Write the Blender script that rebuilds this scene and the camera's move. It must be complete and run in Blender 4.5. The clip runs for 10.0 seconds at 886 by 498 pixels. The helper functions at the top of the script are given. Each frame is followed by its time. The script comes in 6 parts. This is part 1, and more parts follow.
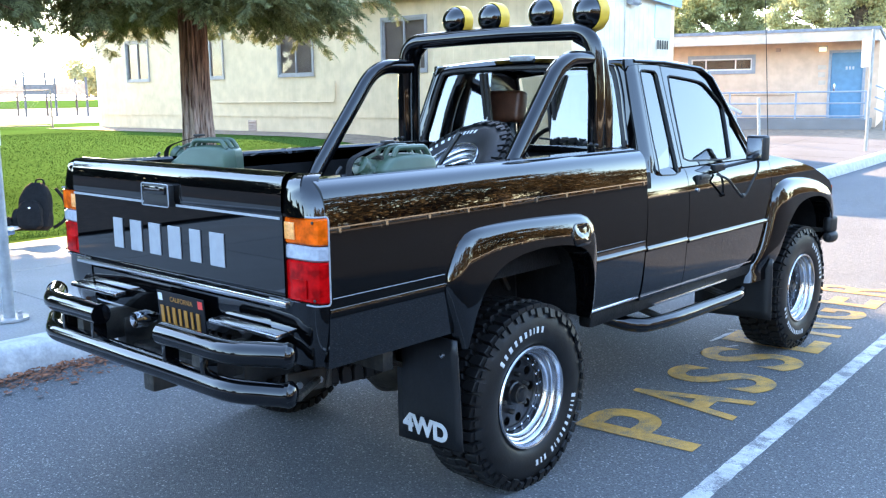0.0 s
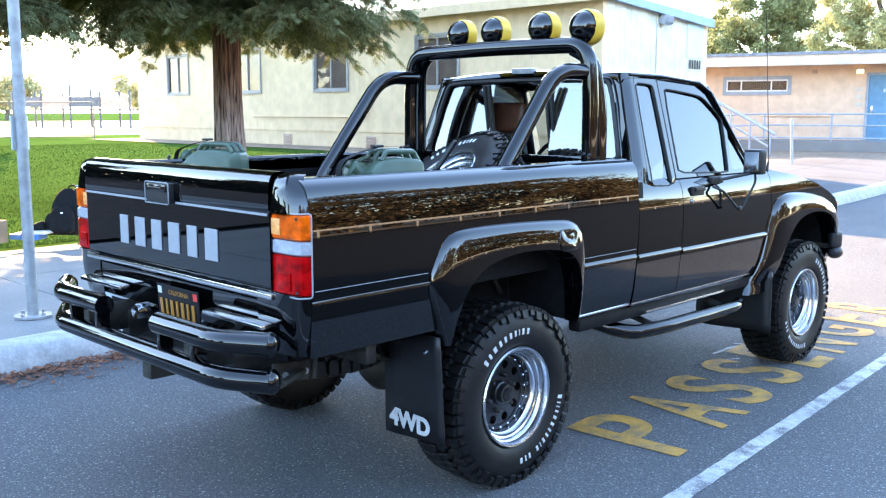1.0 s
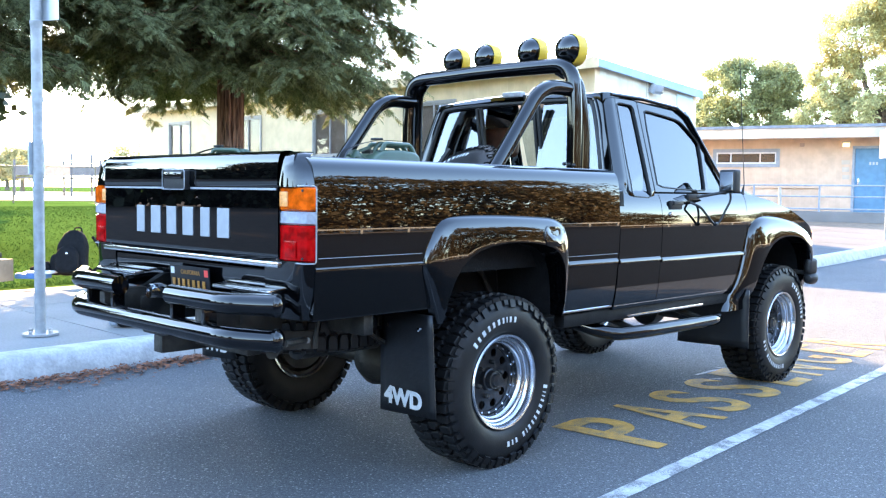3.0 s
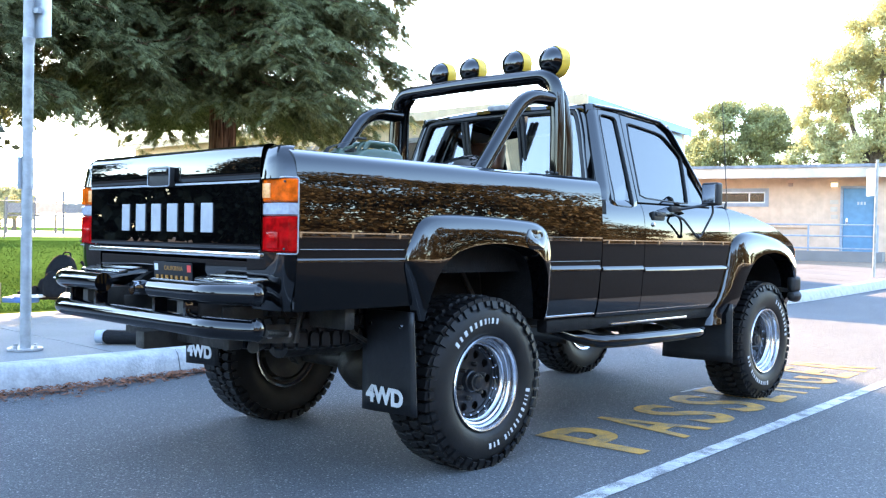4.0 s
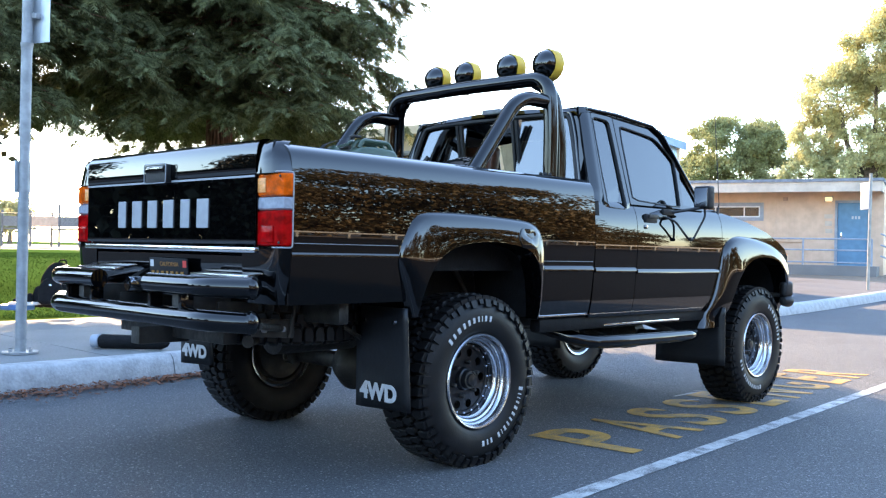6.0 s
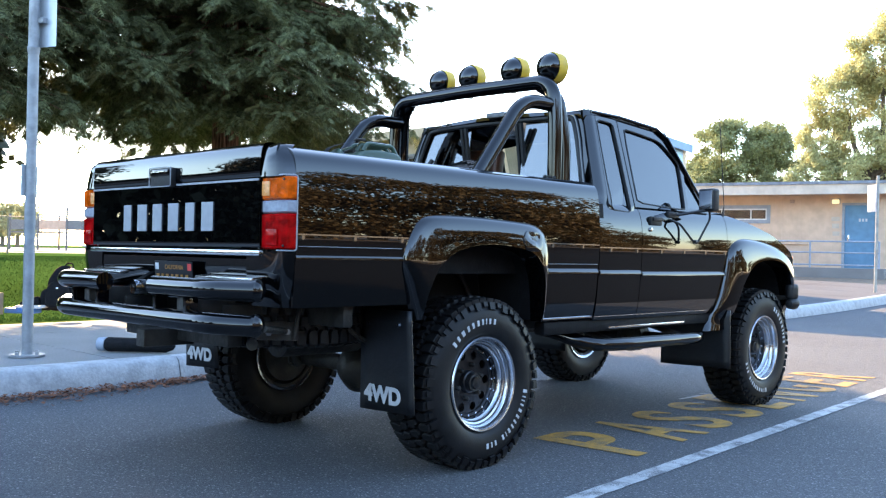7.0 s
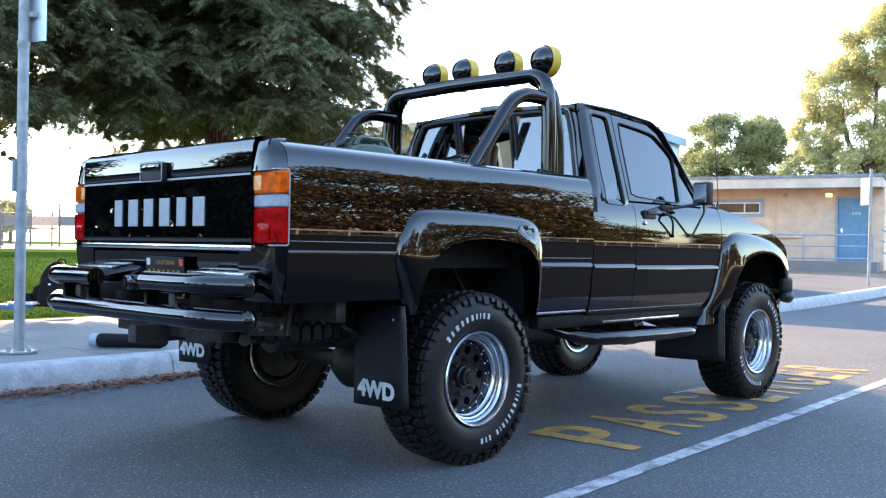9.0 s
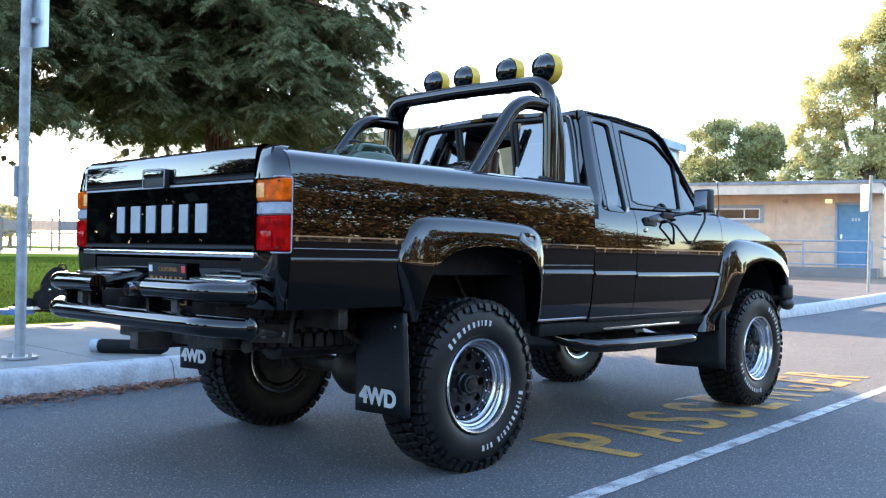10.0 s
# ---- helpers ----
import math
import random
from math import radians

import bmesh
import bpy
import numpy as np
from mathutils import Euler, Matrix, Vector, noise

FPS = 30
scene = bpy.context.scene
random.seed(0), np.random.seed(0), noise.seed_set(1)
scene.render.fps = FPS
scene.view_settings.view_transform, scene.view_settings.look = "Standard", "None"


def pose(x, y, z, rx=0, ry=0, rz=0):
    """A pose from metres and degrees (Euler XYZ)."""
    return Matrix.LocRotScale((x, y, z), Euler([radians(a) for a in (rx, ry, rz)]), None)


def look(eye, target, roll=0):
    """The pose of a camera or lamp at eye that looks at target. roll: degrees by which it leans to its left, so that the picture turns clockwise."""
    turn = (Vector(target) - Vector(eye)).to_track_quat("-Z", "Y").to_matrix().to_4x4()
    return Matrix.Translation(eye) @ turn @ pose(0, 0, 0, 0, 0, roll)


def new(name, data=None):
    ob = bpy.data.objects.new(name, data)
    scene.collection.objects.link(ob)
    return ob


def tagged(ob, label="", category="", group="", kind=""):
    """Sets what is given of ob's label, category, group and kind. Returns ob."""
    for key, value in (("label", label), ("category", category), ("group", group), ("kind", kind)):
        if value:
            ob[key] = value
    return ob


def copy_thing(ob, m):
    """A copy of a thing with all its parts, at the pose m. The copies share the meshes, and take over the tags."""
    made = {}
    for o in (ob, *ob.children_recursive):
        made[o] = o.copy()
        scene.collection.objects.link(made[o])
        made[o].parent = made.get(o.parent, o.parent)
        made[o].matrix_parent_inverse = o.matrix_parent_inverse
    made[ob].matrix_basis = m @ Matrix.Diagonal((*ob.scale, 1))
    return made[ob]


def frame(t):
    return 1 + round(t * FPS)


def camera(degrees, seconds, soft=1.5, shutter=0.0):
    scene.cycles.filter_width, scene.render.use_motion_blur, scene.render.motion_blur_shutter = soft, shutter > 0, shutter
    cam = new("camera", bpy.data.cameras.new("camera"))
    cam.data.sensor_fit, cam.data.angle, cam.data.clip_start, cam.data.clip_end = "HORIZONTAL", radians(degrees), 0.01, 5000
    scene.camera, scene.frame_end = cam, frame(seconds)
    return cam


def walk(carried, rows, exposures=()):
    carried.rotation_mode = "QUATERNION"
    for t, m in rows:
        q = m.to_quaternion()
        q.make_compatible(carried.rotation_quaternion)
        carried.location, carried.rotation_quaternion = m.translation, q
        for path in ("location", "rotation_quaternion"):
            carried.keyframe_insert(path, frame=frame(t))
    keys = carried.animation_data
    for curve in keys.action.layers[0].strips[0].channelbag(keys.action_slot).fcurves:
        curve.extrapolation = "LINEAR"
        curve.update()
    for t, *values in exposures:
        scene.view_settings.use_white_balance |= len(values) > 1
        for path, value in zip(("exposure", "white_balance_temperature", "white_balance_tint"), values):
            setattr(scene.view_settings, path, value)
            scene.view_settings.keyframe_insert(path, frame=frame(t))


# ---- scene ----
cam = camera(51.1, 10.0, soft=1.25)
PATH = [
    (0, (3.034, -2.978, 1.633), (1.707, -1.518, 1.304), -0.7),
    (0.5, (3.163, -2.934, 1.622), (1.801, -1.5, 1.322), -0.3),
    (1, (3.281, -2.955, 1.591), (1.892, -1.545, 1.3), 0.1),
    (1.5, (3.375, -3.085, 1.569), (2.038, -1.625, 1.282), 0.6),
    (2, (3.423, -3.15, 1.505), (2.082, -1.695, 1.213), 0.6),
    (2.5, (3.488, -3.173, 1.378), (2.118, -1.736, 1.138), 0.6),
    (2.7, (3.506, -3.189, 1.323), (2.125, -1.754, 1.141), 0.6),
    (3.8, (3.563, -3.157, 1.094), (2.161, -1.732, 1.037), 1.2),
    (4, (3.584, -3.18, 1.062), (2.198, -1.739, 1.031), 1.1),
    (4.5, (3.604, -3.183, 1.012), (2.234, -1.727, 0.989), 1.1),
    (5, (3.618, -3.19, 0.991), (2.266, -1.716, 0.969), 1.1),
    (5.5, (3.615, -3.199, 0.984), (2.249, -1.739, 0.977), 1.2),
    (7, (3.63, -3.195, 0.983), (2.239, -1.758, 0.992), 1.2),
    (7.5, (3.631, -3.195, 0.984), (2.239, -1.759, 0.997), 1.1),
    (8, (3.627, -3.185, 0.983), (2.239, -1.745, 0.992), 1.1),
    (8.5, (3.62, -3.178, 0.984), (2.236, -1.735, 0.986), 1.1),
    (9, (3.617, -3.177, 0.981), (2.235, -1.731, 0.979), 1.0),
    (9.5, (3.616, -3.18, 0.983), (2.235, -1.734, 0.982), 1.0),
    (10, (3.615, -3.189, 0.99), (2.234, -1.743, 0.999), 1.1),
]
walk(cam, [(t, look(eye, target, roll)) for t, eye, target, roll in PATH], exposures=[(0.0, 3.7, 7000, 10), (2.7, 3.82, 7000, 10), (3.8, 3.78, 7000, 10), (4.5, 3.6, 7000, 10), (5.0, 3.4, 7000, 10), (7.0, 3.05, 7000, 10), (10.0, 3.05, 7000, 10)])

# ---- world and sun ----
SUN_AZ, SUN_EL = (-0.928, 0.371), 25.0
world = bpy.data.worlds.new("sky")
scene.world = world
world.use_nodes = True
wn = world.node_tree
sky = wn.nodes.new("ShaderNodeTexSky")
sky.sky_type, sky.sun_disc = "NISHITA", False
sky.sun_elevation = radians(SUN_EL)
sky.sun_rotation = math.atan2(SUN_AZ[0], SUN_AZ[1])
sky.air_density, sky.dust_density, sky.ozone_density = 1.0, 0.4, 2.5
wn.links.new(sky.outputs[0], wn.nodes["Background"].inputs[0])
wn.nodes["Background"].inputs[1].default_value = 0.15
sun_data = bpy.data.lights.new("sun", "SUN")
sun_data.energy, sun_data.angle, sun_data.color = 2.5, radians(0.6), (1.0, 0.7, 0.42)
sun = new("sun", sun_data)
sun_dir = Vector((SUN_AZ[0], SUN_AZ[1], math.tan(radians(SUN_EL)))).normalized()
sun.matrix_world = look(sun_dir * 60, (0, 0, 0))

# ---- materials ----
def material(name, color, rough=0.6, metal=0.0, noise_scale=0.0, vary=0.0, bump=0.0, bump_scale=60.0, stain=0.0, stain_scale=1.5,
             coat=0.0, tint=None, spec=0.5, per_object=0.0, island=0.0, through_light=0.0):
    """A procedural surface: fine grain, broad stains and relief."""
    m = bpy.data.materials.new(name)
    m.use_nodes = True
    nt = m.node_tree
    b = nt.nodes["Principled BSDF"]
    b.inputs["Roughness"].default_value, b.inputs["Metallic"].default_value = rough, metal
    b.inputs["Specular IOR Level"].default_value = spec
    b.inputs["Coat Weight"].default_value, b.inputs["Coat Roughness"].default_value = coat, 0.02
    tc = nt.nodes.new("ShaderNodeTexCoord")
    col = nt.nodes.new("ShaderNodeRGB")
    col.outputs[0].default_value = (*color, 1)
    out = col.outputs[0]

    def mix(kind, fac, a, c):
        n = nt.nodes.new("ShaderNodeMix")
        n.data_type, n.blend_type = "RGBA", kind
        for slot, v in ((0, fac), (6, a), (7, c)):
            if isinstance(v, (int, float)):
                n.inputs[slot].default_value = v
            elif isinstance(v, tuple):
                n.inputs[slot].default_value = (*v, 1)
            else:
                nt.links.new(v, n.inputs[slot])
        return n.outputs[2]

    def noise_at(scale, detail=6.0, lo=0.35, hi=0.65):
        n = nt.nodes.new("ShaderNodeTexNoise")
        n.inputs["Scale"].default_value, n.inputs["Detail"].default_value = scale, detail
        nt.links.new(tc.outputs["Object"], n.inputs["Vector"])
        r = nt.nodes.new("ShaderNodeMapRange")
        r.inputs[1].default_value, r.inputs[2].default_value = lo, hi
        nt.links.new(n.outputs[0], r.inputs[0])
        return r.outputs[0]

    if vary:
        dark = tuple(c * (1 - vary) for c in color)
        light = tuple(min(1, c * (1 + vary)) for c in (tint or color))
        out = mix("MIX", noise_at(noise_scale), dark, light)
    if stain:
        out = mix("MULTIPLY", noise_at(stain_scale, 5.0, 0.42, 0.62), out, tuple(1 - stain for _ in range(3)))
    if per_object or island:
        if per_object:
            r = nt.nodes.new("ShaderNodeObjectInfo").outputs["Random"]
        else:
            r = nt.nodes.new("ShaderNodeNewGeometry").outputs["Random Per Island"]
        h = nt.nodes.new("ShaderNodeHueSaturation")
        mr = nt.nodes.new("ShaderNodeMapRange")
        k = per_object or island
        mr.inputs[3].default_value, mr.inputs[4].default_value = 1 - k, 1 + k
        nt.links.new(r, mr.inputs[0])
        nt.links.new(mr.outputs[0], h.inputs["Value"])
        nt.links.new(out, h.inputs["Color"])
        out = h.outputs[0]
    nt.links.new(out, b.inputs["Base Color"])
    if bump:
        bn = nt.nodes.new("ShaderNodeBump")
        bn.inputs["Strength"].default_value, bn.inputs["Distance"].default_value = bump, 0.02
        n = nt.nodes.new("ShaderNodeTexNoise")
        n.inputs["Scale"].default_value, n.inputs["Detail"].default_value = bump_scale, 8.0
        nt.links.new(tc.outputs["Object"], n.inputs["Vector"])
        nt.links.new(n.outputs[0], bn.inputs["Height"])
        nt.links.new(bn.outputs[0], b.inputs["Normal"])
    if through_light:
        tr = nt.nodes.new("ShaderNodeBsdfTranslucent")
        nt.links.new(out, tr.inputs[0])
        ms = nt.nodes.new("ShaderNodeMixShader")
        ms.inputs[0].default_value = through_light
        nt.links.new(b.outputs[0], ms.inputs[1])
        nt.links.new(tr.outputs[0], ms.inputs[2])
        nt.links.new(ms.outputs[0], nt.nodes["Material Output"].inputs[0])
    return m


def glass(name, tint, ior=1.5, gloss_floor=0.0):
    m = bpy.data.materials.new(name)
    m.use_nodes = True
    nt = m.node_tree
    nt.nodes.remove(nt.nodes["Principled BSDF"])
    t = nt.nodes.new("ShaderNodeBsdfTransparent")
    t.inputs[0].default_value = (*tint, 1)
    g = nt.nodes.new("ShaderNodeBsdfGlossy")
    g.inputs["Roughness"].default_value = 0.01
    # Gloss by Schlick's rule, the same on both faces of a pane.
    lw = nt.nodes.new("ShaderNodeLayerWeight")
    lw.inputs[0].default_value = 0.5
    fr = nt.nodes.new("ShaderNodeMath")
    fr.operation = "POWER"
    fr.inputs[1].default_value = 5.0
    nt.links.new(lw.outputs["Facing"], fr.inputs[0])
    mr = nt.nodes.new("ShaderNodeMapRange")
    f0 = ((ior - 1) / (ior + 1)) ** 2
    mr.inputs[3].default_value, mr.inputs[4].default_value = gloss_floor + f0 * (1 - gloss_floor), 1.0
    nt.links.new(fr.outputs[0], mr.inputs[0])
    ms = nt.nodes.new("ShaderNodeMixShader")
    nt.links.new(mr.outputs[0], ms.inputs[0])
    nt.links.new(t.outputs[0], ms.inputs[1])
    nt.links.new(g.outputs[0], ms.inputs[2])
    nt.links.new(ms.outputs[0], nt.nodes["Material Output"].inputs[0])
    return m


def siding(name, color, pitch, axis, tint, stain=0.12, groove=0.012):
    """Painted vertical board siding, with grooves at a real pitch."""
    m = material(name, color, 0.6, noise_scale=3.0, vary=0.06, tint=tint, stain=stain, stain_scale=0.6)
    nt = m.node_tree
    b = nt.nodes["Principled BSDF"]
    tc = nt.nodes.new("ShaderNodeTexCoord")
    sep = nt.nodes.new("ShaderNodeSeparateXYZ")
    nt.links.new(tc.outputs["Object"], sep.inputs[0])
    mo = nt.nodes.new("ShaderNodeMath")
    mo.operation = "PINGPONG"
    mo.inputs[1].default_value = pitch / 2
    nt.links.new(sep.outputs[axis], mo.inputs[0])
    mr = nt.nodes.new("ShaderNodeMapRange")
    mr.inputs[1].default_value, mr.inputs[2].default_value = 0.0, 0.012
    nt.links.new(mo.outputs[0], mr.inputs[0])
    bn = nt.nodes.new("ShaderNodeBump")
    bn.inputs["Strength"].default_value, bn.inputs["Distance"].default_value = 1.0, groove
    nt.links.new(mr.outputs[0], bn.inputs["Height"])
    nt.links.new(bn.outputs[0], b.inputs["Normal"])
    return m


def asphalt_material():
    """Worn asphalt: dark binder, pale aggregate chips, patches and oil stains."""
    m = material("asphalt", (0.094, 0.1, 0.108), 0.82, noise_scale=70, vary=0.3, bump=0.7, bump_scale=190, stain=0.2, stain_scale=0.45, spec=0.35)
    nt = m.node_tree
    b = nt.nodes["Principled BSDF"]
    src = b.inputs["Base Color"].links[0].from_socket
    tc = nt.nodes.new("ShaderNodeTexCoord")

    def chips(scale, cut, fade, tone, before):
        v = nt.nodes.new("ShaderNodeTexVoronoi")
        v.inputs["Scale"].default_value = scale
        nt.links.new(tc.outputs["Object"], v.inputs["Vector"])
        r = nt.nodes.new("ShaderNodeMapRange")
        r.inputs[1].default_value, r.inputs[2].default_value, r.inputs[3].default_value, r.inputs[4].default_value = cut, cut + 0.08, fade, 0.0
        nt.links.new(v.outputs["Distance"], r.inputs[0])
        # Only some of the chips are bare.
        sep = nt.nodes.new("ShaderNodeSeparateColor")
        nt.links.new(v.outputs["Color"], sep.inputs[0])
        g = nt.nodes.new("ShaderNodeMath")
        g.operation = "POWER"
        g.inputs[1].default_value = 1.3
        nt.links.new(sep.outputs[0], g.inputs[0])
        mu = nt.nodes.new("ShaderNodeMath")
        mu.operation = "MULTIPLY"
        nt.links.new(g.outputs[0], mu.inputs[0])
        nt.links.new(r.outputs[0], mu.inputs[1])
        mx = nt.nodes.new("ShaderNodeMix")
        mx.data_type = "RGBA"
        nt.links.new(mu.outputs[0], mx.inputs[0])
        nt.links.new(before, mx.inputs[6])
        mx.inputs[7].default_value = (*tone, 1)
        return mx.outputs[2]

    out = chips(150.0, 0.24, 0.8, (0.24, 0.24, 0.24), src)
    out = chips(62.0, 0.2, 0.9, (0.36, 0.36, 0.355), out)
    out = chips(85.0, 0.2, 0.8, (0.02, 0.021, 0.023), out)
    out = chips(32.0, 0.13, 0.9, (0.34, 0.335, 0.32), out)
    nt.links.new(out, b.inputs["Base Color"])
    return m


# Asphalt tone lowered to stand in for shade over the lot.
SHADE_ASPHALT_TONE = (0.014, 0.0145, 0.0155)


def bark_material(name, dark, light, foot):
    """Stringy bark with ridges drawn out along the trunk."""
    m = material(name, dark, 0.92, spec=0.2)
    nt = m.node_tree
    b = nt.nodes["Principled BSDF"]
    tc = nt.nodes.new("ShaderNodeTexCoord")
    mp = nt.nodes.new("ShaderNodeMapping")
    mp.inputs["Scale"].default_value = (1, 1, 0.09)
    nt.links.new(tc.outputs["Object"], mp.inputs[0])
    n = nt.nodes.new("ShaderNodeTexNoise")
    n.inputs["Scale"].default_value, n.inputs["Detail"].default_value = 34, 7
    nt.links.new(mp.outputs[0], n.inputs["Vector"])
    r = nt.nodes.new("ShaderNodeMapRange")
    r.inputs[1].default_value, r.inputs[2].default_value = 0.36, 0.66
    nt.links.new(n.outputs[0], r.inputs[0])
    mx = nt.nodes.new("ShaderNodeMix")
    mx.data_type = "RGBA"
    nt.links.new(r.outputs[0], mx.inputs[0])
    mx.inputs[6].default_value, mx.inputs[7].default_value = (*dark, 1), (*light, 1)
    # Weathered pale bark at the foot, with a ragged upper limit.
    sep = nt.nodes.new("ShaderNodeSeparateXYZ")
    nt.links.new(tc.outputs["Object"], sep.inputs[0])
    up = nt.nodes.new("ShaderNodeMath")
    up.operation = "MULTIPLY_ADD"
    up.inputs[1].default_value = 1.6
    nt.links.new(n.outputs[0], up.inputs[0])
    nt.links.new(sep.outputs[2], up.inputs[2])
    fr = nt.nodes.new("ShaderNodeMapRange")
    fr.inputs[1].default_value, fr.inputs[2].default_value, fr.inputs[3].default_value, fr.inputs[4].default_value = 1.7, 2.6, 1.0, 0.0
    nt.links.new(up.outputs[0], fr.inputs[0])
    mp_ = nt.nodes.new("ShaderNodeMath")
    mp_.operation = "MULTIPLY"
    nt.links.new(fr.outputs[0], mp_.inputs[0])
    nt.links.new(r.outputs[0], mp_.inputs[1])
    pale = nt.nodes.new("ShaderNodeMix")
    pale.data_type = "RGBA"
    nt.links.new(mp_.outputs[0], pale.inputs[0])
    nt.links.new(mx.outputs[2], pale.inputs[6])
    pale.inputs[7].default_value = (*foot, 1)
    nt.links.new(pale.outputs[2], b.inputs["Base Color"])
    bn = nt.nodes.new("ShaderNodeBump")
    bn.inputs["Strength"].default_value, bn.inputs["Distance"].default_value = 1.0, 0.045
    nt.links.new(n.outputs[0], bn.inputs["Height"])
    nt.links.new(bn.outputs[0], b.inputs["Normal"])
    return m


SHADED_ASPHALT = material("shaded_asphalt", SHADE_ASPHALT_TONE, 0.85, noise_scale=90, vary=0.35, bump=0.6, bump_scale=180, stain=0.15, stain_scale=0.5, spec=0.2)
PAINT = material("black_car_paint", (0.0009, 0.0009, 0.0011), 0.012, spec=0.8, noise_scale=2.0, vary=0.1)
PAINT_TUBE = material("black_gloss_tube", (0.0015, 0.0015, 0.002), 0.03, spec=0.6)
BLACK = material("black_plastic", (0.008, 0.008, 0.009), 0.5, noise_scale=40, vary=0.25, bump=0.1, bump_scale=200)
CHASSIS = material("dirty_black_steel", (0.012, 0.0115, 0.011), 0.5, spec=0.35, noise_scale=8, vary=0.5, tint=(0.03, 0.027, 0.023), bump=0.3, bump_scale=30)
LINER = material("bed_liner_black", (0.007, 0.007, 0.0078), 0.6, spec=0.15, noise_scale=20, vary=0.3, bump=0.2, bump_scale=90)
RUBBER = material("tyre_rubber", (0.006, 0.006, 0.0066), 0.5, spec=0.3, noise_scale=14, vary=0.35, bump=0.06, bump_scale=120, stain=0.25, stain_scale=5)
FLAP = material("mud_flap_rubber", (0.006, 0.0065, 0.008), 0.45, noise_scale=9, vary=0.35, bump=0.1, bump_scale=40)
CHROME = material("chrome", (0.58, 0.59, 0.62), 0.12, 1.0, noise_scale=18, vary=0.06, bump=0.02, bump_scale=20)
RIM_METAL = material("polished_rim_metal", (0.52, 0.53, 0.56), 0.24, 1.0, noise_scale=22, vary=0.12, bump=0.03, bump_scale=40)
DISC = material("black_wheel_centre", (0.007, 0.007, 0.008), 0.3, noise_scale=25, vary=0.35, bump=0.1, bump_scale=60)
BRIGHT = material("bright_trim", (0.75, 0.76, 0.78), 0.18, 1.0)
WHITE_PAINT = material("white_lettering", (0.5, 0.51, 0.52), 0.5, noise_scale=30, vary=0.08)
SILVER = material("silver_lettering", (0.3, 0.315, 0.34), 0.45, 0.2, noise_scale=30, vary=0.05)
YELLOW = material("yellow_vinyl_cover", (0.7, 0.43, 0.045), 0.45, noise_scale=12, vary=0.1, bump=0.1, bump_scale=30)
RED_LENS = material("red_lens", (0.36, 0.002, 0.003), 0.12, spec=0.14, noise_scale=30, vary=0.45, bump=0.08, bump_scale=70)
AMBER_LENS = material("amber_lens", (0.66, 0.09, 0.004), 0.12, spec=0.14, noise_scale=30, vary=0.4, bump=0.08, bump_scale=70)
# Brighter amber that paints a reflection spot onto the lens.
LENS_GLINT = material("amber_lens_glint", (0.85, 0.34, 0.1), 0.2, noise_scale=60, vary=0.2, bump=0.3, bump_scale=90)
CLEAR_LENS = material("clear_lens", (0.32, 0.34, 0.38), 0.12, spec=0.3, noise_scale=40, vary=0.15)
OLIVE = material("olive_can_paint", (0.05, 0.085, 0.055), 0.42, noise_scale=6, vary=0.15, bump=0.08, bump_scale=25, stain=0.15, stain_scale=8)
LEATHER = material("brown_leather", (0.12, 0.045, 0.024), 0.45, noise_scale=20, vary=0.2, bump=0.1, bump_scale=80)
CABIN = material("grey_cabin_trim", (0.05, 0.048, 0.045), 0.7, noise_scale=15, vary=0.2)
GLASS = glass("tinted_glass", (0.1, 0.115, 0.12), 1.65, 0.1)
WINDSCREEN_GLASS = glass("windscreen_glass", (0.72, 0.75, 0.75), 1.5, 0.02)
REAR_GLASS = glass("clear_rear_glass", (0.26, 0.28, 0.29), 1.6, 0.15)
WINDOW_GLASS = glass("window_glass", (0.75, 0.76, 0.76), 1.45, 0.0)
PLATE = material("plate_black", (0.006, 0.006, 0.008), 0.6, spec=0.2)
PLATE_YELLOW = material("plate_yellow", (0.3, 0.13, 0.015), 0.5)
RED_TAG = material("red_tag", (0.6, 0.04, 0.03), 0.5)

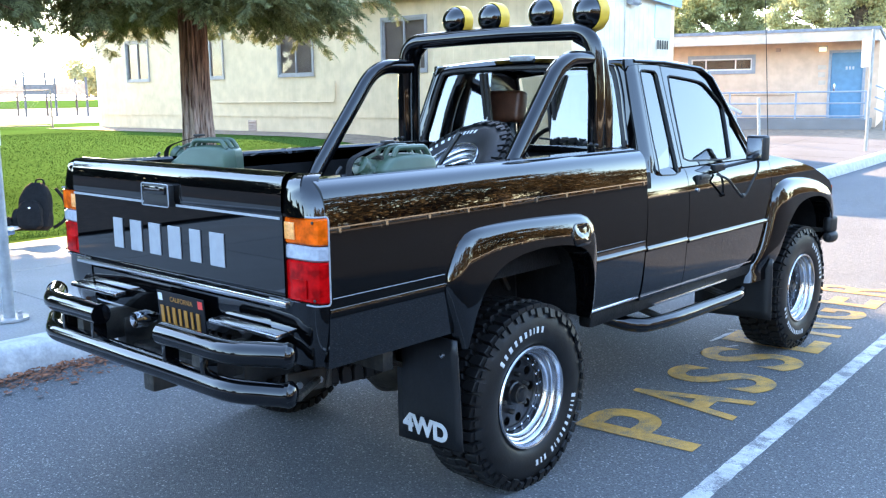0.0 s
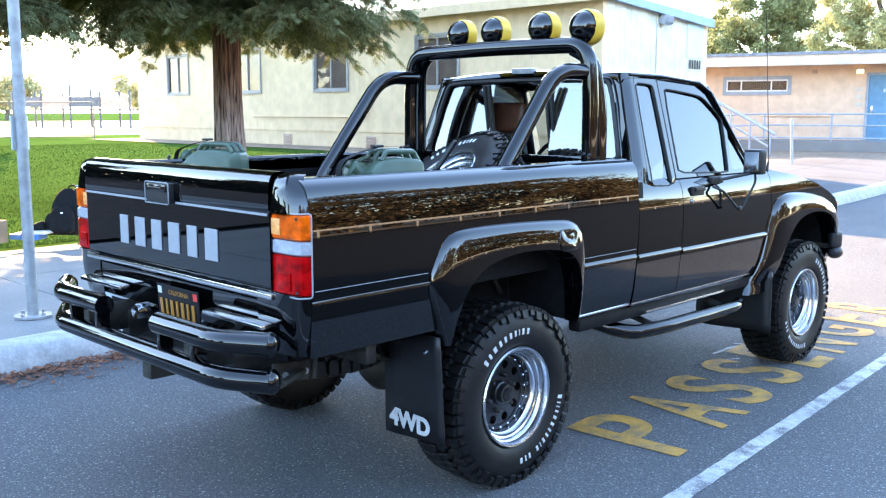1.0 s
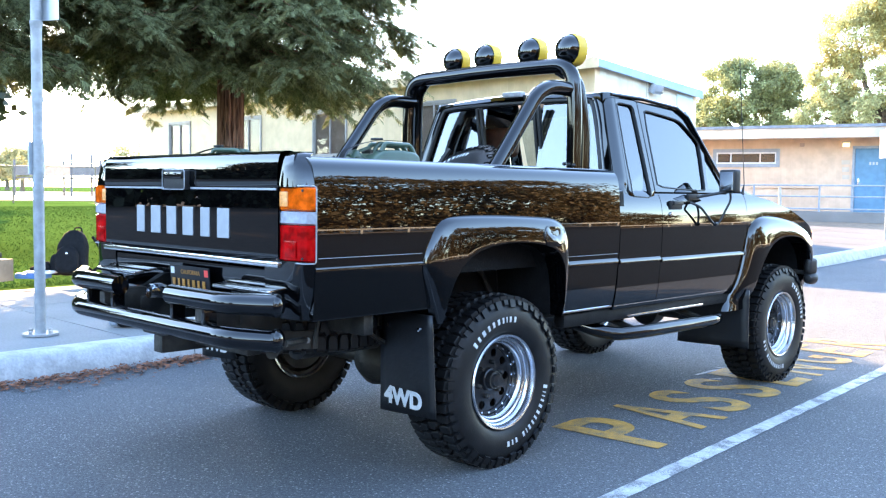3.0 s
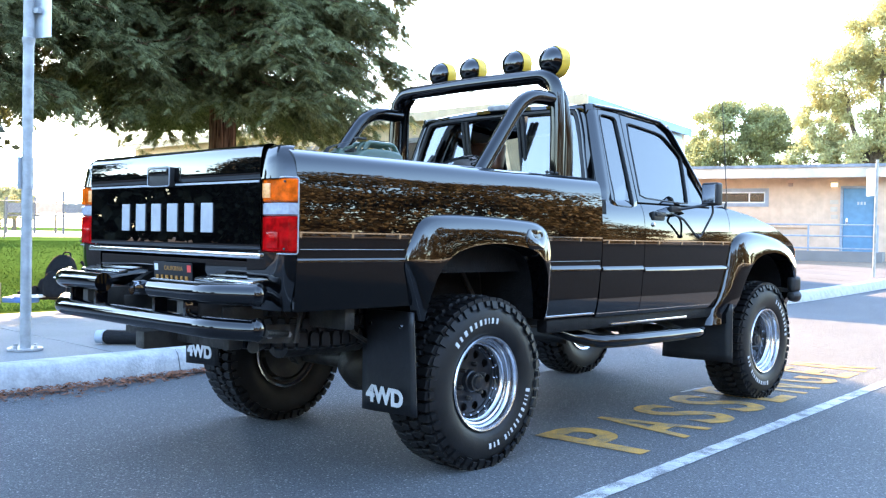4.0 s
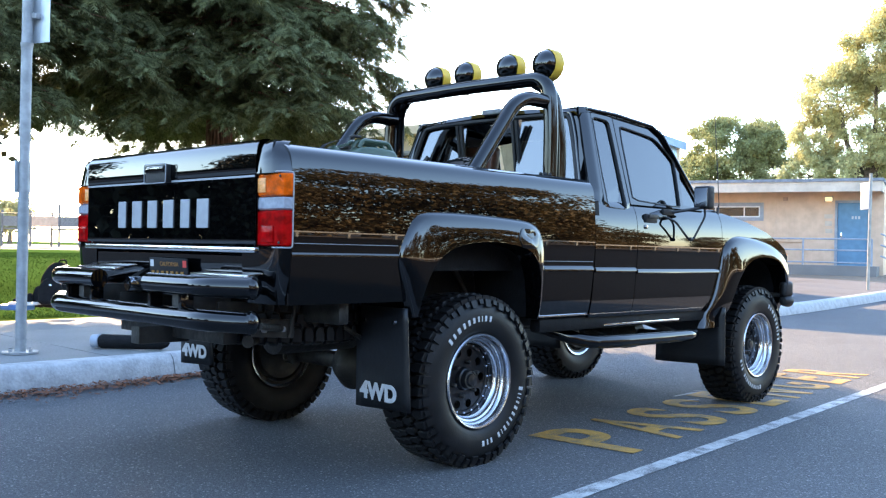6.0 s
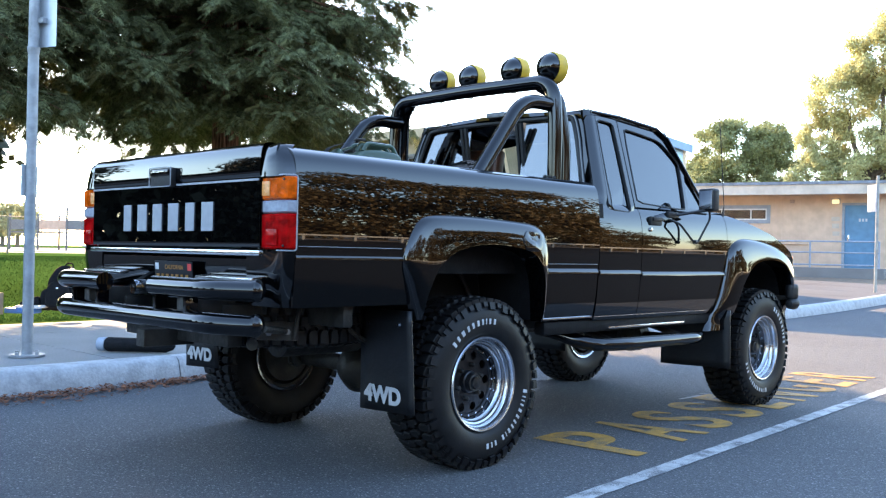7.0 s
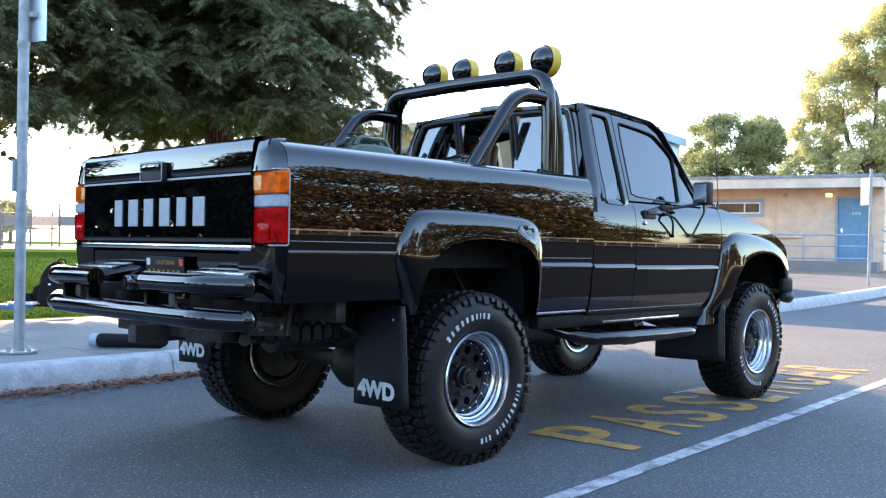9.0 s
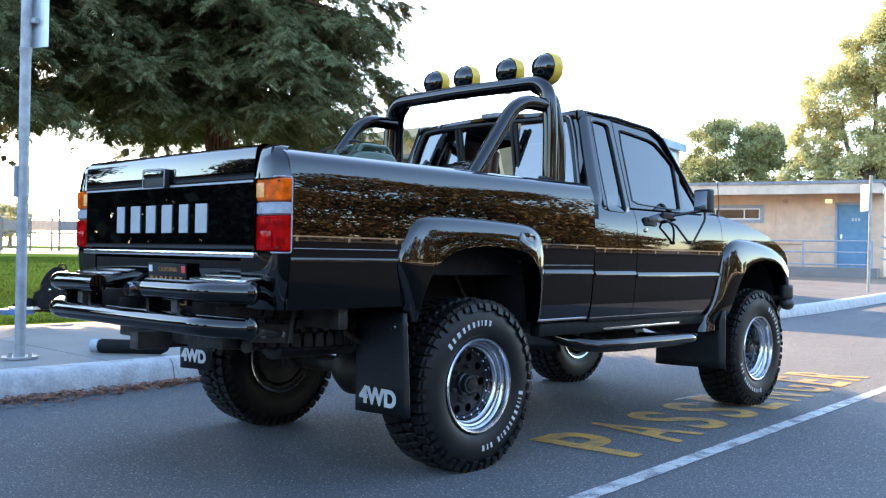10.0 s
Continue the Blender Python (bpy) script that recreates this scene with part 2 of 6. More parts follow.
ASPHALT = asphalt_material()
CONCRETE = material("pavement_concrete", (0.215, 0.215, 0.21), 0.85, noise_scale=60, vary=0.12, bump=0.15, bump_scale=120, stain=0.16, stain_scale=0.9)
# Darker copy of the pavement: shade past y = 11.9 put into its colour.
PATH_SHADE = material("path_shade_grey", (0.1, 0.105, 0.115), 0.9, spec=0.2, noise_scale=40, vary=0.2, bump=0.2, bump_scale=110, stain=0.2, stain_scale=0.8)
KERB = material("kerb_old_white_paint", (0.42, 0.425, 0.43), 0.7, noise_scale=45, vary=0.1, bump=0.25, bump_scale=60, stain=0.22, stain_scale=9)
def worn_paint(name, color, bare, cut):
    """Old road paint: rubbed through to the stones in small flecks and larger scuffs."""
    m = material(name, color, 0.75, noise_scale=30, vary=0.16, bump=0.4, bump_scale=170, stain=0.25, stain_scale=3)
    nt = m.node_tree
    b = nt.nodes["Principled BSDF"]
    src = b.inputs["Base Color"].links[0].from_socket
    tc = nt.nodes.new("ShaderNodeTexCoord")
    total = None
    for scale, k in ((150.0, 0.42), (8.0, 0.58)):
        n = nt.nodes.new("ShaderNodeTexNoise")
        n.inputs["Scale"].default_value, n.inputs["Detail"].default_value = scale, 5.0
        nt.links.new(tc.outputs["Object"], n.inputs["Vector"])
        mu = nt.nodes.new("ShaderNodeMath")
        mu.operation = "MULTIPLY_ADD"
        mu.inputs[1].default_value = k
        mu.inputs[2].default_value = 0.0
        nt.links.new(n.outputs[0], mu.inputs[0])
        if total is not None:
            nt.links.new(total, mu.inputs[2])
        total = mu.outputs[0]
    r = nt.nodes.new("ShaderNodeMapRange")
    r.inputs[1].default_value, r.inputs[2].default_value = cut, cut + 0.09
    nt.links.new(total, r.inputs[0])
    mx = nt.nodes.new("ShaderNodeMix")
    mx.data_type = "RGBA"
    nt.links.new(r.outputs[0], mx.inputs[0])
    nt.links.new(src, mx.inputs[6])
    mx.inputs[7].default_value = (*bare, 1)
    nt.links.new(mx.outputs[2], b.inputs["Base Color"])
    return m


LINE_WHITE = worn_paint("road_line_white", (0.46, 0.46, 0.45), (0.14, 0.142, 0.146), 0.49)
LINE_YELLOW = worn_paint("road_paint_yellow", (0.48, 0.25, 0.045), (0.16, 0.125, 0.075), 0.485)
GRASS = material("grass_blades", (0.058, 0.112, 0.024), 0.9, island=0.12, through_light=0.05, spec=0.0)
TURF = material("turf_soil", (0.058, 0.112, 0.024), 0.95, spec=0.0, noise_scale=14, vary=0.2, bump=0.15, bump_scale=30, stain=0.25, stain_scale=0.35)
DIRT = material("dry_dirt", (0.21, 0.15, 0.1), 0.95, noise_scale=7, vary=0.25, bump=0.4, bump_scale=20, stain=0.2, stain_scale=0.7)
BARK = bark_material("redwood_bark", (0.05, 0.021, 0.013), (0.32, 0.17, 0.11), (0.42, 0.35, 0.31))
BARK_GREY = material("grey_bark", (0.12, 0.095, 0.07), 0.9, noise_scale=6, vary=0.4, bump=0.6, bump_scale=14)
NEEDLE = material("redwood_needles", (0.14, 0.15, 0.07), 0.7, island=0.5, through_light=0.3, spec=0.2)
LEAF_OLIVE = material("olive_leaves", (0.48, 0.46, 0.23), 0.7, island=0.2, through_light=0.45, spec=0.2)
LEAF_GREEN = material("grey_green_leaves", (0.26, 0.28, 0.135), 0.7, island=0.25, through_light=0.35, spec=0.2)
LEAF_BROWN = material("autumn_leaves", (0.14, 0.092, 0.032), 0.7, island=0.4, through_light=0.3)
LEAF_DARK = material("dark_evergreen_leaves", (0.03, 0.032, 0.014), 0.7, island=0.4, through_light=0.15)
LITTER = material("dry_leaf_litter", (0.17, 0.062, 0.028), 0.9, island=0.5)
CREAM = siding("cream_siding", (0.74, 0.54, 0.335), 0.2, 0, (0.77, 0.57, 0.36), 0.08, 0.008)
CREAM_END = siding("pale_siding_end", (0.68, 0.63, 0.52), 0.2, 1, (0.72, 0.67, 0.56))
TAN = siding("tan_siding", (0.66, 0.46, 0.32), 0.2, 0, (0.7, 0.5, 0.35), 0.08, 0.003)
FASCIA_BLUE = material("blue_fascia_paint", (0.26, 0.37, 0.48), 0.55, noise_scale=4, vary=0.1)
FASCIA_TAN = material("beige_fascia_paint", (0.6, 0.5, 0.4), 0.6, noise_scale=4, vary=0.1, stain=0.15, stain_scale=1.2)
ROOFING = material("grey_roofing", (0.2, 0.22, 0.25), 0.8, noise_scale=5, vary=0.2)
FRAME_GREY = material("window_frame_blue_grey", (0.3, 0.33, 0.37), 0.5, noise_scale=8, vary=0.1)
FRAME_TAUPE = material("window_frame_taupe", (0.3, 0.28, 0.28), 0.5, noise_scale=8, vary=0.1)
FRAME_WHITE = material("window_frame_white", (0.75, 0.75, 0.73), 0.5, noise_scale=8, vary=0.06)
BLIND = material("window_blind", (0.5, 0.35, 0.28), 0.8, noise_scale=3, vary=0.12)
ROOM_GREY = material("unlit_room_grey", (0.06, 0.065, 0.075), 0.8, noise_scale=2, vary=0.4)
DOOR_BLUE = material("blue_door_paint", (0.105, 0.24, 0.36), 0.5, noise_scale=5, vary=0.1)
RAIL_GREY = material("grey_rail_paint", (0.3, 0.34, 0.4), 0.5, noise_scale=9, vary=0.12)
RAIL_PALE = material("pale_post_paint", (0.42, 0.4, 0.35), 0.6, noise_scale=9, vary=0.15, stain=0.2, stain_scale=4)
GALV = material("galvanised_steel", (0.28, 0.29, 0.3), 0.5, 0.35, noise_scale=14, vary=0.18, bump=0.05, bump_scale=60)
SIGN_BACK = material("sign_back_aluminium", (0.5, 0.54, 0.58), 0.4, 0.6, noise_scale=10, vary=0.08)
CLOTH = material("black_nylon", (0.007, 0.007, 0.008), 0.8, spec=0.2, noise_scale=30, vary=0.3, bump=0.3, bump_scale=70)
CARD = material("cardboard", (0.3, 0.2, 0.12), 0.85, noise_scale=9, vary=0.15)
BLUE_PLASTIC = material("blue_plastic", (0.03, 0.16, 0.42), 0.4, noise_scale=9, vary=0.1)
LAMP_WARM = bpy.data.materials.new("lit_wall_lamp")
LAMP_WARM.use_nodes = True
lw = LAMP_WARM.node_tree.nodes["Principled BSDF"]
lw.inputs["Emission Color"].default_value, lw.inputs["Emission Strength"].default_value = (1, 0.66, 0.25, 1), 0.16
# Haze and backlight are put into this pale leaf colour.
HAZE_TREE = material("haze_pale_foliage", (0.33, 0.32, 0.17), 0.9, island=0.3, through_light=0.5)
# Red paled and dulled: the distance haze is in the colour.
PLAY_RED_HAZED = material("play_red_hazed", (0.42, 0.27, 0.2), 0.5, noise_scale=6, vary=0.15)
PLAY_GREY = material("play_steel", (0.1, 0.1, 0.11), 0.6, noise_scale=6, vary=0.2)
FENCE = material("weathered_fence_steel", (0.3, 0.26, 0.21), 0.6, noise_scale=9, vary=0.15)
MULCH = material("bark_mulch", (0.045, 0.028, 0.018), 0.95, noise_scale=9, vary=0.4, bump=0.6, bump_scale=25)
SAND = material("play_sand", (0.5, 0.42, 0.32), 0.95, noise_scale=5, vary=0.15)

# ---- mesh helpers ----
def thing(name, label, category, at=None, group="", kind=""):
    ob = new(name)
    if at is not None:
        ob.matrix_world = at
    return tagged(ob, label, category, group, kind)


def mesh_of(bm, name, mat, smooth=True, angle=40):
    bmesh.ops.recalc_face_normals(bm, faces=bm.faces)
    me = bpy.data.meshes.new(name)
    bm.to_mesh(me)
    bm.free()
    me.materials.append(mat)
    if smooth:
        me.shade_smooth()
        me.set_sharp_from_angle(angle=radians(angle))
    return me


def part(name, bm, mat, parent=None, label="", smooth=True, angle=40):
    ob = new(name, mesh_of(bm, name, mat, smooth, angle))
    if parent is not None:
        ob.parent = parent
    if label:
        tagged(ob, label)
    return ob


def add_box(bm, c, s, turn=(0, 0, 0), bevel=0.0, seg=2):
    m = pose(*c, *turn) @ Matrix.Diagonal((*s, 1))
    made = bmesh.ops.create_cube(bm, size=1.0, matrix=m)
    if bevel:
        vs = set(made["verts"])
        es = [e for e in bm.edges if e.verts[0] in vs and e.verts[1] in vs]
        bmesh.ops.bevel(bm, geom=es, offset=bevel, segments=seg, affect="EDGES", profile=0.6)


def box(c, s, turn=(0, 0, 0), bevel=0.0, seg=2):
    bm = bmesh.new()
    add_box(bm, c, s, turn, bevel, seg)
    return bm


def add_tube(bm, pts, r, seg=12, closed=False, caps=True):
    """A swept round tube along pts; r may be one radius or one per point."""
    pts = [Vector(p) for p in pts]
    n = len(pts)
    rs = r if isinstance(r, (list, tuple)) else [r] * n
    rings = []
    side = None
    for i, p in enumerate(pts):
        a = pts[i - 1] if (i or closed) else p
        b = pts[(i + 1) % n] if (i < n - 1 or closed) else p
        d = (b - a).normalized()
        if side is None:
            side = d.orthogonal().normalized()
        side = (side - d * side.dot(d)).normalized()
        up = d.cross(side)
        rings.append([bm.verts.new(p + (side * math.cos(k * math.tau / seg) + up * math.sin(k * math.tau / seg)) * rs[i]) for k in range(seg)])
    for i in range(n if closed else n - 1):
        a, b = rings[i], rings[(i + 1) % n]
        for k in range(seg):
            bm.faces.new((a[k], a[(k + 1) % seg], b[(k + 1) % seg], b[k]))
    if caps and not closed:
        bm.faces.new(rings[0][::-1])
        bm.faces.new(rings[-1])


def tube(pts, r, seg=12, closed=False, caps=True):
    bm = bmesh.new()
    add_tube(bm, pts, r, seg, closed, caps)
    return bm


def bent(pts, radius, steps=6):
    """The polyline pts with its corners rounded."""
    pts = [Vector(p) for p in pts]
    out = [pts[0]]
    for a, p, b in zip(pts, pts[1:], pts[2:]):
        k = min(radius, (a - p).length * 0.49, (b - p).length * 0.49)
        s, e = p + (a - p).normalized() * k, p + (b - p).normalized() * k
        out += [(s * (1 - u) ** 2 + p * 2 * u * (1 - u) + e * u * u) for u in (i / steps for i in range(steps + 1))]
    return out + [pts[-1]]


def add_lathe(bm, prof, seg=48, center=(0, 0, 0), axis="x", sign=1):
    """Turns a profile of (along, radius) round an axis."""
    c = Vector(center)
    rings = []
    for a, r in prof:
        ring = []
        for k in range(seg):
            u = k * math.tau / seg
            p = (sign * a, r * math.cos(u), r * math.sin(u))
            if axis == "y":
                p = (p[1], p[0], p[2])
            elif axis == "z":
                p = (p[1], p[2], p[0])
            ring.append(bm.verts.new(c + Vector(p)))
        rings.append(ring)
    for a, b in zip(rings, rings[1:]):
        for k in range(seg):
            bm.faces.new((a[k], a[(k + 1) % seg], b[(k + 1) % seg], b[k]))
    return rings


def lathe(prof, seg=48, center=(0, 0, 0), axis="x", sign=1, cap=False):
    bm = bmesh.new()
    rings = add_lathe(bm, prof, seg, center, axis, sign)
    if cap:
        bm.faces.new(rings[0])
        bm.faces.new(rings[-1])
    return bm


def add_prism(bm, loop, dirn, holes=()):
    """A flat outline (3D points, with holes) given depth along dirn."""
    edges = []
    for ring in (loop, *holes):
        vs = [bm.verts.new(p) for p in ring]
        edges += [bm.edges.new((vs[i], vs[(i + 1) % len(vs)])) for i in range(len(vs))]
    made = bmesh.ops.triangle_fill(bm, edges=edges, use_beauty=True)
    faces = [g for g in made["geom"] if isinstance(g, bmesh.types.BMFace)]
    ext = bmesh.ops.extrude_face_region(bm, geom=faces)
    bmesh.ops.translate(bm, verts=[g for g in ext["geom"] if isinstance(g, bmesh.types.BMVert)], vec=Vector(dirn))


def prism(loop, dirn, holes=()):
    bm = bmesh.new()
    add_prism(bm, loop, dirn, holes)
    return bm


def lofted(rows, closed_u=False, closed_v=False):
    """A skin over rows of points."""
    bm = bmesh.new()
    grid = [[bm.verts.new(p) for p in row] for row in rows]
    nu, nv = len(grid), len(grid[0])
    for i in range(nu if closed_u else nu - 1):
        for j in range(nv if closed_v else nv - 1):
            q = (grid[i][j], grid[(i + 1) % nu][j], grid[(i + 1) % nu][(j + 1) % nv], grid[i][(j + 1) % nv])
            bm.faces.new(q)
    bmesh.ops.remove_doubles(bm, verts=bm.verts, dist=0.0004)
    return bm


def thick(ob, t, offset=-1.0):
    m = ob.modifiers.new("thickness", "SOLIDIFY")
    m.thickness, m.offset = t, offset
    return ob


def lerp_table(table, v):
    if v <= table[0][0]:
        return table[0][1]
    for (a, fa), (b, fb) in zip(table, table[1:]):
        if v <= b:
            return fa + (fb - fa) * (v - a) / (b - a)
    return table[-1][1]


def smooth01(v):
    v = min(1.0, max(0.0, v))
    return v * v * (3 - 2 * v)


def letters(body, size, depth, mat, at, parent=None, name="lettering", label="", scale=(1, 1), bold=0.0):
    """Raised lettering as a mesh; at: the pose of its lower left corner."""
    cu = bpy.data.curves.new(name, "FONT")
    cu.body, cu.size, cu.extrude, cu.offset = body, size, depth, bold
    tmp = bpy.data.objects.new(name, cu)
    me = bpy.data.meshes.new_from_object(tmp)
    me.transform(Matrix.Diagonal((scale[0], scale[1], 1, 1)))
    bpy.data.objects.remove(tmp)
    me.materials.clear()
    me.materials.append(mat)
    ob = new(name, me)
    ob.parent = parent
    ob.matrix_basis = at
    if label:
        tagged(ob, label)
    return ob


def quads_mesh(name, corners, mat):
    """One mesh from an array of shape (n, k, 3): n loose faces."""
    n, k, _ = corners.shape
    me = bpy.data.meshes.new(name)
    me.from_pydata(corners.reshape(-1, 3).tolist(), [], np.arange(n * k).reshape(n, k).tolist())
    me.materials.append(mat)
    return me

# ---- ground ----
def ground_z(x, y):
    """The lot is level; the lawn and the far end rise gently."""
    a = 0.6 * smooth01((-6.8 - x) / 8.0)
    b = 0.42 * smooth01((y - 10.5) / 16.0) * smooth01((3.0 - x) / 10.0)
    return max(a, b)


def kerb_x(y):
    return -2.56 - 0.04 * y


def sheet(name, xs, ys, height, mat, inside=None):
    rows = [[(x, y, height(x, y)) for x in xs] for y in ys]
    bm = bmesh.new()
    grid = [[bm.verts.new(p) for p in row] for row in rows]
    for i in range(len(ys) - 1):
        for j in range(len(xs) - 1):
            if inside is None or inside((xs[j] + xs[j + 1]) / 2, (ys[i] + ys[i + 1]) / 2):
                bm.faces.new((grid[i][j], grid[i][j + 1], grid[i + 1][j + 1], grid[i + 1][j]))
    loose = [v for v in bm.verts if not v.link_faces]
    bmesh.ops.delete(bm, geom=loose, context="VERTS")
    return part(name, bm, mat)


def span(a, b, n):
    return [a + (b - a) * i / n for i in range(n + 1)]


def chaikin(pts, rounds=2):
    """Corner-cutting of a 2D polyline."""
    for _ in range(rounds):
        out = [pts[0]]
        for (a, b), (c, d) in zip(pts, pts[1:]):
            out += [(a * 0.75 + c * 0.25, b * 0.75 + d * 0.25), (a * 0.25 + c * 0.75, b * 0.25 + d * 0.75)]
        pts = out + [pts[-1]]
    return pts


road_xs = [-900, -300, -120] + span(-60, 30, 90) + [60, 120, 300, 900]
road_ys = [-900, -300, -120] + span(-40, 60, 60) + [120, 300, 900]
tagged(sheet("road", road_xs, road_ys, lambda x, y: ground_z(x, y) - (0.12 if x < -8 else 0.0), ASPHALT),
       "worn dark grey asphalt of a school parking lot", "road", kind="structure")


def pavement_z(x, y):
    u = smooth01((kerb_x(y) - x - 3.2) / 1.6)
    return ground_z(x, y) + 0.165 * (1 - u) + 0.05 * u


pavement = thing("pavement", "pale concrete pavement slabs behind a kerb", "pavement", kind="structure")
SLAB = 1.5


def slab_mesh(x0, x1, y0, y1):
    bm = bmesh.new()
    nx, g = 4, 0.006
    top, low = [], []
    for y in (y0 + g, y1 - g):
        top.append([bm.verts.new((x0 + g + (x1 - x0 - 2 * g) * i / nx - 0.04 * y, y, pavement_z(x0 + (x1 - x0) * i / nx - 0.04 * y, y))) for i in range(nx + 1)])
    for i in range(nx):
        bm.faces.new((top[0][i], top[0][i + 1], top[1][i + 1], top[1][i]))
    ext = bmesh.ops.extrude_face_region(bm, geom=list(bm.faces))
    bmesh.ops.translate(bm, verts=[v for v in ext["geom"] if isinstance(v, bmesh.types.BMVert)], vec=(0, 0, -0.1))
    return bm


y = -16.5
while y < 20:
    edges = [-2.74, -5.0, -7.42] if y < 10.4 else [-2.74, -5.0, -7.42, -10.0, -13.0]
    for x1, x0 in zip(edges, edges[1:]):
        # Far slabs take the grey that has the shade painted in.
        part("slab", slab_mesh(x0, x1, y, y + SLAB), CONCRETE if y < 11.9 else PATH_SHADE, pavement, smooth=False)
    y += SLAB

# Kerb stones with a battered face and rounded nose.
kerb = thing("kerb", "chipped white-painted concrete kerb beside the lot", "kerb", kind="structure")
for i in range(-8, 12):
    y0, y1 = i * 3.0 + 0.4, i * 3.0 + 3.4
    rows = []
    for k in range(7):
        yy = y0 + 0.004 + (y1 - y0 - 0.008) * k / 6
        b = ground_z(kerb_x(yy), yy)
        w = 0.004 * math.sin(7 * yy) + 0.003 * math.sin(17 * yy + 1)
        prof = [(0.06, -0.05), (0.055, 0.03), (0.03 + w, 0.10), (0.012 + w, 0.145), (-0.02, 0.168 + w), (-0.17, 0.17), (-0.172, -0.05)]
        rows.append([(kerb_x(yy) + px, yy, b + pz) for px, pz in prof])
    bm = lofted(rows, closed_v=True)
    bmesh.ops.holes_fill(bm, edges=bm.edges)
    part("kerb_stone", bm, KERB, kerb)

lawn = sheet("lawn", span(-34, -7.3, 60), span(-3, 42, 60), lambda x, y: ground_z(x, y) + 0.06, TURF, lambda x, y: y < 13.2 or x < -14)
tagged(lawn, "mown green lawn shaded by a redwood", "lawn", kind="structure")
mulch = sheet("mulch_bed", span(-34, -7.45, 24), span(-34, -3.0, 24), lambda x, y: ground_z(x, y) + 0.06, MULCH)
tagged(mulch, "dark bark mulch bed under evergreens", "mulch", kind="structure")
foot = sheet("house_border", span(-28, -7.45, 24), span(11.3, 13.4, 4), lambda x, y: ground_z(x, y) + 0.075, DIRT)
tagged(foot, "pale sandy border along the classroom wall", "border", kind="structure")
dirt = sheet("dirt_strip", span(-22, -1.2, 20), span(19.6, 34, 14), lambda x, y: ground_z(x, y) + 0.09, DIRT, lambda x, y: x < kerb_x(y) - 0.1)
tagged(dirt, "bare dry tan dirt before a classroom", "dirt", kind="structure")
sand = sheet("play_area", span(-95, -34.0, 12), span(-20, 60, 12), lambda x, y: ground_z(x, y) + 0.06, SAND)
tagged(sand, "pale sandy playground surface", "sand", kind="structure")
tagged(sheet("far_field", [-900, -400, -200, -95], [-500, -100, 0, 100, 300, 900], lambda x, y: 0.7, TURF), "distant dry playing field", "field", kind="structure")

# Shade over the lot is put into this lane's darker asphalt.
lane = sheet("drive_lane", [2.75, 5, 8, 12, 18, 23.9], span(-60, 70, 26), lambda x, y: ground_z(x, y) + 0.004, SHADED_ASPHALT)
tagged(lane, "lot asphalt with the shade put into its dark colour", "road", kind="structure")
# Painted line beside the parked truck.
line = lofted([[(1.42 - 0.064 * yy + 0.088 * u - 0.044 + 0.0018 * math.sin(31 * yy + 9 * u) + 0.0012 * math.sin(83 * yy + 5 * u), yy, ground_z(1, yy) + 0.004) for u in (0, 1)] for yy in span(-40, 40, 1400)])
tagged(part("road_line", line, LINE_WHITE), "worn white parking line on asphalt", "road line", kind="structure")
marking = thing("road_lettering", "worn yellow painted word on the asphalt", "road lettering", kind="structure")
for ch, yy, w in zip("PASSENGER", (0.768, 1.272, 1.755, 2.255, 2.745, 3.215, 3.72, 4.225, 4.70), (0.37, 0.36, 0.33, 0.33, 0.31, 0.35, 0.35, 0.31, 0.36)):
    glyph = letters(ch, 0.86, 0.0006, LINE_YELLOW, pose(1.155 - 0.083 * (yy - 0.8), yy, 0.004, 0, 0, 94.6), marking, "letter", bold=0.016)
    xs, ys = [v.co.x for v in glyph.data.vertices], [v.co.y for v in glyph.data.vertices]
    glyph.data.transform(Matrix.Diagonal((w / (max(xs) - min(xs)), 0.62 / (max(ys) - min(ys)), 1, 1)) @ Matrix.Translation((-min(xs), -min(ys), 0)))
# Scuffed remains of an older white word under the yellow one.
ghost = thing("old_road_lettering", "scuffed remains of white paint beside yellow lettering", "road lettering", kind="structure")
for pts, w in (([(0.315, 2.60), (0.33, 2.72), (0.335, 2.86), (0.40, 2.99), (0.50, 3.02)], 0.05), ([(0.30, 2.96), (0.42, 3.03), (0.56, 3.08)], 0.04), ([(0.47, 2.37), (0.44, 2.50), (0.50, 2.62)], 0.045)):
    way = chaikin(pts)
    part("stroke", lofted([[(x - w / 2 * math.cos(4 * y), y, 0.0026), (x + w / 2 * (1 - 0.3 * math.sin(9 * y)), y, 0.0026)] for x, y in way]), LINE_WHITE, ghost, smooth=False)

# ---- classroom building beside the lawn ----
def wall_with_openings(x0, x1, z0, z1, holes, t, mat, name, parent, frame_pose):
    """A wall in its own x-z plane, outer face at y = 0, thickness t inward (+y), with rectangular openings."""
    xs = sorted({x0, x1, *[h[0] for h in holes], *[h[1] for h in holes]})
    zs = sorted({z0, z1, *[h[2] for h in holes], *[h[3] for h in holes]})
    bm = bmesh.new()
    vs = {}

    def v(x, z):
        if (x, z) not in vs:
            vs[x, z] = bm.verts.new((x, 0, z))
        return vs[x, z]

    for a, b in zip(xs, xs[1:]):
        for c, d in zip(zs, zs[1:]):
            mx, mz = (a + b) / 2, (c + d) / 2
            if not any(h[0] < mx < h[1] and h[2] < mz < h[3] for h in holes):
                bm.faces.new((v(a, c), v(b, c), v(b, d), v(a, d)))
    ext = bmesh.ops.extrude_face_region(bm, geom=list(bm.faces))
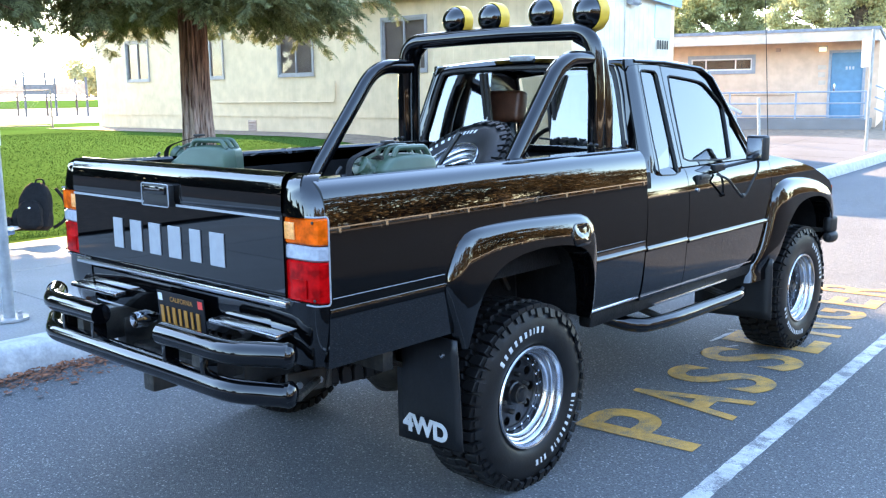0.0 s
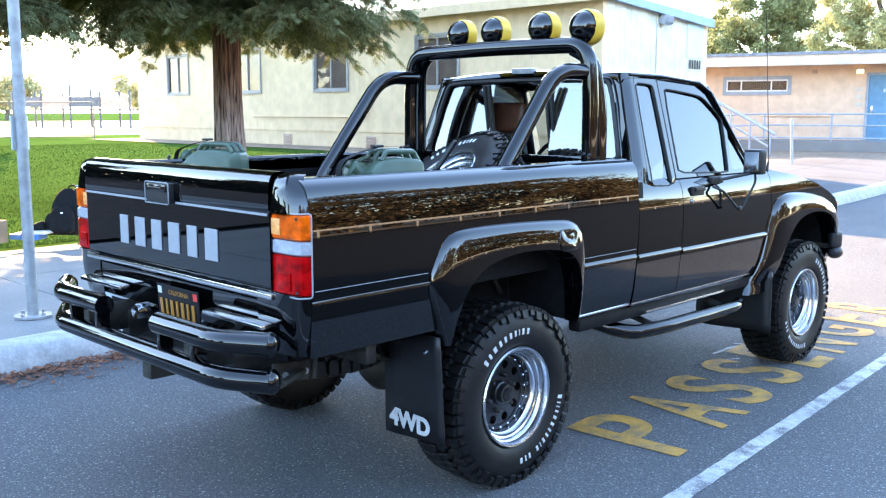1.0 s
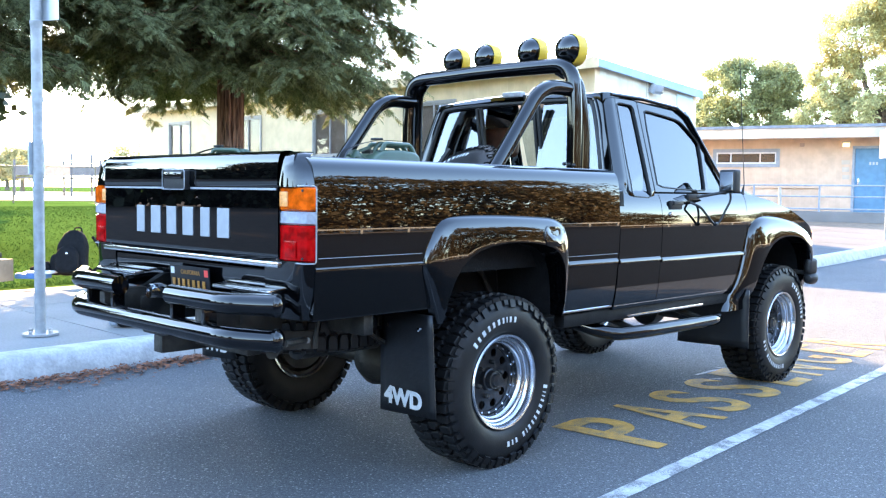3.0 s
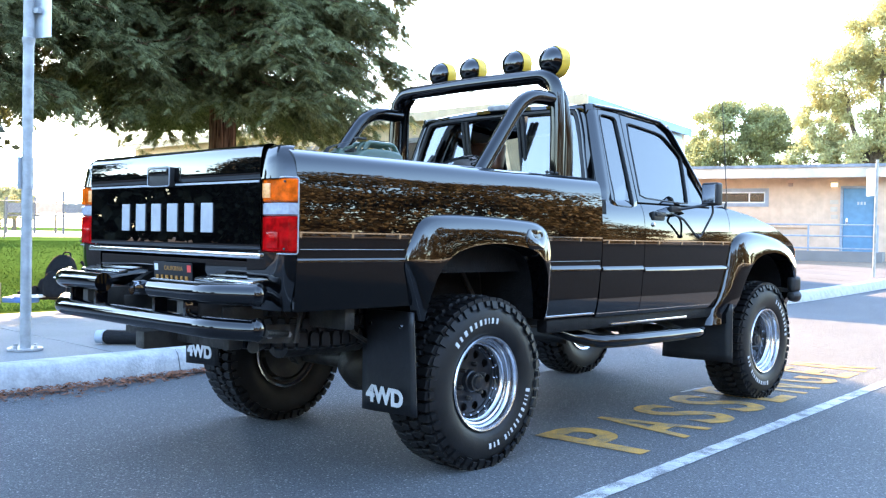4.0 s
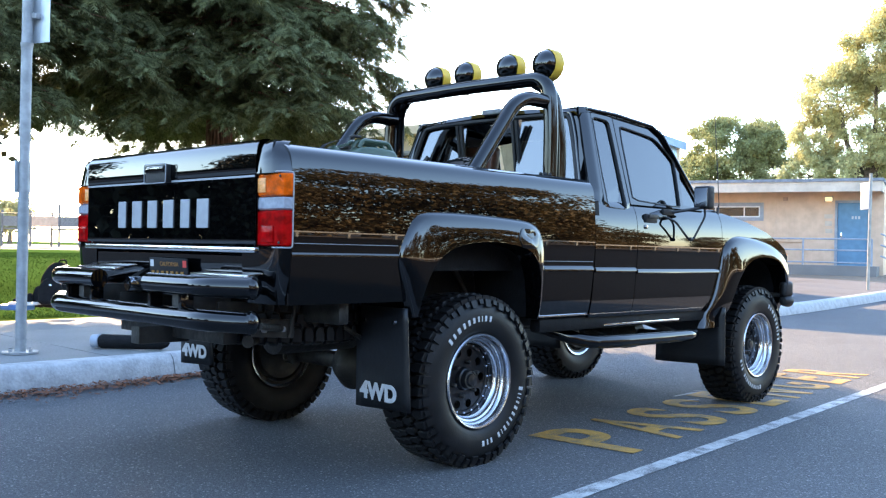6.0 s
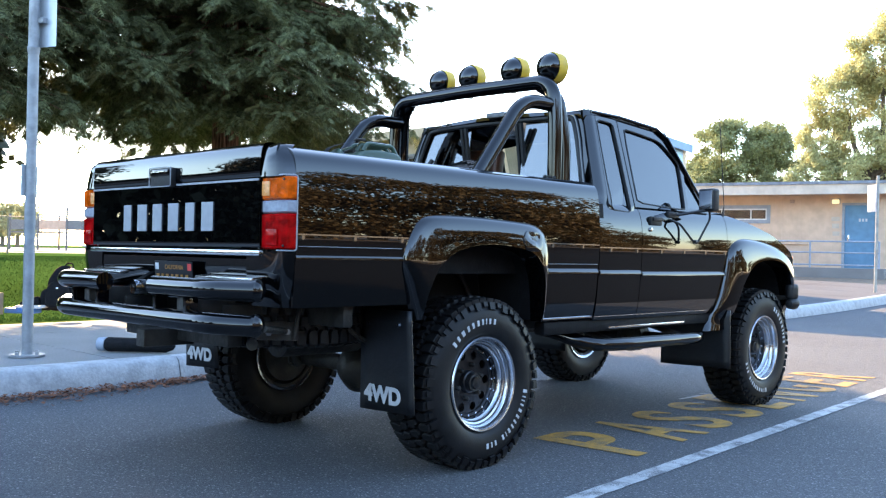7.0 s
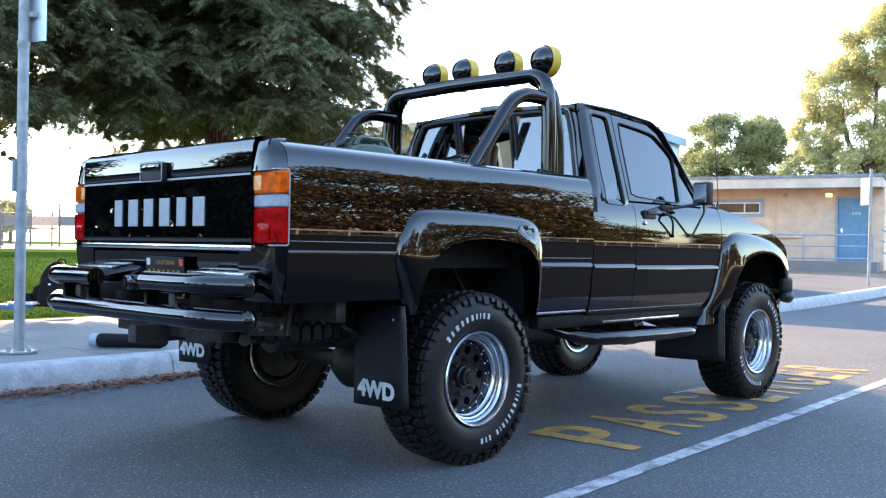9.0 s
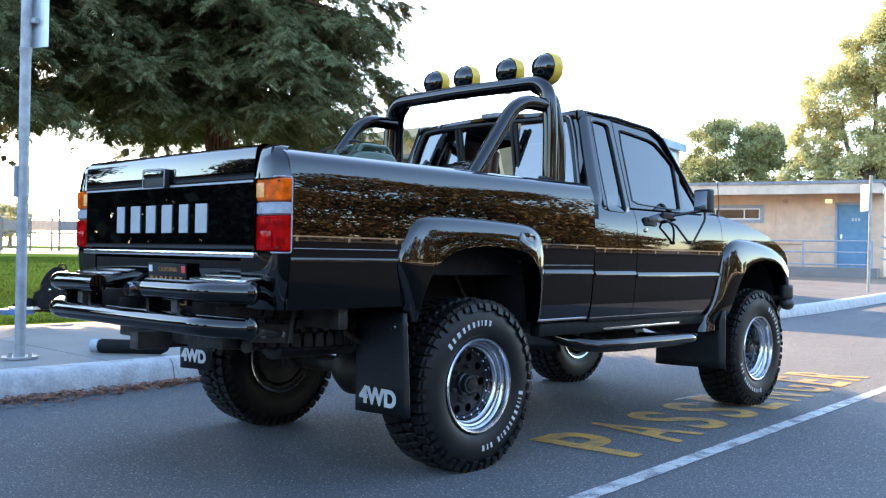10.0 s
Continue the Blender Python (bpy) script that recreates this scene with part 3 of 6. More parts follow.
    bmesh.ops.translate(bm, verts=[g for g in ext["geom"] if isinstance(g, bmesh.types.BMVert)], vec=(0, t, 0))
    ob = part(name, bm, mat, parent, smooth=False)
    ob.matrix_basis = frame_pose
    return ob


def add_window(parent, x0, x1, z0, z1, mullions, frame_mat, sash_mat, at, blind=True, frame_w=0.09):
    """A framed window with sashes, glass and a blind behind it; in its wall's own frame."""
    bm = bmesh.new()
    for c, s in (((x0 + x1) / 2, (x1 - x0 + 2 * frame_w)), ):
        add_box(bm, (c, -0.012, z0 - frame_w / 2), (s, 0.05, frame_w))
        add_box(bm, (c, -0.012, z1 + frame_w / 2), (s, 0.05, frame_w))
    for xx in (x0 - frame_w / 2, x1 + frame_w / 2):
        add_box(bm, (xx, -0.012, (z0 + z1) / 2), (frame_w, 0.05, z1 - z0))
    win = part("window", bm, frame_mat, parent, smooth=False)
    win.matrix_basis = at
    edges = [x0, *mullions, x1]
    bm = bmesh.new()
    for xx in edges:
        add_box(bm, (min(max(xx, x0 + 0.02), x1 - 0.02), 0.012, (z0 + z1) / 2), (0.04, 0.04, z1 - z0))
    for zz in (z0 + 0.02, z1 - 0.02):
        add_box(bm, ((x0 + x1) / 2, 0.012, zz), (x1 - x0 - 0.08, 0.036, 0.055))
    part("sash", bm, sash_mat, win, smooth=False)
    for a, b in zip(edges, edges[1:]):
        part("pane", box(((a + b) / 2, 0.034, (z0 + z1) / 2), (b - a - 0.04, 0.006, z1 - z0 - 0.06)), WINDOW_GLASS, win, smooth=False)
    if blind:
        part("blind", box(((x0 + x1) / 2, 0.07, (z0 + z1) / 2), (x1 - x0 - 0.004, 0.01, z1 - z0 - 0.004)), BLIND, win, smooth=False)
    return win


house = thing("classroom_building", "cream board-sided portable classroom with grey framed windows", "building", pose(-27.3, 13.0, 0.5))
WL, WH = 19.4, 3.5
A = pose(0, 0, 0)
wins = [(1.97, 3.25), (6.0, 7.3), (9.92, 11.3), (13.95, 15.35)]
wall_with_openings(0, WL, -0.3, WH, [(a, b, 1.7, 2.9) for a, b in wins], 0.16, CREAM, "wall", house, A)
for a, b in wins:
    add_window(house, a, b, 1.7, 2.9, [(a + b) / 2], FRAME_TAUPE, FRAME_TAUPE, A, frame_w=0.06)
for vx in (8.6, 12.25, 15.9):
    bm = bmesh.new()
    add_box(bm, (vx, -0.01, 0.32), (0.36, 0.03, 0.32))
    for k in range(4):
        add_box(bm, (vx, -0.03, 0.2 + 0.075 * k), (0.3, 0.02, 0.03), (35, 0, 0))
    part("vent", bm, BLIND, house, "tan louvred crawl-space vent", smooth=False)
part("base_trim", box((WL / 2, -0.012, 0.62), (WL, 0.025, 0.07)), CREAM, house, smooth=False)
part("conduit", tube(bent([(7.0, -0.05, 0.98), (12.2, -0.05, 0.98), (12.2, -0.05, 1.5)], 0.12), 0.02, 8), CREAM, house)
# Gable end with a low ridge.
ED = 4.05
gable = [(WL, 0.165, -0.3), (WL, ED, -0.3), (WL, ED, 3.12), (WL, 0.165, 3.46)]
part("end_wall", prism([(x, yy + 0.001, z) for x, yy, z in gable], (-0.16, 0, 0)), CREAM_END, house, smooth=False)
part("back_wall", box((WL / 2, ED + 0.08, 1.36), (WL, 0.16, 3.5)), CREAM, house, smooth=False)
part("far_end_wall", box((-0.08, ED / 2, 1.4), (0.16, ED - 0.01, 3.4)), CREAM_END, house, smooth=False)
part("roof", prism([(-0.3, -0.3, 3.47), (-0.3, ED + 0.16, 3.12), (-0.3, ED + 0.16, 3.2), (-0.3, -0.3, 3.535)], (WL + 0.4, 0, 0)), ROOFING, house, smooth=False)
part("eave_fascia", box((WL / 2, -0.33, WH - 0.07), (WL + 0.6, 0.04, 0.22)), CREAM, house, smooth=False)
part("end_fascia", prism([(WL + 0.12, -0.32, 3.39), (WL + 0.12, ED + 0.18, 3.055), (WL + 0.12, ED + 0.18, 3.245), (WL + 0.12, -0.32, 3.56)], (0.05, 0, 0)), FASCIA_BLUE, house, "light blue painted fascia board", smooth=False)
part("corner_panel", box((WL + 0.012, ED - 0.4, 2.72), (0.02, 0.72, 0.75)), material("pale_blue_panel", (0.55, 0.75, 0.8), 0.6, noise_scale=3, vary=0.05), house, "pale blue painted corner panel", smooth=False)
for k in range(5):
    part("number_bar", box((WL + 0.026, ED - 0.62 + 0.11 * k, 2.2), (0.006, 0.055, 0.2)), BLACK, house, smooth=False)
lampb = part("flood_light", box((WL + 0.12, 2.2, 3.12), (0.16, 0.34, 0.22), (0, 25, 0), 0.02), FRAME_GREY, house)
part("lens", box((WL + 0.17, 2.2, 3.04), (0.1, 0.28, 0.04), (0, 25, 0), 0.01), WINDOW_GLASS, lampb)
part("seam_batten", box((WL + 0.015, ED / 2, 1.6), (0.02, 0.05, 3.6)), CREAM_END, house, smooth=False)

# ---- tan classroom at the far end ----
FAR_AT = pose(-11.87, 24.96, 0.36, 0, 0, 15.7) @ Matrix.Scale(0.92, 4)
far = thing("far_classroom_building", "tan board-sided classroom with a deep flat eave", "building", FAR_AT)
W2 = 6.25
FLOOR2 = 0.46
HOLE2 = [(0.42, 2.46, 2.08, 2.48), (4.98, 5.94, FLOOR2, FLOOR2 + 2.12)]
wall_with_openings(-9, W2, -0.3, 3.0, HOLE2, 0.16, TAN, "wall", far, A)
add_window(far, 0.42, 2.46, 2.08, 2.48, [0.92, 1.92], FRAME_GREY, FRAME_WHITE, A, blind=False, frame_w=0.12)
part("dark_room", box((1.4, 0.2, 2.28), (2.6, 0.02, 0.9)), ROOM_GREY, far, smooth=False)
bm = bmesh.new()
add_box(bm, (5.46, 0.05, FLOOR2 + 1.06), (0.95, 0.05, 2.12))
dr = part("door", bm, DOOR_BLUE, far, "blue painted steel door, closed", smooth=False)
part("handle", tube(bent([(5.1, 0.02, FLOOR2 + 0.95), (5.1, -0.06, FLOOR2 + 0.95), (5.23, -0.06, FLOOR2 + 0.95)], 0.02), 0.014, 8), CHROME, dr)
part("handle_plate", box((5.1, 0.015, FLOOR2 + 1.0), (0.06, 0.02, 0.24), bevel=0.006), CHROME, dr)
for k in range(3):
    part("number_bar", box((5.45 + 0.1 * k, 0.018, FLOOR2 + 1.62), (0.06, 0.008, 0.1)), WHITE_PAINT, dr, smooth=False)
bm = bmesh.new()
for xx in (4.94, 5.98):
    add_box(bm, (xx, -0.01, FLOOR2 + 1.07), (0.08, 0.06, 2.2))
add_box(bm, (5.46, -0.01, FLOOR2 + 2.16), (1.12, 0.06, 0.08))
part("door_frame", bm, FRAME_GREY, far, smooth=False)
part("end_wall", box((W2 + 0.08, 4, 1.35), (0.16, 8.0, 3.3)), TAN, far, smooth=False)
part("back_wall", box((-1.4, 8.08, 1.35), (15.4, 0.16, 3.3)), TAN, far, smooth=False)
part("far_end_wall", box((-9.08, 4, 1.35), (0.16, 8.0, 3.3)), TAN, far, smooth=False)
part("roof", box((-1.6, 3.75, 3.1), (15.9, 9.7, 0.2)), ROOFING, far, smooth=False)
part("eave_fascia", box((-1.6, -1.12, 3.06), (15.9, 0.05, 0.34)), FASCIA_TAN, far, "beige painted eave fascia", smooth=False)
part("side_fascia", box((6.37, 3.75, 3.06), (0.05, 9.7, 0.34)), FASCIA_TAN, far, smooth=False)
part("roof_flashing", box((-1.6, -1.14, 3.27), (16.0, 0.1, 0.1)), ROOFING, far, smooth=False)
part("side_flashing", box((6.39, 3.75, 3.27), (0.1, 9.7, 0.1)), ROOFING, far, smooth=False)
part("roof_vent", lathe([(3.18, 0.35), (3.4, 0.3), (3.46, 0.12), (3.47, 0.0)], 16, (1.8, 1.5, 0), "z"), ROOFING, far)
lamp = part("wall_lamp", box((4.7, -0.09, 2.7), (0.22, 0.14, 0.14), bevel=0.02), LAMP_WARM, far, "lit amber wall lamp")
part("back_plate", box((4.7, -0.005, 2.72), (0.28, 0.02, 0.2)), FRAME_GREY, lamp, smooth=False)
for k, (px, pz, w, h) in enumerate(((4.7, 2.12, 0.26, 0.14), (4.7, 1.88, 0.22, 0.16), (4.72, 1.62, 0.22, 0.14))):
    part("notice", box((px, -0.008, pz), (w, 0.014, h)), FASCIA_TAN, far, smooth=False)
part("wall_box", box((3.3, -0.05, 2.72), (0.14, 0.1, 0.12), bevel=0.01), BLIND, far)
part("seam_batten", box((2.95, -0.01, 1.5), (0.05, 0.02, 3.4)), TAN, far, smooth=False)
part("wall_pipe", tube(bent([(1.6, -0.04, 1.25), (3.9, -0.04, 1.25)], 0.05), 0.025, 8), TAN, far)

ramp = thing("access_ramp", "concrete access ramp with a grey steel railing", "ramp", FAR_AT)
part("ramp_slab", prism([(-4.5, -1.75, -0.3), (6.3, -1.75, -0.3), (6.3, -1.75, FLOOR2), (2.0, -1.75, FLOOR2), (-4.5, -1.75, 0.2)], (0, 1.74, 0)), CONCRETE, ramp, smooth=False)
RX = [-4.2, -2.1, 0.0, 2.05, 4.1, 6.15]
for xx in RX:
    z0 = min(FLOOR2, 0.2 + (xx + 4.5) * 0.04)
    part("rail_post", tube([(xx, -1.68, z0), (xx, -1.68, z0 + 0.86)], 0.03, 8), RAIL_GREY, ramp)
for h in (0.86, 0.5, 0.1):
    part("rail", tube([(-4.2, -1.68, 0.21 + h), (2.05, -1.68, FLOOR2 + h), (6.15, -1.68, FLOOR2 + h)], 0.026, 8), RAIL_GREY, ramp)
stairs = thing("stair_railing", "grey steel stair railing beside the ramp", "railing", FAR_AT)
for k, xx in enumerate((6.7, 7.6, 8.6)):
    part("rail_post", tube([(xx, -1.7, -0.1), (xx, -1.7, 1.4 - 0.42 * k)], 0.028, 8), RAIL_GREY, stairs)
for h in (0.0, -0.35, -0.7):
    part("rail", tube([(6.4, -1.7, 1.5 + h), (8.9, -1.7, 0.45 + h)], 0.026, 8), RAIL_GREY, stairs)
cover = thing("sloped_canopy", "grey sloped metal handrail panel between the buildings", "railing", pose(-9.4, 22.0, 0.35, 0, 0, 0))
part("top_rail", tube([(-1.6, 0, 2.0), (1.05, 0, 0.66)], 0.05, 8), RAIL_GREY, cover)
part("mid_rail", tube([(-1.6, 0, 1.6), (0.9, 0, 0.3)], 0.03, 8), RAIL_GREY, cover)
for k in range(5):
    part("rail_post", tube([(-1.5 + 0.6 * k, 0, -0.1), (-1.5 + 0.6 * k, 0, 1.93 - 0.3 * k)], 0.03, 8), RAIL_GREY, cover)

bollard = thing("bollard_post", "slim leaning pale painted post at the pavement edge", "post", pose(-6.5, 19.0, 0.4, 0, -3, 0))
part("post", lathe([(-0.2, 0.036), (1.03, 0.036), (1.06, 0.026), (1.065, 0.0)], 16, (0, 0, 0), "z"), RAIL_PALE, bollard)
spost = thing("sign_post_far", "thin white metal sign post by the kerb", "sign post", pose(-3.75, 18.2, 0.35))
part("post", tube([(0, 0, -0.2), (0.02, 0, 2.55)], 0.032, 10), RAIL_PALE, spost)
part("sign_panel", box((-0.12, 0.06, 2.05), (0.36, 0.015, 0.6), (0, 0, -40), 0.01), RAIL_GREY, spost)

# ---- near sign pole ----
pole = thing("sign_pole", "galvanised steel sign pole bolted to the pavement", "sign pole", pose(-3.24, -0.435, 0.17, 0, -0.15, 0))
part("tube", tube([(0, 0, 0), (0, 0, 3.1)], 0.038, 20), GALV, pole)
plate = part("base_plate", prism([(0.13 * math.cos(a), 0.13 * math.sin(a), 0) for a in (k * math.tau / 8 for k in range(8))], (0, 0, 0.015)), GALV, pole, smooth=False)
for k in range(4):
    part("bolt", lathe([(0.015, 0.014), (0.035, 0.014), (0.036, 0.0)], 6, (0.095 * math.cos(k * 1.57 + 0.4), 0.095 * math.sin(k * 1.57 + 0.4), 0), "z"), GALV, plate)
part("collar", lathe([(0.0, 0.039), (0.05, 0.046), (0.06, 0.039)], 20, (0, 0, 2.2), "z"), GALV, pole)
part("sign_panel", box((0.03, 0.06, 2.64), (0.24, 0.004, 0.76), (0, 0, 20), 0.0), SIGN_BACK, pole)
part("clamp", box((0.02, 0.04, 2.45), (0.1, 0.06, 0.04), (0, 0, 20), 0.004), GALV, pole)
part("small_sign", box((-0.03, 0.0, 1.28), (0.012, 0.14, 0.23), (0, 0, 20), 0.0), SIGN_BACK, pole)

# ---- the pickup truck ----
# Own frame: rear axle at y = 0, front at y = 2.85, right is +x, ground z = 0.
truck = thing("pickup_truck", "glossy black lifted extended-cab pickup with a roll bar", "truck", pose(0, 0, 0))
def side_curve(tilts, widest, z_widest, z0, z1, n=90):
    """Half width by height, from the lean of the panel (degrees, outwards-up positive) by height."""
    def tilt(z):
        for (a, ta), (b, tb) in zip(tilts, tilts[1:]):
            if z <= b:
                u = max(0.0, (z - a) / (b - a))
                return radians(ta + (tb - ta) * u)
        return radians(tilts[-1][1])
    out = {round(z_widest, 4): widest}
    for end in (z0, z1):
        x, z, step = widest, z_widest, (end - z_widest) / n
        for _ in range(n):
            x -= math.tan(tilt(z + step / 2)) * step
            z += step
            out[round(z, 4)] = x
    return sorted(out.items())


BODY_X = side_curve([(0.60, -28), (0.68, -14), (0.76, -6), (0.95, -4), (1.07, 0), (1.14, 2.6), (1.21, 4.2), (1.275, 7), (1.312, 13), (1.336, 27), (1.355, 52), (1.37, 70)], 0.845, 1.07, 0.60, 1.37)
CAB_X = side_curve([(0.60, -28), (0.68, -14), (0.76, -5), (0.95, -3), (1.06, 0), (1.14, 5), (1.20, 14), (1.245, 30), (1.28, 45)], 0.845, 1.06, 0.60, 1.285)


def body_panel(name, y0, y1, zs, bottom, top, table, sign, parent, mat=PAINT, ny=40, extra=(), label=""):
    """A body side between y0 and y1, cut away below bottom(y)."""
    ys = sorted({*span(y0, y1, ny), *extra})
    rows = []
    for yy in ys:
        lo, hi = bottom(yy), top(yy)
        rows.append([(sign * lerp_table(table, min(hi, max(z, lo))), yy, min(hi, max(z, lo))) for z in zs])
    bm = lofted(rows)
    # Folded flanges at both ends and along the bottom.
    for row in (rows[0], rows[-1], [r[0] for r in rows]):
        a = [bm.verts.new(p) for p in row]
        b = [bm.verts.new((p[0] - sign * 0.018, p[1], p[2])) for p in row]
        for i in range(len(row) - 1):
            if (a[i].co - a[i + 1].co).length > 0.0005:
                bm.faces.new((a[i], a[i + 1], b[i + 1], b[i]))
    return part(name, bm, mat, parent, label)


def resample(pts, n):
    pts = [Vector((*p, 0)) for p in pts]
    ls = [0.0]
    for a, b in zip(pts, pts[1:]):
        ls.append(ls[-1] + (b - a).length)
    out = []
    for i in range(n + 1):
        s = ls[-1] * i / n
        k = max(j for j in range(len(pts) - 1) if ls[j] <= s + 1e-9)
        out.append(pts[k].lerp(pts[k + 1], min(1, (s - ls[k]) / (ls[k + 1] - ls[k]))))
    return [(p.x, p.y) for p in out]


REAR_ARCH = chaikin([(-0.45, 0.70), (-0.43, 0.80), (-0.37, 0.93), (-0.24, 1.0), (-0.05, 1.025), (0.14, 1.015), (0.28, 0.985), (0.35, 0.90), (0.372, 0.76), (0.375, 0.66)])
REAR_FLARE = chaikin([(-0.47, 0.70), (-0.53, 0.86), (-0.565, 0.955), (-0.52, 1.06), (-0.47, 1.135), (-0.36, 1.152), (-0.1, 1.152), (0.2, 1.14), (0.33, 1.13), (0.40, 1.07), (0.412, 0.92), (0.41, 0.66)], 2)
FRONT_ARCH = chaikin([(2.30, 0.54), (2.36, 0.70), (2.44, 0.86), (2.58, 0.955), (2.78, 0.985), (2.98, 0.965), (3.10, 0.90), (3.17, 0.80), (3.19, 0.70)])
FRONT_FLARE = chaikin([(2.10, 0.53), (2.19, 0.70), (2.25, 0.90), (2.28, 1.06), (2.40, 1.12), (2.62, 1.12), (2.9, 1.085), (3.10, 1.03), (3.21, 0.95), (3.245, 0.84), (3.25, 0.70)], 2)


def arch_bottom(arch, low):
    table = sorted(arch)

    def f(yy):
        if yy <= table[0][0] or yy >= table[-1][0]:
            return low(yy)
        return max(low(yy), lerp_table(table, yy) + 0.01)
    return f


def flare(name, outer, arch, table, sign, parent, bulge):
    n = 44
    o, a = resample(outer, n), resample(arch, n)
    rows = []
    for (oy, oz), (ay, az) in zip(o, a):
        row = [(sign * (lerp_table(table, oz) - 0.01), oy, oz)]
        for s, dx in ((0.06, 0.3), (0.16, 0.56), (0.32, 0.76), (0.55, 0.91), (0.85, 1.02), (0.96, 1.02)):
            yy, zz = oy + (ay - oy) * s, oz + (az - oz) * s
            row.append((sign * (lerp_table(table, oz) + bulge * dx), yy, zz))
        row.append((sign * (lerp_table(table, oz) + bulge * 0.6), ay, az))
        row.append((sign * 0.78, ay, az))
        rows.append(row)
    return part(name, lofted(rows), PAINT, parent, angle=60)


def liner(arch, sign, parent):
    rows = [[(sign * 0.80, yy, zz + 0.004), (sign * 0.45, yy, zz + 0.004)] for yy, zz in arch]
    part("wheel_housing", lofted(rows), LINER, parent)
    loop = [(sign * 0.44, yy, zz + 0.01) for yy, zz in arch]
    part("inner_wing", prism(loop, (-sign * 0.01, 0, 0)), LINER, parent, smooth=False)


BED_Z = span(0.66, 1.18, 22) + span(1.195, 1.368, 16)
CAB_Z = span(0.62, 1.10, 22) + span(1.115, 1.28, 14)
GLASS_X = [(1.25, 0.815), (1.775, 0.648)]


def rail_top(yy):
    return 1.368


def on_glass(yy, z, d=0.0):
    return lerp_table(GLASS_X, z) + d


QUARTER_WIN = chaikin([(1.018, 1.30), (1.006, 1.238), (1.09, 1.232), (1.188, 1.228), (1.196, 1.27), (1.228, 1.69), (1.222, 1.732), (1.16, 1.738), (1.07, 1.74), (1.062, 1.70), (1.012, 1.30)], 1)[:-1]
DOOR_WIN = chaikin([(1.285, 1.34), (1.28, 1.29), (1.5, 1.28), (1.785, 1.27), (1.80, 1.29), (1.858, 1.53), (1.85, 1.565), (1.735, 1.655), (1.69, 1.678), (1.62, 1.69), (1.36, 1.715), (1.325, 1.708), (1.285, 1.34)], 1)[:-1]
VENT_WIN = [(1.892, 1.50), (1.838, 1.285), (2.03, 1.28), (2.0, 1.335)]

for sign in (1, -1):
    bed_low = lambda yy: 0.765 if yy < -0.2 else 0.66
    side = body_panel("bed_side", -1.10, 0.8605, BED_Z, arch_bottom(REAR_ARCH, bed_low), rail_top, BODY_X, sign, truck, ny=60,
                      extra=(-0.452, -0.449, 0.374, 0.3765))
    flare("rear_wing_flare", REAR_FLARE, REAR_ARCH, BODY_X, sign, truck, 0.042)
    liner(REAR_ARCH, sign, truck)
    # Bed rail cap and inner side.
    part("bed_rail", lofted([[(sign * 0.772, yy, 1.366), (sign * 0.765, yy, 1.372), (sign * 0.70, yy, 1.372), (sign * 0.69, yy, 1.362), (sign * 0.69, yy, 1.30)] for yy in span(-1.07, 0.853, 20)]), PAINT, truck)
    part("bed_inner_side", box((sign * 0.70, -0.13, 1.12), (0.02, 1.98, 0.46)), LINER, truck, smooth=False)
    part("wheel_tub", box((sign * 0.575, -0.03, 1.07), (0.24, 0.84, 0.07), bevel=0.03), LINER, truck)
    # Cab quarter, door and wing.
    q = body_panel("cab_quarter", 0.866, 1.2705, CAB_Z, lambda yy: 0.645, lambda yy: 1.275, CAB_X, sign, truck, ny=8)
    dr = body_panel("cab_door", 1.2755, 2.2645, CAB_Z, lambda yy: 0.645, lambda yy: 1.275, CAB_X, sign, truck, ny=16)
    wing_top = lambda yy: lerp_table([(2.2, 1.268), (2.32, 1.26), (2.6, 1.22), (2.9, 1.155), (3.1, 1.088), (3.2, 1.043), (3.25, 0.99)], yy)
    body_panel("front_wing", 2.2695, 3.25, CAB_Z, arch_bottom(FRONT_ARCH, lambda yy: 0.62), wing_top, CAB_X, sign, truck, ny=40, extra=(3.188, 3.192))
    flare("front_wing_flare", FRONT_FLARE, FRONT_ARCH, CAB_X, sign, truck, 0.05)
    liner(FRONT_ARCH, sign, truck)
    # Greenhouse.
    def gl(loop, d=0.0):
        return [(sign * on_glass(yy, z, d), yy, z) for yy, z in loop]
    qo = [(0.985, 1.268), (1.232, 1.268), (1.27, 1.745), (1.268, 1.765), (1.07, 1.782), (1.05, 1.70)]
    thick_in = (-sign * 0.03, 0, 0)
    part("quarter_frame", prism(gl([(0.975, 1.19), (1.224, 1.19)] + qo[1:] + qo[:1], 0.004), thick_in, [gl(QUARTER_WIN, 0.004)]), PAINT, q, smooth=False)
    part("quarter_glass", prism(gl(QUARTER_WIN, -0.008), (-sign * 0.004, 0, 0)), GLASS, q, smooth=False)
    part("window_rubber", tube(gl(QUARTER_WIN, 0.003), 0.0045, 6, True), BLACK, q)
    do = [(1.245, 1.262), (2.075, 1.262), (2.045, 1.315), (1.77, 1.70), (1.70, 1.742), (1.282, 1.765)]
    part("door_frame", prism(gl(do, 0.002), thick_in, [gl(DOOR_WIN, 0.002), gl(VENT_WIN, 0.002)]), PAINT, dr, smooth=False)
    part("door_glass", prism(gl(DOOR_WIN, -0.008), (-sign * 0.004, 0, 0)), GLASS, dr, smooth=False)
    part("vent_glass", prism(gl(VENT_WIN, -0.008), (-sign * 0.004, 0, 0)), GLASS, dr, smooth=False)
    part("window_rubber", tube(gl(DOOR_WIN, 0.002), 0.005, 6, True), BLACK, dr)
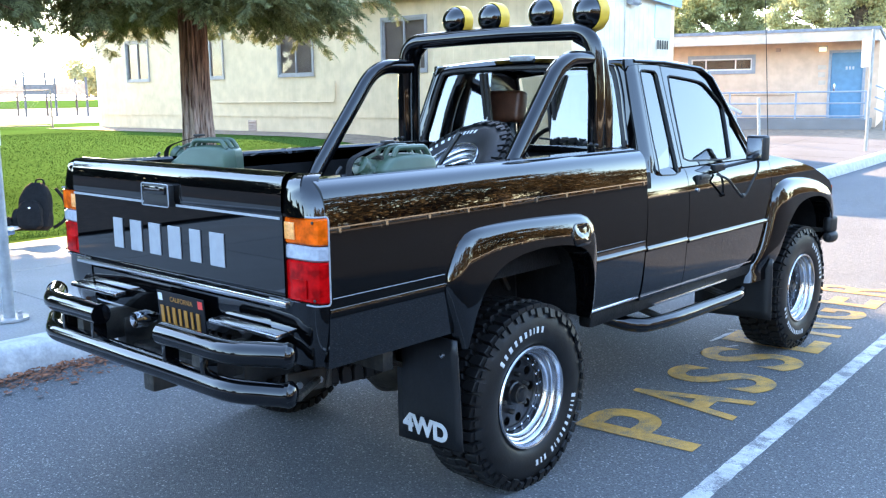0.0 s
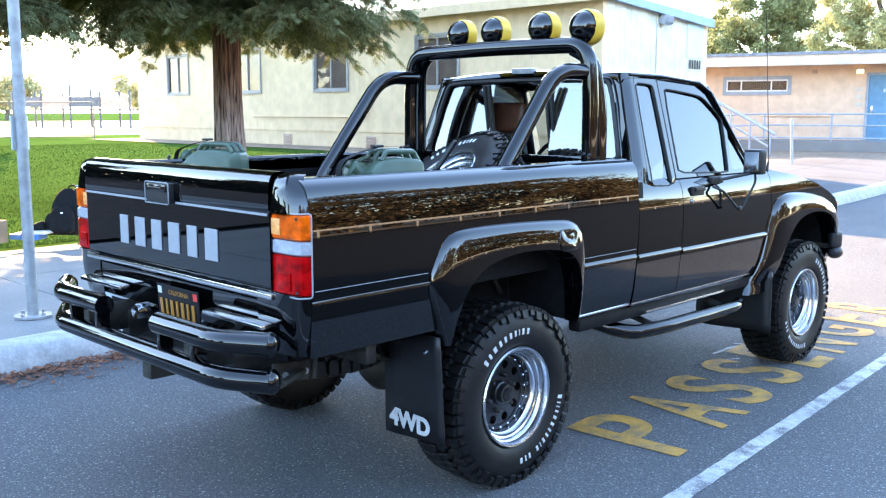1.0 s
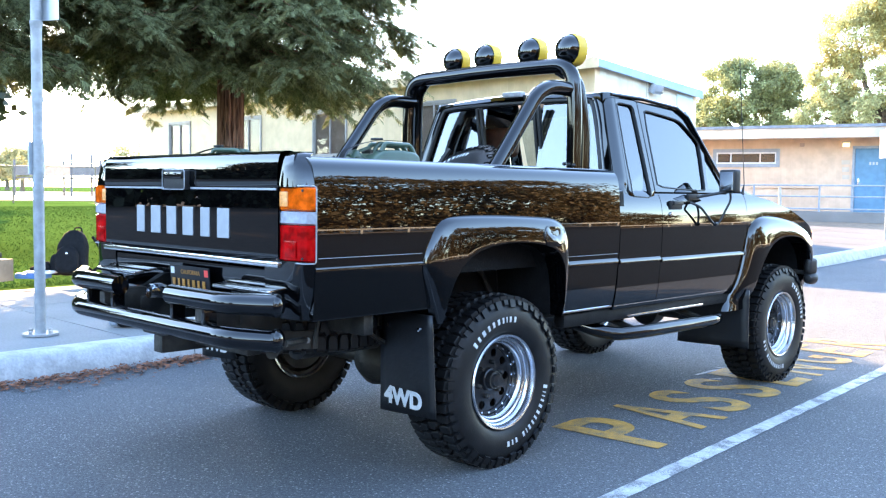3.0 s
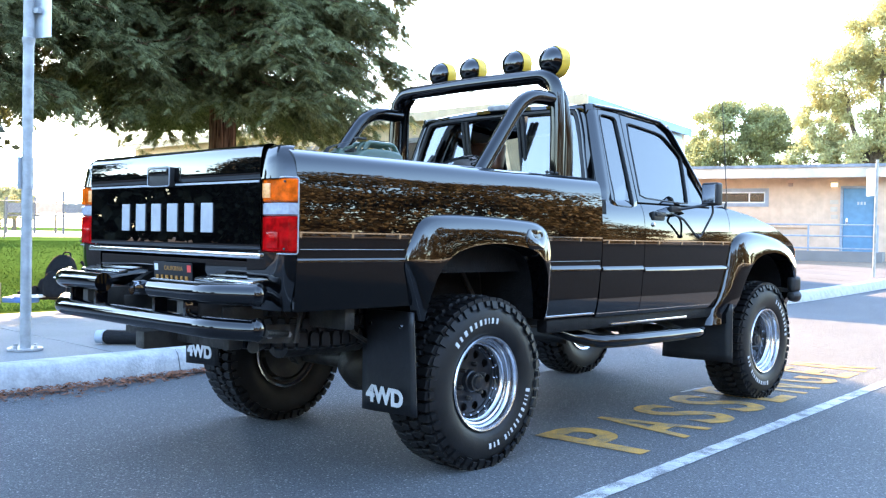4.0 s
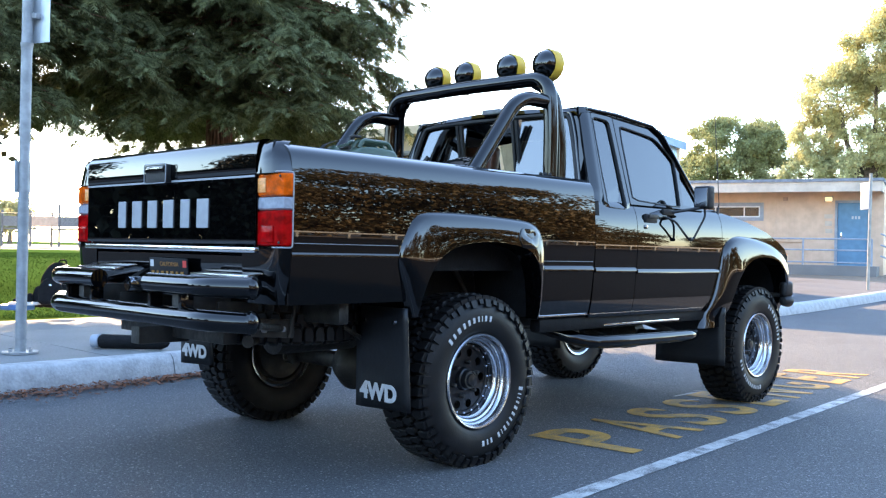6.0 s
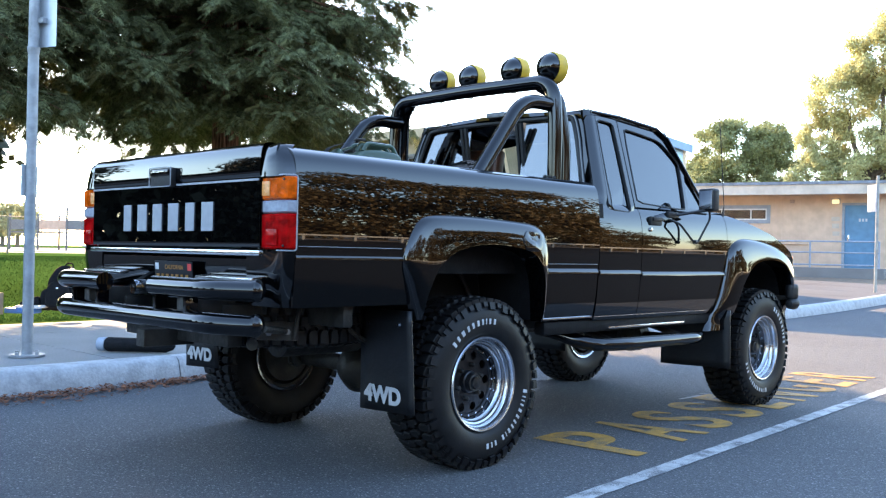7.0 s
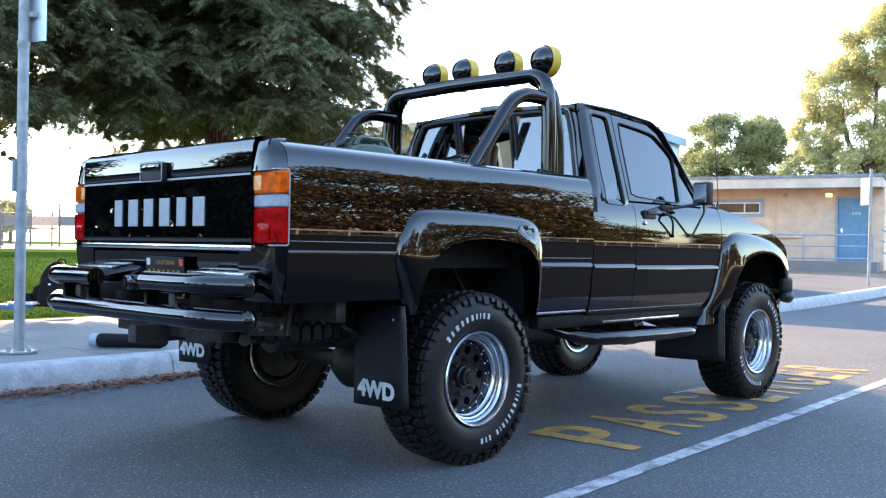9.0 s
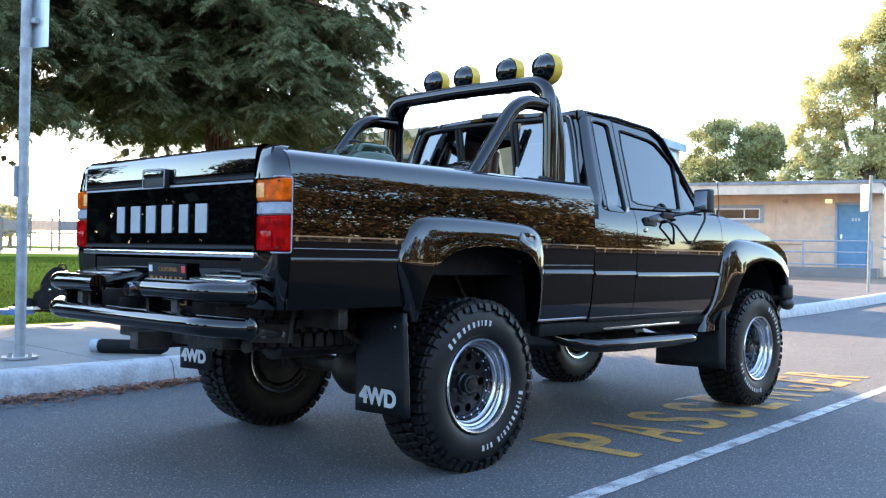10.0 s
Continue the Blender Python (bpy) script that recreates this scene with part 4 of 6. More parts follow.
    part("drip_rail", tube([(sign * (0.65), 1.03, 1.782), (sign * 0.662, 1.3, 1.78), (sign * 0.668, 1.68, 1.755), (sign * 0.685, 1.785, 1.705), (sign * 0.80, 2.06, 1.295)], 0.011, 8), PAINT, truck)
    for yb, w in ((0.862, 0.09), (1.273, 0.1), (2.267, 0.1)):
        tb = BODY_X if yb < 1 else CAB_X
        part("seam_backing", lofted([[(sign * (lerp_table(tb, z) - 0.006), yy, z) for z in span(0.66, 1.262, 20)] for yy in (yb - w / 2, yb, yb + w / 2)]), LINER, truck)
    # Bright side mouldings and stripe.
    def moulding(name, y0, y1, z, h, d, mat, table):
        part(name, lofted([[(sign * (lerp_table(table, z) - 0.004), yy, z - h), (sign * (lerp_table(table, z) + d), yy, z - h * 0.7),
                            (sign * (lerp_table(table, z) + d), yy, z + h * 0.1), (sign * (lerp_table(table, z) - 0.004), yy, z + h)] for yy in span(y0, y1, 8)]), mat, truck)
    moulding("side_moulding", 0.43, 0.85, 0.905, 0.017, 0.008, PAINT, CAB_X)
    moulding("side_moulding", 0.872, 1.264, 0.90, 0.017, 0.008, PAINT, CAB_X)
    moulding("side_moulding", 1.282, 2.255, 0.892, 0.017, 0.008, PAINT, CAB_X)
    moulding("side_moulding", -1.10, -0.545, 0.958, 0.012, 0.003, PAINT, BODY_X)
    for y0, y1, z in ((0.43, 0.85, 0.942), (0.872, 1.264, 0.937), (1.282, 2.255, 0.929), (-1.09, -0.56, 0.998)):
        moulding("pinstripe", y0, y1, z, 0.0022, 0.0012, SILVER, BODY_X)
    for y0, y1 in ((0.43, 0.85), (0.872, 2.1)):
        moulding("sill_trim", y0, y1, 0.668, 0.008, 0.005, BRIGHT, BODY_X)
    part("sill", box((sign * 0.755, 1.35, 0.615), (0.07, 1.75, 0.07), bevel=0.02), LINER, truck)
    # Side step tube.
    part("side_step", tube(bent([(sign * 0.55, 0.72, 0.60), (sign * 0.80, 0.86, 0.515), (sign * 0.835, 1.1, 0.51), (sign * 0.835, 1.9, 0.505), (sign * 0.80, 2.0, 0.50)], 0.1), 0.036, 14), PAINT_TUBE, truck, "gloss black side step tube")
    part("step_tread", box((sign * 0.78, 1.42, 0.60), (0.05, 0.8, 0.012), bevel=0.003), BRIGHT, truck)
    for yy in (1.1, 1.8):
        part("step_bracket", tube([(sign * 0.83, yy, 0.51), (sign * 0.45, yy, 0.60)], 0.018, 8), CHASSIS, truck)
    # Tail lamps: amber over clear over red, wrapping round the corner.
    tl = part("tail_lamp", box((sign * 0.75, -1.105, 1.12), (0.15, 0.06, 0.285), bevel=0.01), BLACK, truck)
    for nm, z0, z1, mt in (("red_lens", 0.985, 1.118, RED_LENS), ("clear_lens", 1.12, 1.168, CLEAR_LENS), ("amber_lens", 1.17, 1.257, AMBER_LENS)):
        rows = []
        for px, py in ((0.672, -1.142), (0.70, -1.15), (0.81, -1.147), (0.838, -1.138), (0.85, -1.118), (0.852, -1.106)):
            rows.append([(sign * (px - 0.006), py + 0.008, z0), (sign * px, py, z0 + 0.006), (sign * px, py, z1 - 0.006), (sign * (px - 0.006), py + 0.008, z1)])
        part(nm, lofted(rows), mt, tl)
        if nm == "red_lens":
            part("reflector", box((sign * 0.757, -1.151, 1.03), (0.07, 0.006, 0.06), bevel=0.002), RED_LENS, tl)
    # Reflection spot on the amber lens, put in as a pale patch.
    part("bulb_reflector", box((sign * 0.715, -1.1505, 1.213), (0.05, 0.004, 0.055), bevel=0.0015), LENS_GLINT, tl)
    for sx, sz in ((0.682, 1.245), (0.825, 1.245), (0.682, 0.998), (0.825, 0.998)):
        part("lens_screw", lathe([(0.0, 0.005), (0.004, 0.004), (0.0045, 0.0003)], 8, (sign * sx, -1.147, sz), "y", -1), BLACK, tl)
    part("lamp_trim", tube(bent([(sign * 0.667, -1.145, 0.98), (sign * 0.667, -1.145, 1.262), (sign * 0.83, -1.147, 1.262), (sign * 0.853, -1.106, 1.262), (sign * 0.853, -1.106, 0.98), (sign * 0.83, -1.147, 0.98), (sign * 0.667, -1.145, 0.98)], 0.012), 0.0028, 6), SILVER, tl)
    # Rear corner post above and below the lamp.
    def corner(name, zs, x0):
        rows = []
        for z, inset in zs:
            xo = lerp_table(BODY_X, min(z, 1.36))
            loop = [(x0, -1.158), (0.72, -1.16), (0.775, -1.156), (xo - 0.03, -1.145), (xo - 0.01, -1.128), (xo, -1.098)]
            rows.append([(sign * (px - inset * 0.7 * (px > x0)), py + inset, z) for px, py in loop])
        part(name, lofted(rows), PAINT, truck)
    corner("corner_post", ((1.258, 0.0), (1.284, 0.002), (1.308, 0.005), (1.334, 0.009), (1.355, 0.013), (1.368, 0.018), (1.378, 0.026), (1.386, 0.04), (1.39, 0.07)), 0.692)
    corner("corner_post_lower", ((0.765, 0.035), (0.80, 0.02), (0.86, 0.008), (0.92, 0.004), (0.985, 0.004)), 0.60)
    # Door furniture.
    part("door_handle", box((sign * 0.838, 1.415, 1.19), (0.02, 0.12, 0.05), bevel=0.008), BLACK, dr, "black flap door handle")
    part("grip", box((sign * 0.852, 1.42, 1.20), (0.012, 0.1, 0.022), bevel=0.005), BLACK, dr)
    part("key_lock", lathe([(0.842, 0.012), (0.85, 0.011), (0.851, 0.0)], 12, (0, 1.36, 1.14), "x", sign), BRIGHT, dr)

# Fuel door on the right wing flare.
def flare_x(yy, z):
    return lerp_table([(0.98, 0.8865), (1.02, 0.8855), (1.05, 0.8825), (1.08, 0.8772), (1.10, 0.8715), (1.115, 0.866)], z) - 1.3 * max(0.0, yy - 0.26) ** 2


door_loop = chaikin([(0.262, 1.0), (0.19, 1.0), (0.19, 1.097), (0.262, 1.097), (0.334, 1.092), (0.334, 1.0), (0.262, 1.0)], 3)[:-1]
rows = []
for k, proud in ((1.0, -0.004), (1.0, 0.0035), (0.97, 0.0055), (0.93, 0.0062), (0.6, 0.0066), (0.2, 0.0066)):
    rows.append([(flare_x(yy, z) + proud, 0.262 + (yy - 0.262) * k, 1.048 + (z - 1.048) * k) for yy, z in door_loop])
bm = lofted(rows, closed_v=True)
bmesh.ops.holes_fill(bm, edges=bm.edges)
fd = part("fuel_door", bm, PAINT, truck)
part("finger_notch", box((flare_x(0.192, 1.05) + 0.0005, 0.187, 1.05), (0.006, 0.012, 0.03), bevel=0.002), BLACK, fd)

# Bed floor, head board, tailgate.
part("bed_floor", box((0, -0.12, 0.90), (0.86, 1.98, 0.04)), LINER, truck, smooth=False)
for s in (1, -1):
    for y0, y1 in ((-1.085, -0.47), (0.39, 0.85)):
        part("bed_floor_side", box((s * 0.56, (y0 + y1) / 2, 0.90), (0.26, y1 - y0, 0.04)), LINER, truck, smooth=False)
for k in range(6):
    part("floor_rib", box((-0.375 + 0.15 * k, -0.12, 0.925), (0.05, 1.95, 0.012)), LINER, truck, smooth=False)
for sx, turn in ((-0.61, 24), (0.59, 86)):
    part("can_tray", box((sx, -0.58, 0.952), (0.36, 0.18, 0.064), (0, 0, turn), 0.006), LINER, truck)
part("bed_head_board", box((0, 0.845, 1.14), (1.50, 0.02, 0.46)), LINER, truck, smooth=False)
part("bed_head_rail", box((0, 0.84, 1.36), (1.5, 0.05, 0.03), bevel=0.008), PAINT, truck)
gate = part("tailgate", lofted([[(x, yy, z) for x in span(-0.69, 0.69, 12)] for yy, z in
            ((-1.085, 0.99), (-1.085, 1.382), (-1.09, 1.391), (-1.105, 1.3935), (-1.122, 1.3925), (-1.134, 1.390), (-1.143, 1.3855), (-1.149, 1.379), (-1.1535, 1.370), (-1.1565, 1.358), (-1.1588, 1.342), (-1.1602, 1.318), (-1.1612, 1.29), (-1.162, 1.266), (-1.1585, 1.2605), (-1.158, 1.257), (-1.158, 1.252), (-1.158, 1.02), (-1.158, 1.008), (-1.158, 1.0), (-1.155, 0.99), (-1.085, 0.99))]), PAINT, truck)
part("gate_end", box((0.688, -1.125, 1.16), (0.006, 0.055, 0.33)), PAINT, gate, smooth=False)
part("gate_end", box((-0.688, -1.125, 1.16), (0.006, 0.055, 0.33)), PAINT, gate, smooth=False)
part("gate_handle", box((-0.015, -1.17, 1.283), (0.175, 0.03, 0.08), bevel=0.008), BLACK, gate, "black recessed tailgate handle")
part("pull", box((-0.015, -1.188, 1.302), (0.15, 0.012, 0.028), bevel=0.005), PAINT, gate)
part("handle_edge", tube(bent([(-0.105, -1.187, 1.243), (-0.105, -1.187, 1.325), (0.075, -1.187, 1.325), (0.075, -1.187, 1.243), (-0.105, -1.187, 1.243)], 0.012), 0.0022, 6), SILVER, gate)
# The pull's highlight is put in as a thin bright strip.
part("pull_highlight", box((-0.015, -1.195, 1.306), (0.10, 0.004, 0.004)), BRIGHT, gate, smooth=False)
part("gate_stripe", box((-0.40, -1.160, 1.249), (0.58, 0.004, 0.008)), SILVER, gate, smooth=False)
part("gate_stripe", box((0.38, -1.160, 1.249), (0.60, 0.004, 0.008)), SILVER, gate, smooth=False)
# Maker's name as plain blocks of its colour.
for k, w in enumerate((0.088, 0.105, 0.1, 0.105, 0.088, 0.11)):
    part("name_block", box((-0.345 + 0.134 * k, -1.1605, 1.112), (w * 0.78, 0.004, 0.118), bevel=0.0015), SILVER, gate, "silver lettering block", smooth=False)
part("gate_sill", box((0, -1.15, 0.968), (1.40, 0.035, 0.022), bevel=0.006), BRIGHT, truck, "bright strip under the tailgate")
part("rear_valance", lofted([[(x, yy, z) for x in span(-0.70, 0.70, 8)] for yy, z in ((-1.13, 0.955), (-1.15, 0.945), (-1.15, 0.90), (-1.145, 0.875), (-1.12, 0.80), (-1.06, 0.765))]), PAINT, truck)
# Black ledges given bright metal in place of the sky they reflect.
for x0, x1 in ((-0.70, -0.33), (0.31, 0.69)):
    part("step_ledge", box(((x0 + x1) / 2, -1.178, 0.868), (x1 - x0, 0.05, 0.016), (6, 0, 0), 0.006), BRIGHT, truck, "step ledge beside the plate with its sky reflection put in as bright metal")
plate = part("number_plate", box((0.10, -1.175, 0.85), (0.305, 0.006, 0.152), (4, 0, 0), 0.002), PLATE, truck, "black number plate with yellow characters")
for k in range(7):
    part("character_bar", box((0.10 - 0.118 + 0.039 * k, -1.181, 0.838), (0.02 - 0.006 * (k % 2), 0.003, 0.066), (4, 0, 0)), PLATE_YELLOW, plate, smooth=False)
letters("CALIFORNIA", 0.026, 0.0005, PLATE_YELLOW, pose(0.035, -1.1812, 0.892, 94, 0, 0), plate, "state_name")
part("tag", box((0.232, -1.181, 0.903), (0.028, 0.003, 0.028), (4, 0, 0)), RED_TAG, plate, smooth=False)
part("tag", box((-0.03, -1.181, 0.903), (0.028, 0.003, 0.028), (4, 0, 0)), WHITE_PAINT, plate, smooth=False)

# Rear tube bumper.
bump = part("rear_bumper", tube(bent([(-0.795, -1.225, 0.71), (-0.61, -1.325, 0.705), (0.61, -1.325, 0.705), (0.775, -1.225, 0.70)], 0.06), 0.04, 18), PAINT_TUBE, truck, "gloss black double-tube rear bumper")
for s in (1, -1):
    part("upper_tube", tube(bent([(s * 0.78, -1.225, 0.83), (s * 0.61, -1.325, 0.83), (s * 0.215, -1.325, 0.83)], 0.06), 0.04, 18), PAINT_TUBE, bump)
    for z in (0.703, 0.83):
        d = Vector((s * 0.18, 0.105, 0)).normalized()
        p = Vector((s * 0.78, -1.225, z))
        part("end_cap", tube([p - d * 0.008, p + d * 0.004, p + d * 0.006, p + d * 0.014, p + d * 0.021, p + d * 0.025, p + d * 0.026], [0.0435, 0.0435, 0.040, 0.037, 0.027, 0.013, 0.001], 20), PAINT_TUBE, bump)
    for xx in (0.25, 0.48):
        part("upright", box((s * xx, -1.32, 0.767), (0.022, 0.055, 0.09), bevel=0.004), PAINT_TUBE, bump)
    part("bumper_bracket", box((s * 0.40, -1.2, 0.74), (0.05, 0.24, 0.12), bevel=0.01), CHASSIS, bump)
    part("end_stay", tube([(s * 0.79, -1.2, 0.69), (s * 0.62, -0.98, 0.66)], 0.014, 8), CHASSIS, bump)
part("hitch_receiver", box((0.0, -1.15, 0.60), (0.07, 0.24, 0.075), bevel=0.008), CHASSIS, truck)
part("hitch_beam", box((0, -1.08, 0.62), (0.85, 0.07, 0.07), bevel=0.008), CHASSIS, truck)
# Added chrome bead for the sky's reflection in the valance, no lamp.
part("bumper_fog_lamp", lathe([(-1.245, 0.0), (-1.25, 0.03), (-1.2, 0.034), (-1.16, 0.02), (-1.15, 0.0)], 20, (-0.11, 0, 0.81), "y"), CHROME, truck, "small chrome bead standing in for the valance's sky reflection")

# Cab shell.
def rear_y(z):
    return 0.93 + 0.16 * (z - 1.33)


part("roof", lofted([[(x * min(1.0, 0.955 + 0.9 * (yy - 0.99)), yy, z0 + 0.034 * (1 - (x / 0.65) ** 2) - (0.02 if abs(x) > 0.64 else 0)) for x in [-0.665, -0.65] + span(-0.62, 0.62, 12) + [0.65, 0.665]]
      for yy, z0 in ((0.99, 1.755), (1.0, 1.778), (1.03, 1.786), (1.2, 1.792), (1.45, 1.788), (1.65, 1.775), (1.74, 1.755), (1.79, 1.725))]), PAINT, truck)


RW = chaikin([(-0.665, 1.40), (-0.665, 1.355), (-0.5, 1.352), (0.5, 1.352), (0.665, 1.355), (0.665, 1.40), (0.575, 1.73), (0.53, 1.762), (0.0, 1.768), (-0.53, 1.762), (-0.575, 1.73), (-0.665, 1.40)], 2)[:-1]
ow = [(-0.785, 0.95), (0.785, 0.95), (0.785, 1.20), (0.765, 1.28), (0.625, 1.75), (0.60, 1.79), (-0.60, 1.79), (-0.625, 1.75), (-0.765, 1.28), (-0.785, 1.20)]
for s in (1, -1):
    # Rounded rear corner of the cab, from the side round to the back.
    rows = []
    for z in span(0.95, 1.792, 24):
        xs_ = min(lerp_table(GLASS_X, z), lerp_table(CAB_X, min(z, 1.27)) + 0.002) + 0.003
        r = 0.045
        row = [(s * xs_, rear_y(z) + 0.085, z)]
        for k in range(9):
            a = radians(90 * k / 8)
            row.append((s * (xs_ - r + r * math.cos(a)), rear_y(z) + r - r * math.sin(a) - 0.004, z))
        rows.append(row)
    part("cab_corner", lofted(rows), PAINT, truck)
cabback = part("cab_rear_wall", prism([(x, rear_y(z), z) for x, z in ow], (0, 0.04, 0), [[(x, rear_y(z), z) for x, z in RW]]), PAINT, truck, smooth=False)
part("window_rubber", tube([(x, rear_y(z) - 0.002, z) for x, z in RW], 0.014, 8, True), BLACK, cabback)
for s in (1, -1):
    side_pane = [p for p in RW if p[0] * s > 0.215]
    k = max(range(len(side_pane)), key=lambda i: (Vector(side_pane[i]) - Vector(side_pane[i - 1])).length)
    side_pane = side_pane[k:] + side_pane[:k]
    lowest_first = side_pane[0][1] < side_pane[-1][1]
    side_pane += [(s * 0.215, 1.767), (s * 0.215, 1.353)] if lowest_first else [(s * 0.215, 1.353), (s * 0.215, 1.767)]
    part("rear_glass", prism([(x, rear_y(z) + 0.012, z) for x, z in side_pane], (0, 0.004, 0)), REAR_GLASS, cabback, smooth=False)
for xx in (-0.23, -0.2, 0.2, 0.23):
    part("slider_bar", box((xx, rear_y(1.545) + 0.006, 1.545), (0.018, 0.02, 0.40), (9.1, 0, 0)), BLACK, cabback, smooth=False)
part("roof_lamp", box((0.0, 1.0, 1.815), (0.14, 0.05, 0.03), bevel=0.008), CLEAR_LENS, truck, "pale high stop lamp at the roof edge")
part("rear_glass_trim", tube([(x * 1.03, rear_y(z) - 0.006, z * 1.0 + (0.012 if z > 1.6 else -0.012)) for x, z in RW], 0.006, 6, True), PAINT, cabback)
# Windscreen, cowl, bonnet, nose.
ws = [(-0.62, 1.80, 1.735), (0.62, 1.80, 1.735), (0.75, 2.11, 1.29), (-0.75, 2.11, 1.29)]
part("windscreen", prism(ws, (0, 0.004, 0.004)), WINDSCREEN_GLASS, truck, smooth=False)
for s in (1, -1):
    part("a_pillar", tube([(s * 0.65, 1.775, 1.735), (s * 0.785, 2.055, 1.29)], 0.024, 10), PAINT, truck)
    part("wiper", tube([(s * 0.3, 2.16, 1.30), (s * 0.3 - 0.4, 2.11, 1.335)], 0.007, 6), BLACK, truck)
part("bonnet", lofted([[(x, yy, z0 + 0.035 * (1 - (x / 0.78) ** 2)) for x in [-0.805, -0.79] + span(-0.74, 0.74, 12) + [0.79, 0.805]]
      for yy, z0 in ((2.06, 1.262), (2.20, 1.268), (2.32, 1.262), (2.6, 1.222), (2.9, 1.158), (3.1, 1.09), (3.2, 1.045), (3.25, 0.99))]), PAINT, truck)
part("grille", box((0, 3.25, 0.93), (1.35, 0.04, 0.24), bevel=0.01), BLACK, truck)
part("nose_panel", box((0, 3.22, 0.80), (1.60, 0.06, 0.5), bevel=0.02), PAINT, truck)
for s in (1, -1):
    part("corner_lamp", box((s * 0.79, 3.24, 0.95), (0.10, 0.05, 0.13), bevel=0.008), AMBER_LENS, truck)
    part("head_lamp", box((s * 0.62, 3.268, 0.95), (0.2, 0.02, 0.13), bevel=0.008), CLEAR_LENS, truck)
fb = part("front_bumper", tube(bent([(-0.78, 3.22, 0.73), (-0.68, 3.34, 0.73), (0.68, 3.34, 0.73), (0.78, 3.22, 0.73)], 0.06), 0.036, 14), PAINT_TUBE, truck)
part("front_guard", tube(bent([(-0.5, 3.40, 0.60), (-0.5, 3.42, 1.05), (0.5, 3.42, 1.05), (0.5, 3.40, 0.60)], 0.12), 0.03, 12), PAINT_TUBE, fb)
for s in (1, -1):
    part("bumper_end", box((s * 0.862, 3.20, 0.765), (0.06, 0.10, 0.11), (0, 0, -12 * s), 0.028, 3), BLACK, fb)
    part("fog_lamp", lathe([(3.15, 0.0005), (3.155, 0.025), (3.175, 0.038), (3.215, 0.043), (3.235, 0.043), (3.24, 0.0005)], 20, (s * 0.862, 0, 0.68), "y"), BLACK, fb, "small black fog lamp")
    part("lamp_bracket", box((s * 0.80, 3.19, 0.72), (0.14, 0.02, 0.03), bevel=0.004), CHASSIS, fb)
part("antenna", tube([(0.80, 2.28, 1.25), (0.80, 2.30, 1.32), (0.78, 2.22, 2.15)], [0.012, 0.003, 0.002], 6), BLACK, truck)
# Interior.
part("cabin_floor", box((0, 1.6, 0.70), (1.5, 1.4, 0.04)), CABIN, truck, smooth=False)
part("dashboard", box((0, 1.98, 1.18), (1.42, 0.26, 0.2), bevel=0.05), CABIN, truck)
part("steering_wheel", tube([(-0.36 + 0.19 * math.cos(a), 1.78 + 0.05 * math.sin(a), 1.25 + 0.17 * math.sin(a)) for a in (k * math.tau / 24 for k in range(24))], 0.014, 8, True), BLACK, truck)
for s in (1, -1):
    st = part("seat", box((s * 0.36, 1.55, 0.95), (0.5, 0.5, 0.16), bevel=0.05), LEATHER, truck, "brown leather bucket seat")
    part("seat_back", box((s * 0.33, 1.36, 1.11), (0.48, 0.12, 0.44), (-12, 0, 0), 0.05), LEATHER, st)
    part("head_rest", box((s * 0.33, 1.27, 1.56), (0.27, 0.09, 0.18), (-10, 0, 0), 0.035, 3), LEATHER, st)
    for d in (-0.07, 0.07):
        part("head_rest_post", tube([(s * 0.33 + d, 1.30, 1.30), (s * 0.33 + d, 1.27, 1.5)], 0.007, 6), CHROME, st)
part("rear_bulkhead_trim", box((0, 1.0, 1.14), (1.5, 0.03, 0.36)), CABIN, truck, smooth=False)
part("inner_sides", box((0.77, 1.6, 0.95), (0.03, 1.3, 0.5)), CABIN, truck, smooth=False)
part("inner_sides", box((-0.77, 1.6, 0.95), (0.03, 1.3, 0.5)), CABIN, truck, smooth=False)

# Side mirrors on tube brackets.
def side_mirror(s):
    mr = part("side_mirror", box((s * 0.94, 1.84, 1.33), (0.112, 0.06, 0.135), (0, 0, -8 * s), 0.016, 3), BLACK, truck, "black towing mirror on tube brackets")
    part("mirror_glass", box((s * 0.937, 1.807, 1.33), (0.088, 0.004, 0.108), (1, 0, -8 * s), 0.001), CHROME, mr)
    part("mirror_arm", tube(bent([(s * 0.84, 1.57, 1.205), (s * 0.89, 1.60, 1.18), (s * 0.90, 1.735, 1.082), (s * 0.91, 1.775, 1.08), (s * 0.94, 1.86, 1.22), (s * 0.94, 1.845, 1.275)], 0.025), 0.0065, 8), BLACK, mr)
    part("mirror_arm", tube([(s * 0.83, 1.66, 1.235), (s * 0.935, 1.835, 1.27)], 0.009, 8), BLACK, mr)
    part("arm_knuckle", lathe([(-0.014, 0.0005), (-0.013, 0.012), (0.013, 0.012), (0.014, 0.0005)], 12, (s * 0.905, 1.755, 1.08), "y"), BLACK, mr)
    part("arm_foot", box((s * 0.822, 1.63, 1.235), (0.024, 0.12, 0.036), bevel=0.01), BLACK, mr)


side_mirror(1)
side_mirror(-1)

